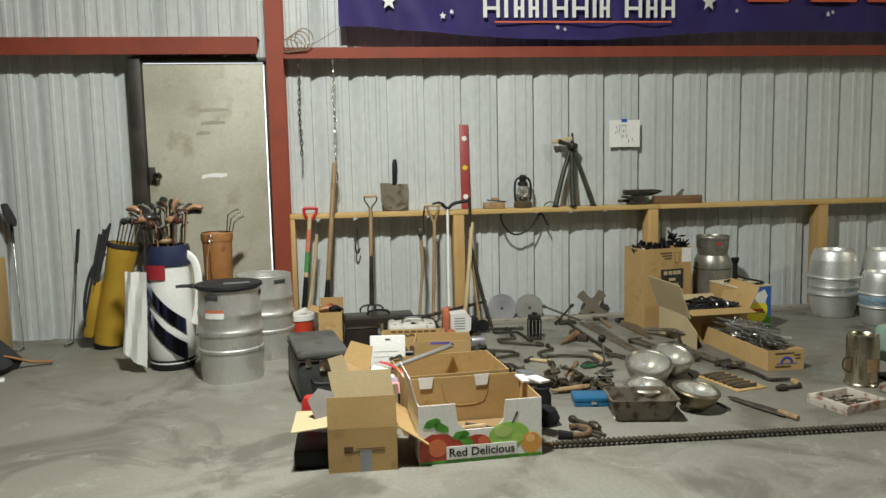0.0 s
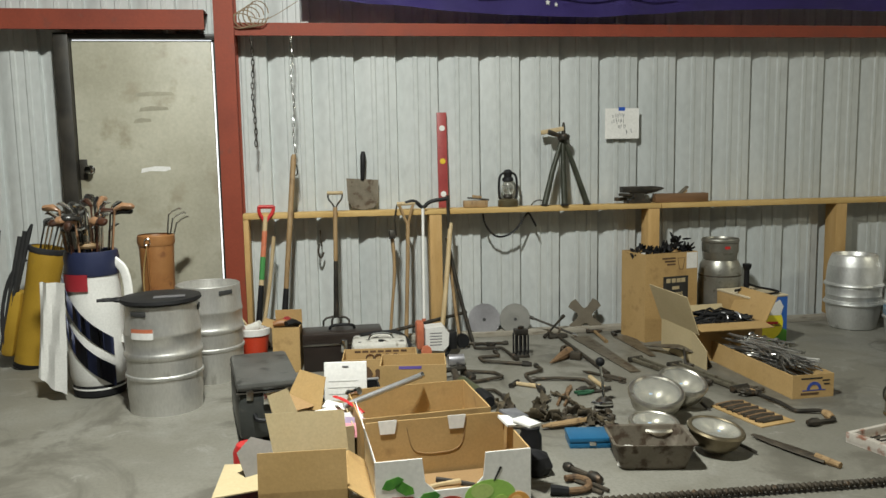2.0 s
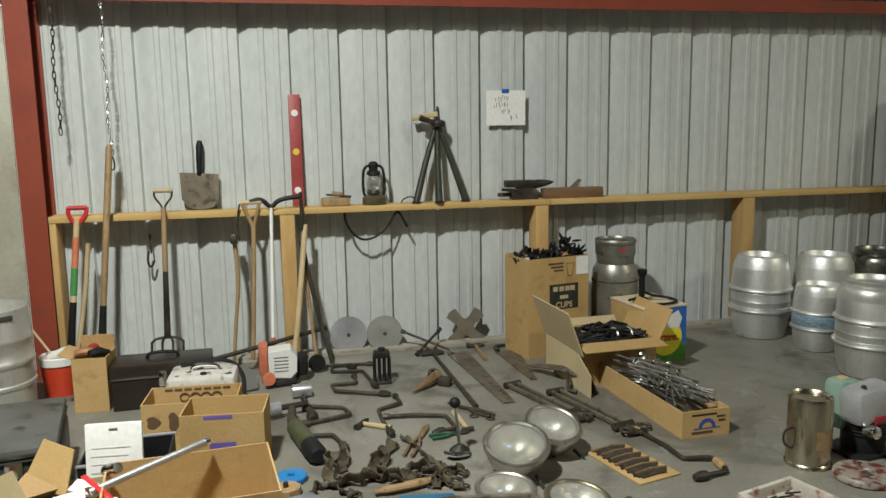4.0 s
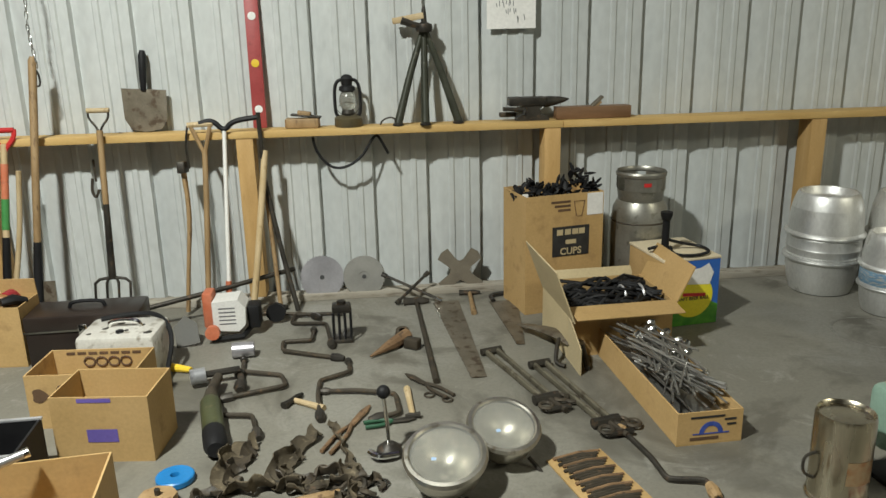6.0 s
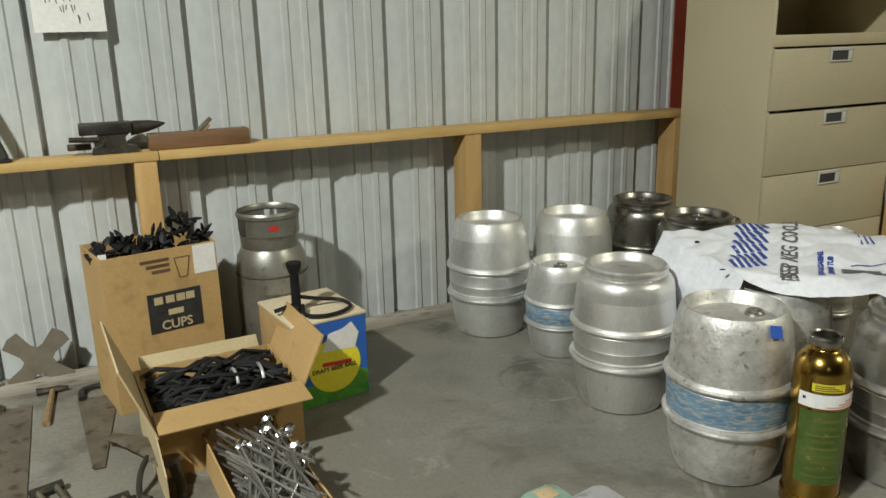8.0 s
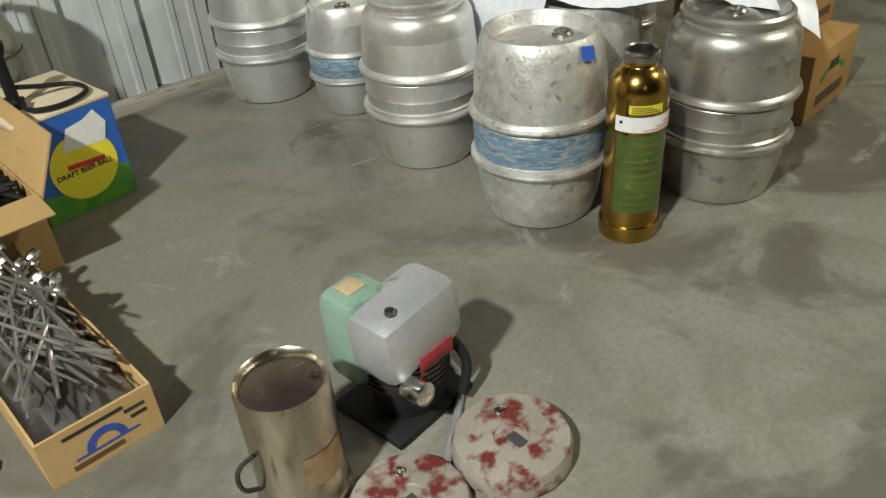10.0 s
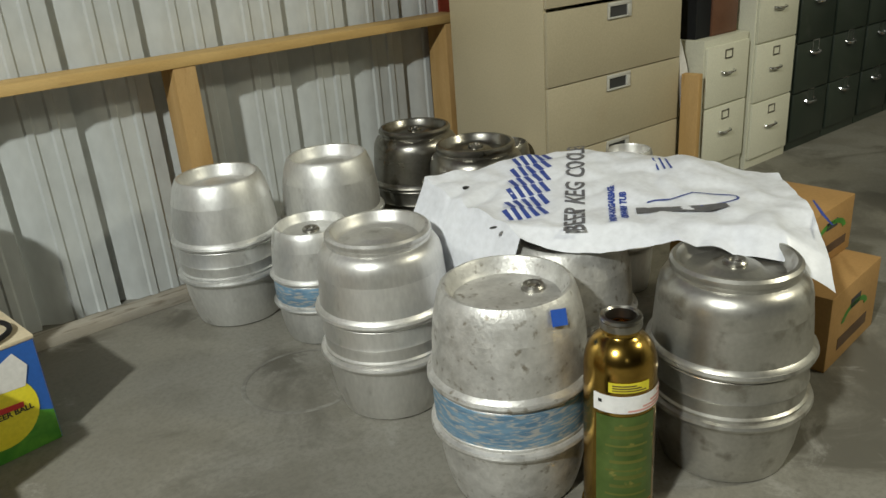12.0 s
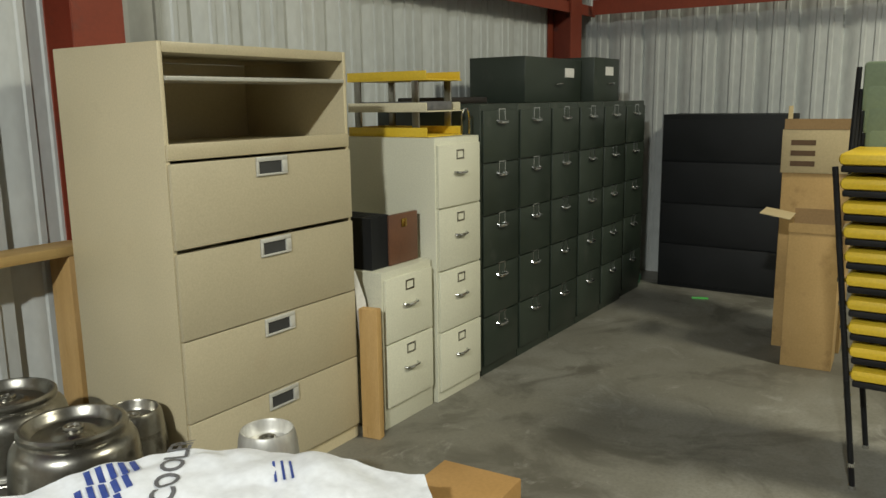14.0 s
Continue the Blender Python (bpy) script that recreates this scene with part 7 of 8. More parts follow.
def bar_clamp(p, q, label):
    a, b = Vector((*p, 0.02)), Vector((*q, 0.02))
    d = (b - a).normalized()
    s = Vector((-d.y, d.x, 0))
    t = thing("bar_clamp", (0, 0, 0), label, "clamp", "old hand tools")
    for k in (-1, 1):
        part("bar", tube([a + s * 0.028 * k, b + s * 0.02 * k], 0.0105, 8, flat=1.3), CLAMPSTEEL, t)
    part("jaw", tube([a - s * 0.05, a + s * 0.05], 0.018, 8), IRON, t)
    part("slide", tube([b - s * 0.06, b + s * 0.05], 0.022, 8), IRON, t)
    part("screw", tube([b, b + d * 0.12 + s * 0.015], 0.011, 8), RUST, t)
    part("wing", tube([b + d * 0.09 - s * 0.05, b + d * 0.1 + s * 0.05], 0.012, 8), IRON, t)
    for k, (u, v) in enumerate(((0.02, 0.05), (0.07, -0.045), (0.05, 0.085))):
        c = b + d * u + s * v
        part("shackle", tube([c + 0.026 * (math.cos(g) * d + math.sin(g) * s) + Vector((0, 0, 0.008 * (k % 2))) for g in np.linspace(0, 6.28, 11)[:-1]], 0.008, 6, True), RUST, t)
    return t


bar_clamp((1.72, 5.74), (1.87, 5.24), "rusty steel bar clamp on the concrete")
bar_clamp((1.91, 5.57), (2.05, 5.02), "rusty steel bar clamp with a wing screw")
bd = thing("drill_bit_board", (1.765, 4.8, 0, 0, 0, 14), "cardboard sheet laid with rusty drill bits", "board")
part("sheet", box((0, -0.36, 0), (0.215, 0.0, 0.008), 0.002), CARD, bd)
for i in range(24):
    y = -0.015 - 0.0135 * i
    part("drill_bit", tube([(0.02 + 0.01 * (i % 3), y, 0.014), (0.12, y + 0.004, 0.015), (0.2 - 0.012 * (i % 4), y - 0.004, 0.014)], [0.006, 0.0075, 0.004], 6), RUST if i % 4 else ORANGERUST, bd)


def ribbon(pts, w, seed, thick=0.005):
    """A limp flat belt along points: it rolls onto its edge and back, with creased borders."""
    bm, prev = bmesh.new(), None
    pts = soften(pts, 3)
    for i, p in enumerate(pts):
        d = (pts[min(i + 1, len(pts) - 1)] - pts[max(i - 1, 0)]).normalized()
        side = d.cross(Vector((0, 0, 1))).normalized()
        up = side.cross(d)
        a = 0.55 + 0.75 * math.sin(0.33 * i + seed) + 0.25 * math.sin(1.1 * i + 2 * seed)
        k = w * (1 + 0.22 * noise.noise((0.5 * i, seed, 0)))
        s1, u1 = math.cos(a) * side + math.sin(a) * up, math.cos(a) * up - math.sin(a) * side
        c = p + Vector((0.006 * math.sin(0.9 * i + seed), 0.006 * math.cos(0.8 * i), 0))
        c.z = max(p.z * 0.4, abs(math.sin(a)) * k + 0.004)
        row = []
        for j in range(7):
            v = j / 3 - 1
            row.append(c + s1 * (k * v) + u1 * (0.008 * v * v + 0.006 * noise.noise((0.7 * i, 2.3 * v, seed))))
        cur = [bm.verts.new(q) for q in row] + [bm.verts.new(q + u1 * thick) for q in row[::-1]]
        if prev:
            for j in range(14):
                bm.faces.new((prev[j], prev[(j + 1) % 14], cur[(j + 1) % 14], cur[j]))
        else:
            bm.faces.new(cur)
        prev = cur
    bm.faces.new(prev[::-1])
    return bm


def strap(pts, label, w=0.022, mat=None):
    """A limp flat belt thrown on the floor, with an iron buckle at its end."""
    t = thing("webbing_strap", (pts[0][0], pts[0][1], 0), label, "strap", "old straps")
    loc = [(x - pts[0][0], y - pts[0][1], 0.02) for x, y in pts]
    part("webbing", ribbon(loc, w, 3 * pts[0][0] + 5 * pts[0][1]), mat or CANVAS, t)
    part("buckle", tube([(loc[-1][0] + 0.022 * math.cos(a), loc[-1][1] + 0.018 * math.sin(a), 0.012) for a in np.linspace(0, 6.28, 10)[:-1]], 0.004, 5, True), IRON, t, "iron buckle")
    return t


DARKLEATHER = material("dark_harness_leather", (0.03, 0.023, 0.015), (0.065, 0.05, 0.032), 0.6, 0, 18, 120, 0.3, (0.11, 0.085, 0.055), 0.66, jitter=0.2)
strap([(0.73, 5.03), (0.66, 5.0), (0.625, 4.87), (0.667, 4.75), (0.76, 4.7), (0.83, 4.765)], "limp brown webbing harness strap", 0.036)
strap([(0.72, 4.98), (0.69, 4.9), (0.66, 4.83), (0.7, 4.78)], "wide cracked leather pad with curled edges", 0.03, DARKLEATHER)
strap([(0.95, 5.09), (0.87, 4.96), (0.805, 4.83), (0.85, 4.73), (0.93, 4.73)], "folded olive canvas strap", 0.03)
strap([(0.9, 4.93), (0.86, 4.86), (0.84, 4.8), (0.93, 4.77)], "tan leather strip beside the canvas strap", 0.02, CANVAS)
strap([(0.83, 4.8), (0.93, 4.77), (1.01, 4.795), (1.09, 4.8), (1.15, 4.72), (1.19, 4.73)], "knotted olive harness strap", 0.026, DARKLEATHER)
strap([(1.05, 4.83), (1.11, 4.72), (1.085, 4.6), (1.16, 4.6)], "brown harness strap with a buckle", 0.026)
strap([(1.01, 5.16), (1.04, 5.0), (1.075, 4.88), (1.11, 4.8)], "thin brown rein laid over the pile", 0.016, CANVAS)
strap([(0.87, 4.7), (0.96, 4.72), (1.05, 4.75), (1.12, 4.66), (1.04, 4.64)], "brown leather belt lying coiled", 0.024)
strap([(0.571, 4.69), (0.59, 4.745), (0.65, 4.725), (0.67, 4.66), (0.73, 4.635)], "dark leather loop on the concrete", 0.02, DARKLEATHER)
solo("wooden_hame", tube(soften([(0.8, 4.62, 0.02), (0.92, 4.63, 0.025), (1.05, 4.675, 0.02)]), [0.012, 0.02, 0.022, 0.018], 9, flat=0.7), OLDWOOD, (0, 0, 0), "dark wooden hame under the straps", "bar")
rnd = random.Random(3)
for i in range(9):
    x, y = 0.98 + 0.06 * (i % 4) + rnd.uniform(-0.02, 0.02), 4.66 + 0.07 * (i // 4) + rnd.uniform(-0.02, 0.02)
    solo("harness_fitting", tube(soften([(-0.03, 0, 0.012), (0, 0.02, 0.03), (0.035, 0, 0.014), (0.02, -0.025, 0.012)]), 0.009, 6), RUST, pose(x, y, 0.0, 0, 0, 50 * i), "rusty iron harness fitting among straps", "fitting", "harness fittings")
gg = thing("grease_gun", (0.49, 5.45, 0), "old green grease gun with a black cap", "grease gun")
part("barrel", tube([(0.03, -0.12, 0.045), (0.085, -0.36, 0.045)], 0.042, 16), material("dark_green_enamel", (0.05, 0.06, 0.025), (0.09, 0.1, 0.045), 0.35, 0.3, 9, 90, 0.1, (0.16, 0.13, 0.07), 0.62), gg)
part("cap", tube([(0.085, -0.36, 0.045), (0.11, -0.46, 0.045), (0.115, -0.49, 0.045)], [0.044, 0.044, 0.03], 16), BLACKPLASTIC, gg, "black end cap")
part("neck", tube([(0.03, -0.12, 0.045), (0.015, -0.02, 0.05), (0.02, 0.12, 0.05)], [0.036, 0.024, 0.02], 10), RUST, gg)
part("head", tube([(-0.08, 0.14, 0.05), (0.1, 0.19, 0.05)], 0.016, 8), IRON, gg)
part("tape_wrap", tube([(-0.1, 0.13, 0.05), (-0.04, 0.15, 0.05)], 0.034, 12), GREYENAMEL, gg, "silver tape wrap")
tn = thing("tin_can", (0.52, 5.88, 0.038, 0, 90, 5), "small bright tin lying on its side", "tin")
part("can", lathe([(0, 0), (0.036, 0), (0.037, 0.004), (0.036, 0.1), (0.034, 0.1), (0.034, 0.01), (0, 0.01)], 20), BRIGHT, tn)
tm = thing("string_trimmer", (0.42, 6.2, 0), "orange and white petrol trimmer engine with a shaft", "trimmer")
cov2 = part("cover", prism([(-0.02, 0.055), (0.1, 0.045), (0.135, 0.08), (0.14, 0.165), (0.105, 0.21), (-0.02, 0.2)], -0.04, 0.1, pose(0, 0, 0, 90)), WHITEVINYL, tm, "white plastic engine cover")
for i in range(5):
    part("vent_slot", box((0.01, -0.1014, 0.085 + 0.02 * i), (0.09, -0.1002, 0.091 + 0.02 * i)), GREYINK, cov2)
part("housing", box((-0.075, -0.06, 0.05), (-0.022, 0.05, 0.235), 0.015), ORANGE, tm, "orange plastic housing")
part("fuel_cap", lathe([(0, 0), (0.035, 0), (0.035, 0.03), (0, 0.032)], 18, pose(-0.02, -0.12, 0.06, 90)), ORANGE, tm)
part("muffler", box((0.14, -0.06, 0.04), (0.2, 0.04, 0.16), 0.01), BLACKPLASTIC, tm)
part("guard", prism([(-0.09, 0), (0.02, 0.02), (0.0, 0.12), (-0.06, 0.16), (-0.11, 0.1)], 0, 0.006, pose(-0.1, -0.16, 0.0, 55, 0, 0)), material("dark_guard", (0.04, 0.038, 0.03), (0.07, 0.065, 0.05), 0.6), tm, "grey debris guard")
part("shaft", tube([(-0.5, 0.08, 0.1), (0.0, 0.22, 0.17), (0.34, 0.4, 0.2)], 0.013, 10), IRON, tm, "dark drive shaft")
part("skid", tube([(-0.03, -0.13, 0.02), (0.12, -0.1, 0.02), (0.16, 0.0, 0.05)], 0.015, 8), BLACKPLASTIC, tm)
part("reel", lathe([(0, 0), (0.05, 0), (0.05, 0.03), (0, 0.03)], 20, pose(0.26, 0.12, 0.06, 90)), BLACKPLASTIC, tm)
bl = thing("blue_reel", (0.485, 4.85, 0), "flat blue plastic line reel on the floor", "reel")
part("disc", lathe([(0.014, 0.0), (0.06, 0), (0.065, 0.006), (0.065, 0.022), (0.06, 0.026), (0.016, 0.026), (0.014, 0.02), (0.014, 0)], 30), BLUEPLASTIC, bl)
wk = thing("wooden_pulley", (0.46, 4.72, 0), "brown octagonal wooden block with a bolt", "pulley")
part("block", prism([(0.062 * math.cos(a), 0.055 * math.sin(a)) for a in np.linspace(0.2, 6.48, 9)[:-1]], 0, 0.035), OLDWOOD, wk)
part("bolt", lathe([(0, 0.035), (0.01, 0.035), (0.01, 0.055), (0, 0.056)], 8), IRON, wk)

pn = thing("roasting_pan", (0.97, 4.06, 0, 0, 0, -9), "rusty brown roasting pan on the floor", "pan")
PANM = material("baked_pan_metal", (0.13, 0.11, 0.082), (0.22, 0.19, 0.15), 0.55, 0.4, 9, 90, 0.25, (0.07, 0.048, 0.032), 0.56)
bm = bmesh.new()


def ring(x0, x1, y0, y1, z, r=0.03, n=5):
    pts = []
    for cx, cy, a0 in ((x1 - r, y1 - r, 0), (x0 + r, y1 - r, 90), (x0 + r, y0 + r, 180), (x1 - r, y0 + r, 270)):
        pts += [(cx + r * math.cos(radians(a0 + 90 * i / n)), cy + r * math.sin(radians(a0 + 90 * i / n)), z) for i in range(n + 1)]
    return [bm.verts.new(p) for p in pts]


rings = [ring(0.03, 0.31, 0.03, 0.22, 0), ring(0.0, 0.34, 0.0, 0.25, 0.115), ring(-0.01, 0.35, -0.01, 0.26, 0.118), ring(-0.01, 0.35, -0.01, 0.26, 0.122), ring(0.004, 0.336, 0.004, 0.246, 0.119), ring(0.034, 0.306, 0.034, 0.216, 0.004)]
for a, b in zip(rings, rings[1:]):
    for i in range(len(a)):
        j = (i + 1) % len(a)
        bm.faces.new((a[i], a[j], b[j], b[i]))
bm.faces.new(rings[0][::-1])
bm.faces.new(rings[-1])
part("tub", bm, PANM, pn)
part("rag", lathe([(0, 0.0), (0.05, 0.0), (0.04, 0.05), (0.02, 0.08), (0, 0.085)], 16, pose(0.07, 0.08, 0.006), wob=0.3), TOWEL, pn, "grey rag in the pan")
bxx = thing("blue_metal_box", (0.86, 4.36, 0, 0, 0, -8), "flat blue metal tool case on the floor", "case")
part("base", box((0, 0, 0), (0.21, 0.15, 0.025), 0.004), BLUEMETAL, bxx)
part("lid", box((-0.002, -0.002, 0.027), (0.212, 0.152, 0.05), 0.006), BLUEMETAL, bxx)
part("latch", box((0.09, -0.006, 0.015), (0.12, -0.001, 0.035), 0.001), CHROME, bxx)
hk = thing("hay_hook", (0.7, 3.98, 0), "black and copper hook tool on the floor", "hook")
part("hook", tube(soften([(0.0, -0.1, 0.02), (0.09, -0.1, 0.02), (0.12, -0.02, 0.02), (0.08, 0.03, 0.02), (0.03, 0.02, 0.02)]), 0.014, 8), ORANGERUST, hk)
part("grip", tube([(-0.06, -0.08, 0.022), (0.01, -0.1, 0.02)], [0.024, 0.018], 8), BLACKPLASTIC, hk)
bent_bar([(0.78, 4.12), (0.86, 3.96)], 0.014, RUST, "short rusty bar on the concrete", name="iron_bar")
sp2 = lathe([(0, 0), (0.06, 0.005), (0.075, 0.04), (0.06, 0.08), (0.02, 0.1), (0, 0.1)], 20, wob=0.2)
solo("rubber_boot", sp2, BLACKPLASTIC, (0.63, 4.12, 0, 0, 0, 0), "crumpled black rubber pouch on the floor", "pouch")

au = thing("auger_bit", (0.58, 3.775, 0.021, 0, 90, -1.4), "very long rusty twisted auger bit on the floor", "auger")
bm = bmesh.new()
n, L = 260, 2.1
prev = None
for i in range(n + 1):
    x, a = L * i / n, 2 * math.pi * i / 6.2
    cur = [bm.verts.new((r * math.cos(a + b), r * math.sin(a + b), x)) for r, b in ((0.02, 0), (0.009, 1.2), (0.007, 1.57), (0.009, 1.9), (0.02, 3.14), (0.009, 4.34), (0.007, 4.71), (0.009, 5.08))]
    if prev:
        for j in range(8):
            bm.faces.new((prev[j], prev[(j + 1) % 8], cur[(j + 1) % 8], cur[j]))
    prev = cur
part("spiral", bm, RUST, au)
part("shank", tube([(0, 0, L), (0, 0, L + 0.25)], 0.011, 8), RUST, au)
part("tip", tube([(0, 0, -0.05), (0, 0, 0)], [0.004, 0.014], 8), ORANGERUST, au)
ty = thing("tap_and_die_set", (2.2, 3.96, 0, 0, 0, 16), "open stained metal tray of small taps and bits", "tool tray")
bm = bmesh.new()
for lo2, hi2 in (((0, 0, 0), (0.3, 0.26, 0.006)), ((0, 0, 0.006), (0.3, 0.02, 0.05)), ((0, 0.24, 0.006), (0.3, 0.26, 0.05)), ((0, 0.02, 0.006), (0.03, 0.24, 0.05)), ((0.28, 0.02, 0.006), (0.3, 0.24, 0.05))):
    add_box(bm, lo2, hi2, bev=0.002)
part("tray", bm, material("stained_white_tray", (0.42, 0.38, 0.33), (0.52, 0.48, 0.43), 0.6, 0.1, 9, 90, 0.15, (0.25, 0.11, 0.07), 0.58), ty)
rnd = random.Random(11)
for i in range(26):
    x, y, a = rnd.uniform(0.08, 0.23), rnd.uniform(0.05, 0.21), rnd.uniform(-0.4, 0.4)
    part("bit", tube([(x - 0.03 * math.cos(a), y - 0.03 * math.sin(a), 0.014 + 0.0008 * i), (x + 0.03 * math.cos(a), y + 0.03 * math.sin(a), 0.016 + 0.0008 * i)], 0.004, 6), IRON if i % 3 else DARKALU, ty)
dw = thing("draw_knife", (1.75, 4.35, 0), "curved old blade with a wooden handle", "knife")
part("blade", tube(soften([(0, 0, 0.012), (0.03, -0.1, 0.012), (0.09, -0.24, 0.012), (0.14, -0.36, 0.012)]), [0.014, 0.022, 0.026, 0.03, 0.03, 0.028], 8, flat=0.35), RUST, dw)
part("handle", tube([(0.12, -0.31, 0.016), (0.16, -0.42, 0.016)], [0.018, 0.014], 8), OLDWOOD, dw)

cn = thing("metal_canister", (2.64, 4.48, 0, 0, 0, 0), "shiny stained metal canister with a wire handle", "canister")
part("body", lathe([(0, 0), (0.094, 0), (0.097, 0.006), (0.094, 0.014), (0.09, 0.018), (0.09, 0.285), (0.086, 0.3), (0.082, 0.296), (0.078, 0.286), (0.02, 0.288), (0, 0.288)], 40), material("shiny_stained_tin", (0.4, 0.36, 0.27), (0.55, 0.5, 0.39), 0.26, 1, 5, 60, 0.06, (0.2, 0.13, 0.07), 0.66, stretch=(3, 3, 0.5)), cn)
part("faded_label", wrap(0.0905, 0.09, 0.17, 250, 310), material("faded_decal", (0.34, 0.14, 0.05), (0.42, 0.33, 0.2), 0.4, 0.5, 25, 60, 0.05), cn, "worn orange decal")
part("handle", tube(soften([(-0.09, -0.01, 0.17), (-0.13, -0.01, 0.16), (-0.13, -0.01, 0.1), (-0.09, -0.01, 0.08)]), 0.005, 6), IRON, cn)
mo = thing("small_engine", (2.95, 4.53, 0, 0, 0, 8), "small outboard engine with grey cowl and mint tank", "engine")
part("base", box((-0.13, -0.1, 0), (0.11, 0.11, 0.02), 0.006), BLACKPLASTIC, mo)
part("crankcase", lathe([(0, 0.02), (0.085, 0.02), (0.09, 0.05), (0.09, 0.13), (0.07, 0.16), (0, 0.16)], 24), BLACKPLASTIC, mo)
for i in range(5):
    part("cooling_fin", lathe([(0.05, 0.1 + 0.014 * i), (0.1, 0.1 + 0.014 * i), (0.1, 0.104 + 0.014 * i), (0.05, 0.104 + 0.014 * i)], 24), IRON, mo)
part("cowl", box((-0.105, -0.09, 0.15), (0.125, 0.055, 0.312), 0.034, pose(0, 0, 0, 0, -4, 0)), GREYENAMEL, mo, "grey cast cowl")
part("tank", box((-0.125, 0.01, 0.1), (0.0, 0.12, 0.322), 0.03), MINT, mo, "mint green fuel tank")
part("tank_patch", box((-0.09, 0.045, 0.3222), (-0.04, 0.09, 0.325), 0.001), PALEWOOD, mo)
part("name_plate", box((-0.04, -0.0925, 0.15), (0.06, -0.088, 0.19), 0.001), REDVINYL, mo, "faded red plate")
part("carburettor", lathe([(0, 0), (0.028, 0), (0.03, 0.02), (0.026, 0.05), (0.014, 0.055), (0, 0.055)], 18, pose(-0.07, -0.08, 0.13, 80)), CHROME, mo, "bright carburettor bowl")
part("exhaust_bracket", tube(soften([(0.08, -0.06, 0.16), (0.1, -0.1, 0.1), (0.06, -0.11, 0.03)]), 0.012, 8), BLACKPLASTIC, mo)
part("foot_bar", tube(soften([(-0.1, -0.2, 0.01), (0.02, -0.13, 0.01), (0.13, -0.05, 0.01), (0.14, 0.05, 0.01)]), 0.009, 8), GREYENAMEL, mo)
part("screw_cap", lathe([(0, 0), (0.012, 0), (0.01, 0.01), (0, 0.012)], 12, pose(-0.07, -0.05, 0.312)), DARKALU, mo)
for x, y, r, h, lab in ((3.0, 4.25, 0.125, 0.055, "round red-rusted flywheel cover on the floor"), (2.76, 4.29, 0.12, 0.03, "round worn metal lid on the floor")):
    fw = thing("flywheel_cover", (x, y, 0), lab, "cover", "round covers")
    part("disc", lathe([(0, 0.0), (r * 0.92, 0.0), (r, 0.008), (r, h * 0.7), (r * 0.95, h), (r * 0.7, h * 1.04), (r * 0.3, h), (r * 0.28, h * 0.9), (0, h * 0.9)], 40, wob=0.01), material("worn_red_cover", (0.3, 0.27, 0.23), (0.38, 0.34, 0.29), 0.5, 0.3, 10, 90, 0.15, (0.16, 0.03, 0.025), 0.54), fw)
    part("bolt", lathe([(0, 0), (0.012, 0), (0.01, 0.01), (0, 0.012)], 10, pose(r * 0.2, r * 0.5, h)), CHROME, fw)
    part("slot", box((-0.012, -0.025, h * 0.93), (0.012, 0.025, h * 0.95), 0, pose(0, -r * 0.15, 0.002)), VOID, fw)

# ---- white plastic bag over the kegs ----


def bag_height(x, y):
    """The film lies on the keg heads and sags a little between them."""
    z = 0.575 + 0.02 * math.exp(-((x - 4.55) ** 2 + (y - 5.3) ** 2) / 0.03) + 0.03 * math.exp(-((x - 4.7) ** 2 + (y - 5.05) ** 2) / 0.02)
    z += 0.05 * max(0, min(1, (y + x - 9.3) / 0.5)) * max(0, min(1, (4.75 - x) / 0.4))
    z += 0.014 * noise.noise((5 * x, 5 * y, 1.7)) + 0.007 * noise.noise((17 * x, 11 * y, 4.2)) + 0.022 * abs(noise.noise((6 * x + 3 * y, 9 * y - 4 * x, 7.7)))
    return z


bm = bmesh.new()
NU, NV = 90, 60
A, B, C, D = Vector((3.97, 5.06)), Vector((4.44, 4.44)), Vector((4.82, 4.82)), Vector((4.04, 5.56))
rowsg = []
for i in range(-18, NU + 1):
    u = max(0, i) / NU
    line = []
    for j in range(NV + 1):
        v = j / NV
        p = (A * (1 - u) + B * u) * (1 - v) + (D * (1 - u) + C * u) * v
        bulge = 0.3 * math.sin(math.pi * u) * v
        p = p + Vector((0.62, 0.55)) * bulge * 0.75 + Vector((-0.03, -0.03)) * math.sin(9 * u) * (1 - v) * 0.4
        z = bag_height(p.x, p.y) + 0.004 - 0.05 * max(0, 0.12 - v) / 0.12 * (0.4 + 0.6 * abs(math.sin(6 * u))) - 0.11 * max(0, u - 0.86) / 0.14 * max(0, 0.4 - v) / 0.4
        if i < 0:
            k = -i / 18
            p = p + Vector((-0.085, 0.02)) * min(1, 2.5 * k) * 0.6
            z -= 0.33 * k * (1 - 0.2 * v) + 0.01 * math.sin(7 * v + 3 * k)
        line.append(bm.verts.new((p.x + 0.004 * noise.noise((9 * u, 9 * v, k if i < 0 else 0)), p.y, z)))
    rowsg.append(line)
for a, b in zip(rowsg, rowsg[1:]):
    for j in range(NV):
        bm.faces.new((a[j], a[j + 1], b[j + 1], b[j]))
bag = solo("plastic_bag", bm, PLASTICWHITE, (0, 0, 0), "creased white printed plastic bag draped over kegs", "bag")


def on_bag(name, bm, mat, label=""):
    """Lays a flat shape, drawn in plan, onto the film."""
    ob = part(name, bm, mat, bag, label)
    for v in ob.data.vertices:
        v.co.z = bag_height(v.co.x, v.co.y) + 0.0065 + (v.co.z if v.co.z > 0 else 0)
    return ob


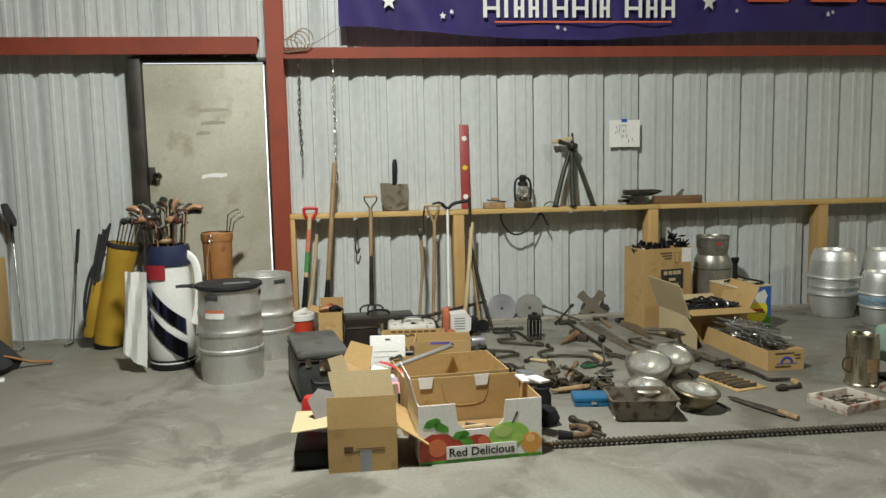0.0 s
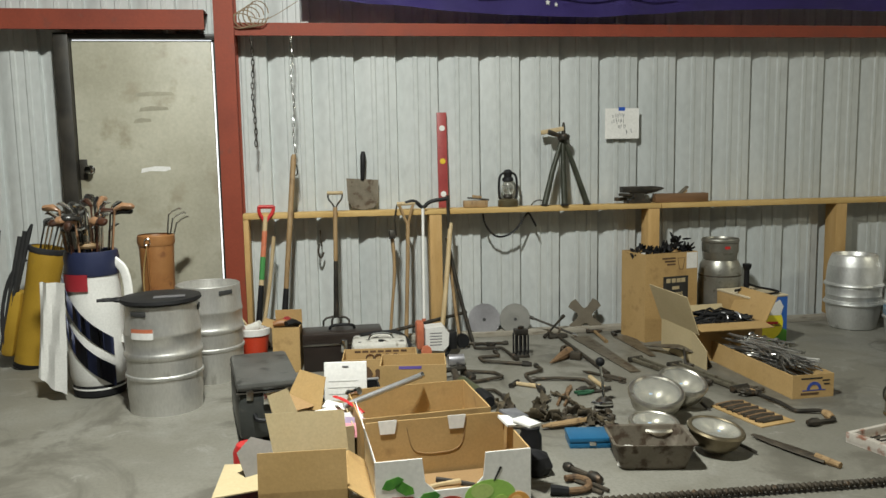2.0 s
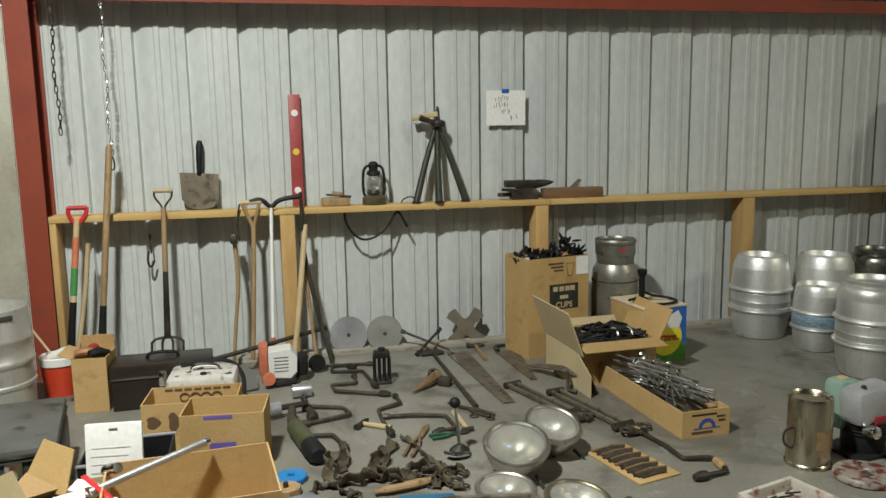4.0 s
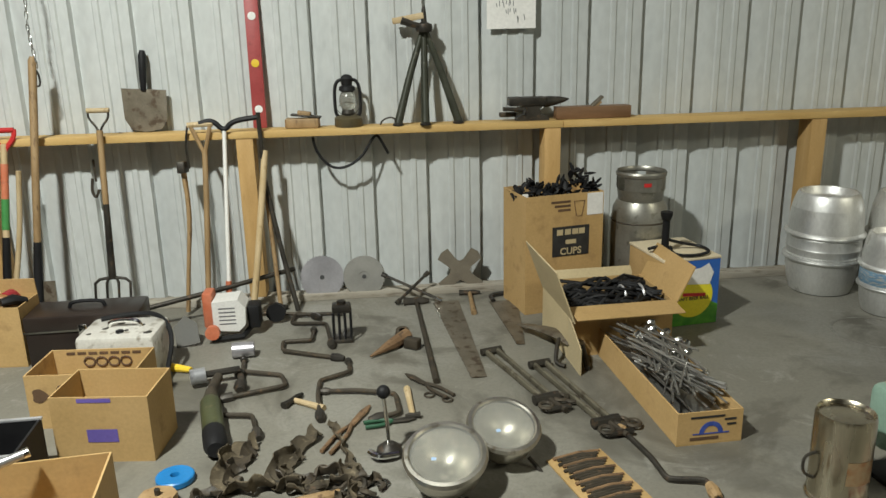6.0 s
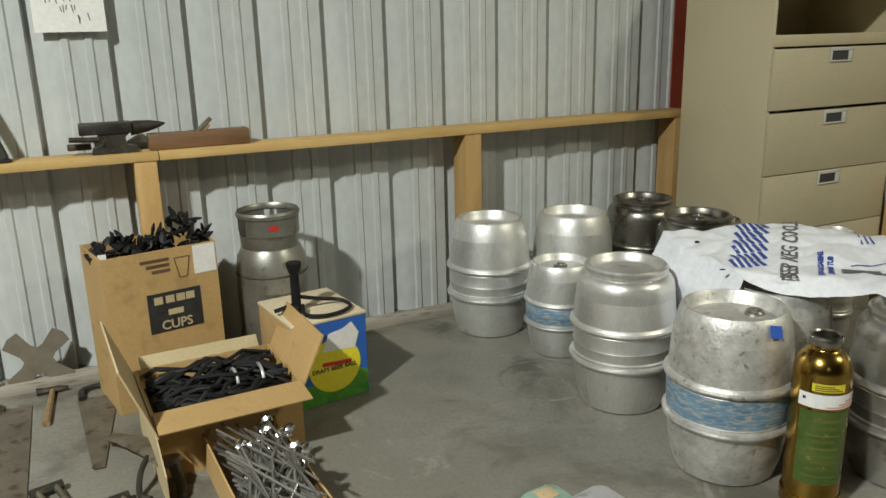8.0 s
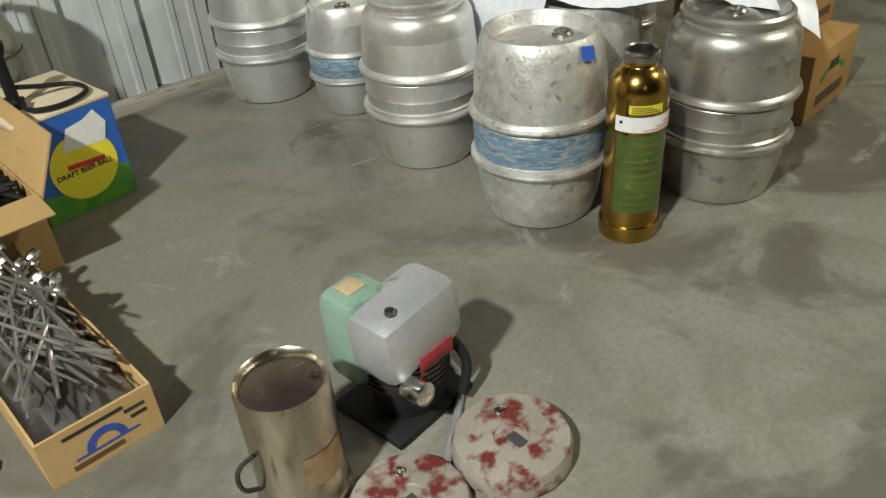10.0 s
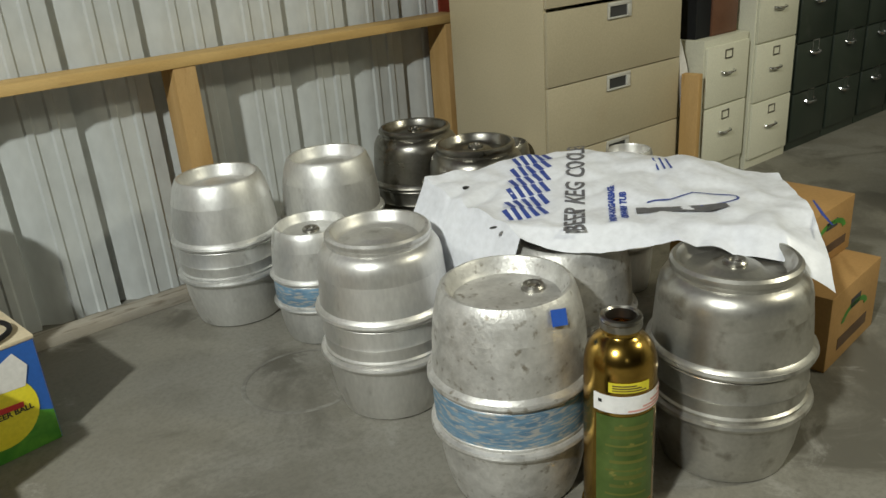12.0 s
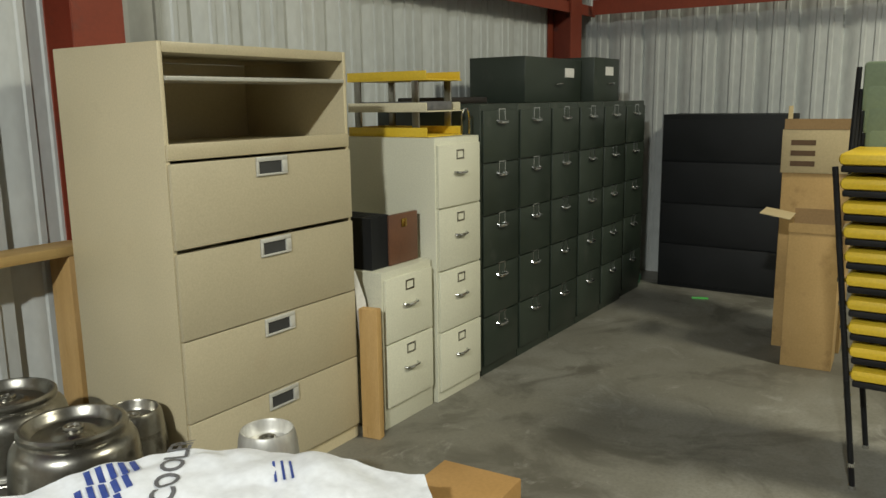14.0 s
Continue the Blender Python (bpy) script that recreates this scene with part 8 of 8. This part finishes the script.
def bag_text(body, size, x, y, turn, mat, label):
    ob = lettering(body, size, mat, bag, Matrix.Identity(4), label, 0.0003, 0.0012)
    m = pose(x, y, 0, 0, 0, turn)
    for v in ob.data.vertices:
        p = m @ Vector((v.co.x, v.co.y, 0))
        v.co = (p.x, p.y, bag_height(p.x, p.y) + 0.0065 + (0.0005 if v.co.z > 0 else 0))
    return ob


bag_text("BEER KEG COOLER", 0.08, 4.32, 5.18, 42, GREYINK, "grey printed letters")
for i in range(6):
    m = pose(4.08 + 0.055 * i, 5.16 + 0.05 * i, 0, 0, 0, 42)
    bm = bmesh.new()
    for k in range(5):
        add_box(bm, (-0.038, -0.062 + 0.026 * k, 0), (0.024, -0.048 + 0.026 * k, 0.0008), m @ pose(0, 0, 0, 0, 0, 25))
    on_bag("printed_block", bm, BLUEINK, "blue striped printed block")
bm = bmesh.new()
add_tube(bm, [(4.3, 4.94, 0), (4.365, 4.87, 0), (4.43, 4.81, 0), (4.475, 4.77, 0)], [0.024, 0.022, 0.026, 0.022], 8, flat=0.02)
on_bag("printed_drawing", bm, GREYINK, "dark printed picture")
on_bag("printed_drawing", tube(soften([(4.36, 4.95, 0), (4.47, 4.9, 0), (4.56, 4.81, 0), (4.53, 4.76, 0), (4.44, 4.83, 0)]), 0.003, 4, flat=0.1), BLUEINK, "blue printed outline")
for i in range(4):
    on_bag("printed_line", box((0, 0, 0), (0.1, 0.006, 0.0006), 0, pose(4.52 + 0.016 * i, 4.5 + 0.016 * i, 0, 0, 0, 42)), BLUEINK, "small blue printed line")
for i in range(3):
    on_bag("printed_line", box((0, 0, 0), (0.08, 0.006, 0.0006), 0, pose(4.56 + 0.016 * i, 5.06 - 0.012 * i, 0, 0, 0, 50)), BLUEINK)
bag_text("NOW-NO GARBAGE", 0.026, 4.27, 5.0, 42, BLUEINK, "small blue printed letters")
bag_text("OR WASH TUB", 0.026, 4.285, 4.97, 42, BLUEINK, "small blue printed letters")
for x, y in ((4.09, 5.42), (3.93, 5.12)):
    on_bag("printed_dot", prism([(x + 0.012 * math.cos(a), y + 0.008 * math.sin(a)) for a in np.linspace(0, 6.28, 12)[:-1]], 0, 0.0006), BLACKINK, "black printed dot")

# produce cartons beside the kegs
PC = material("orange_brown_cardboard", (0.38, 0.215, 0.07), (0.44, 0.255, 0.09), 0.85, 0, 4, 90, 0.06)


def produce(x, y, z, turn, w, d, h, label):
    t = thing("produce_carton", (x, y, z, 0, 0, turn), label, "box", "produce cartons")
    part("carton_body", box((0, 0, 0), (w, d, h), 0.004), PC, t)
    for m, s in ((pose(0, 0, 0), w), (pose(w, 0, 0, 0, 0, 90), d)):
        part("hand_hole", box((s / 2 - 0.04, -0.0014, h * 0.62), (s / 2 + 0.04, -0.0002, h * 0.76), 0, m), VOID, t, "oval hand hole")
        part("print", prism([(0.11 * math.cos(a), 0.05 * math.sin(a)) for a in np.linspace(0.1, 3.0, 12)] + [(0.085 * math.cos(a), 0.034 * math.sin(a)) for a in np.linspace(3.0, 0.1, 12)], 0, 0.0012, m @ pose(s / 2, -0.0002, h * 0.5, 90)), GRASSINK, t, "green printed arch")
        part("print", box((s / 2 - 0.12, -0.0014, h * 0.18), (s / 2 + 0.12, -0.0002, h * 0.34), 0, m), BROWNINK, t, "dark printed bar")
    return t


produce(4.775, 4.59, 0, 6, 0.4, 0.34, 0.25, "orange-brown produce carton on the floor")
produce(4.7, 4.78, 0.252, 10, 0.24, 0.3, 0.15, "orange-brown produce carton stacked on another")
produce(4.85, 4.72, 0.252, 4, 0.33, 0.25, 0.19, "orange-brown produce carton stacked on another")

# ---- on and beside the cabinets ----
fo = thing("expanding_file", (6.03, 5.96, 0.742), "brown and black accordion file on the short cabinet", "file folder")
part("front_cover", box((0.13, 0, 0), (0.35, 0.02, 0.235), 0.004), material("brown_file_cover", (0.1, 0.04, 0.02), (0.14, 0.06, 0.03), 0.5), fo, "dark brown cover")
for i in range(7):
    part("pleat", prism([(0, 0), (0.02, 0), (0.02, 0.24), (0.0, 0.235 + 0.006 * (i % 2))], 0, 0.26, pose(0.01 + 0.018 * i, 0.27, 0, 90)), BLACKPAINT, fo)
part("clasp", box((0.22, -0.004, 0.17), (0.26, 0, 0.21), 0.002), BRASS, fo, "brass clasp")
wd = thing("wooden_board", (5.925, 5.86, 0, 0, 0, 10), "upright timber offcut standing between cabinets", "board")
part("plank", box((0, 0, 0), (0.045, 0.09, 0.6), 0.004), LUMBERV, wd)
solo("paper_sheet", prism([(0, 0), (0.085, 0), (0.06, 0.22), (0.01, 0.36), (-0.004, 0.36)], 0, 0.002, pose(5.926, 5.957, 0.4, 86)), WHITE, pose(0, 0, 0), "white sheet of paper tucked between cabinets", "paper")
ts = thing("letter_trays", (6.47, 5.95, 1.317), "stack of yellow and cream letter trays", "letter tray")
for z, mat in ((0.0, YELLOWPLASTIC), (0.12, material("cream_plastic", (0.66, 0.6, 0.42), (0.72, 0.66, 0.48), 0.4)), (0.27, YELLOWPLASTIC)):
    bm = bmesh.new()
    add_box(bm, (0, 0, z), (0.3, 0.5, z + 0.006), bev=0.002)
    add_box(bm, (0, 0.01, z + 0.006), (0.006, 0.5, z + 0.045), bev=0.002)
    add_box(bm, (0.294, 0.01, z + 0.006), (0.3, 0.5, z + 0.045), bev=0.002)
    add_box(bm, (0.006, 0.494, z + 0.006), (0.294, 0.5, z + 0.045), bev=0.002)
    part("tray", bm, mat, ts)
for x in (0.01, 0.29):
    for y in (0.08, 0.44):
        part("riser", box((x - 0.006, y - 0.02, 0.045), (x + 0.006, y + 0.02, 0.27), 0.002), DARKALU, ts)
part("papers", box((0.03, 0.04, 0.128), (0.27, 0.46, 0.17), 0.004), GREYINK, ts, "grey papers")
solo("bookend", tube(soften([(0, 0, 0.005), (0, 0, 0.13), (0.07, 0, 0.13), (0.07, 0, 0.005)]), 0.005, 6), CHROME, (6.72, 5.92, 1.318), "bent bright wire bookend on the cabinet", "bookend")
for x, y, w, d, h, lab in ((7.72, 6.1, 0.82, 0.4, 0.28, "long dark steel card file box on the cabinets"), (8.58, 6.02, 0.46, 0.4, 0.3, "dark card file box with white labels")):
    cf = thing("card_file_box", (x, y, 1.472), lab, "file box", "dark file boxes")
    part("case", box((0, 0, 0), (w, d, h), 0.004), DKGREEN, cf)
    part("label_card", box((w - 0.26, -0.003, h - 0.12), (w - 0.12, -0.0005, h - 0.06)), WHITE, cf, "white label card")
    part("pull", tube(soften([(w * 0.5, -0.002, h * 0.4), (w * 0.5, -0.025, h * 0.4), (w * 0.5 + 0.1, -0.025, h * 0.42), (w * 0.5 + 0.1, -0.002, h * 0.42)]), 0.005, 6), CHROME, cf)
solo("ledger", box((0, 0, 0), (0.42, 0.34, 0.035), 0.004), BROWNSTEEL, (6.9, 6.1, 1.472, 0, 0, 4), "dark flat ledger on the green cabinets", "book")
solo("green_bag", lathe([(0, 0), (0.12, 0), (0.14, 0.05), (0.1, 0.12), (0.04, 0.17), (0, 0.18)], 24, wob=0.3), material("green_plastic_film", (0.03, 0.2, 0.11), (0.05, 0.28, 0.16), 0.25), (9.42, 6.08, 0), "crumpled green plastic bag in the corner", "bag")
solo("floor_marker", box((-0.06, -0.012, 0), (0.06, 0.012, 0.014), 0.004), material("lime_plastic", (0.12, 0.6, 0.12), (0.16, 0.7, 0.16), 0.4), (9.18, 5.39, 0, 0, 0, -70), "lime green marker pen on the floor", "pen")
tk = thing("tall_carton", (7.94, 4.32, 0, 0, 0, 4), "tall narrow open brown carton with flaps", "box", "tall cartons")
part("carton_body", box((0, 0, 0), (0.26, 0.26, 0.76), 0.004), CARD, tk)
part("rim_front", box((-0.004, 0, 0.76), (0.0, 0.26, 0.81)), CARD, tk)
part("flap", box((0, 0.26, 0), (0.26, 0.42, 0.005), 0, pose(0, 0, 0.78, 10)), CARDLIGHT, tk)
part("flap", box((0, -0.14, 0), (0.26, 0.0, 0.005), 0, pose(0, 0, 0.78, -12)), CARDLIGHT, tk)
part("flap", box((0.255, 0, 0.76), (0.26, 0.26, 0.86)), CARDDARK, tk)
part("opening_shadow", box((0.01, 0.01, 0.76), (0.25, 0.25, 0.762)), VOID, tk)
tk = thing("tall_carton", (8.3, 4.33, 0, 0, 0, 4), "tall brown carton with printed marks", "box", "tall cartons")
part("carton_body", box((0, 0, 0), (0.4, 0.37, 1.05), 0.004), CARD, tk)
part("upper_box", box((-0.01, -0.01, 1.05), (0.41, 0.38, 1.3), 0.004), CARDLIGHT, tk)
part("open_top", box((-0.012, 0.0, 1.3), (-0.006, 0.37, 1.36), 0), CARDDARK, tk)
part("flap", box((0.2, 0.375, 1.3), (0.4, 0.38, 1.43)), CARDLIGHT, tk)
for i in range(3):
    part("print", box((-0.0115, 0.2, 1.09 + 0.06 * i), (-0.0102, 0.33, 1.12 + 0.06 * i)), BROWNINK, tk, "brown printed mark")
ch = thing("stacking_chair", (6.53, 3.625, 0), "black-legged stacking chair with a yellow padded seat", "chair", "stacked chairs")
part("seat", box((0.0, 0.0, 0.435), (0.44, 0.46, 0.482), 0.02), YELLOWPLASTIC, ch, "yellow padded seat")
part("seat_pan", box((0.01, 0.01, 0.41), (0.43, 0.45, 0.435), 0.006), BLACKPLASTIC, ch, "black seat pan")
for x, y, dx in ((0.02, 0.47, -0.0), (0.02, -0.01, 0.0), (0.42, 0.47, 0.03), (0.42, -0.01, 0.03)):
    lg = part("leg", tube([(x, y, 0.43), (x + dx, y - 0.05, 0.012)], 0.011, 8), BLACKPLASTIC, ch)
    part("glide", lathe([(0, 0), (0.014, 0), (0.014, 0.016), (0, 0.018)], 12, pose(x + dx, y - 0.05, 0)), CHROME, lg, "metal foot glide")
for y in (-0.01, 0.47):
    part("back_post", tube([(0.42, y, 0.42), (0.48, y, 0.8)], 0.011, 8), BLACKPLASTIC, ch)
part("backrest", box((0.45, 0.01, 0.62), (0.49, 0.45, 0.82), 0.015), material("sage_green_pad", (0.18, 0.24, 0.15), (0.22, 0.28, 0.18), 0.6), ch, "sage green back pad")
for i in range(1, 10):
    copy_thing(ch, pose(6.53 + 0.003 * i, 3.625 + 0.011 * i, 0.089 * i))

RINGSTAIN = material("ring_stain", (0.22, 0.214, 0.188), (0.25, 0.243, 0.215), 0.7, 0, 9, 60, 0.1, (0.18, 0.172, 0.148), 0.48)


def look_out(x, y, turn, r, z, tilt):
    """Flat on a round keg: at an angle round it, leaning back by tilt."""
    a = radians(turn)
    return pose(x + r * math.cos(a), y + r * math.sin(a), z, 0, 0, turn + 90) @ pose(0, 0, 0, -tilt, 0, 0)


# blue sticker on the scuffed keg, and a faint ring left on the slab
solo("sticker", box((-0.022, -0.0006, -0.018), (0.022, 0.0006, 0.02), 0, pose(0, 0, 0, 0, 12, 0)), BLUEPLASTIC_TAPE, look_out(3.775, 4.905, -92, 0.177, 0.525, 24), "small torn blue sticker on a keg", "sticker")
bm = bmesh.new()
add_lathe(bm, [(0.185, 0), (0.185, 0.001), (0.198, 0.0012), (0.2, 0)], 60)
tagged(solo("floor_stain", bm, RINGSTAIN, (3.6, 5.73, 0.0005), "faint round ring stain left on the slab", "stain"), kind="structure")
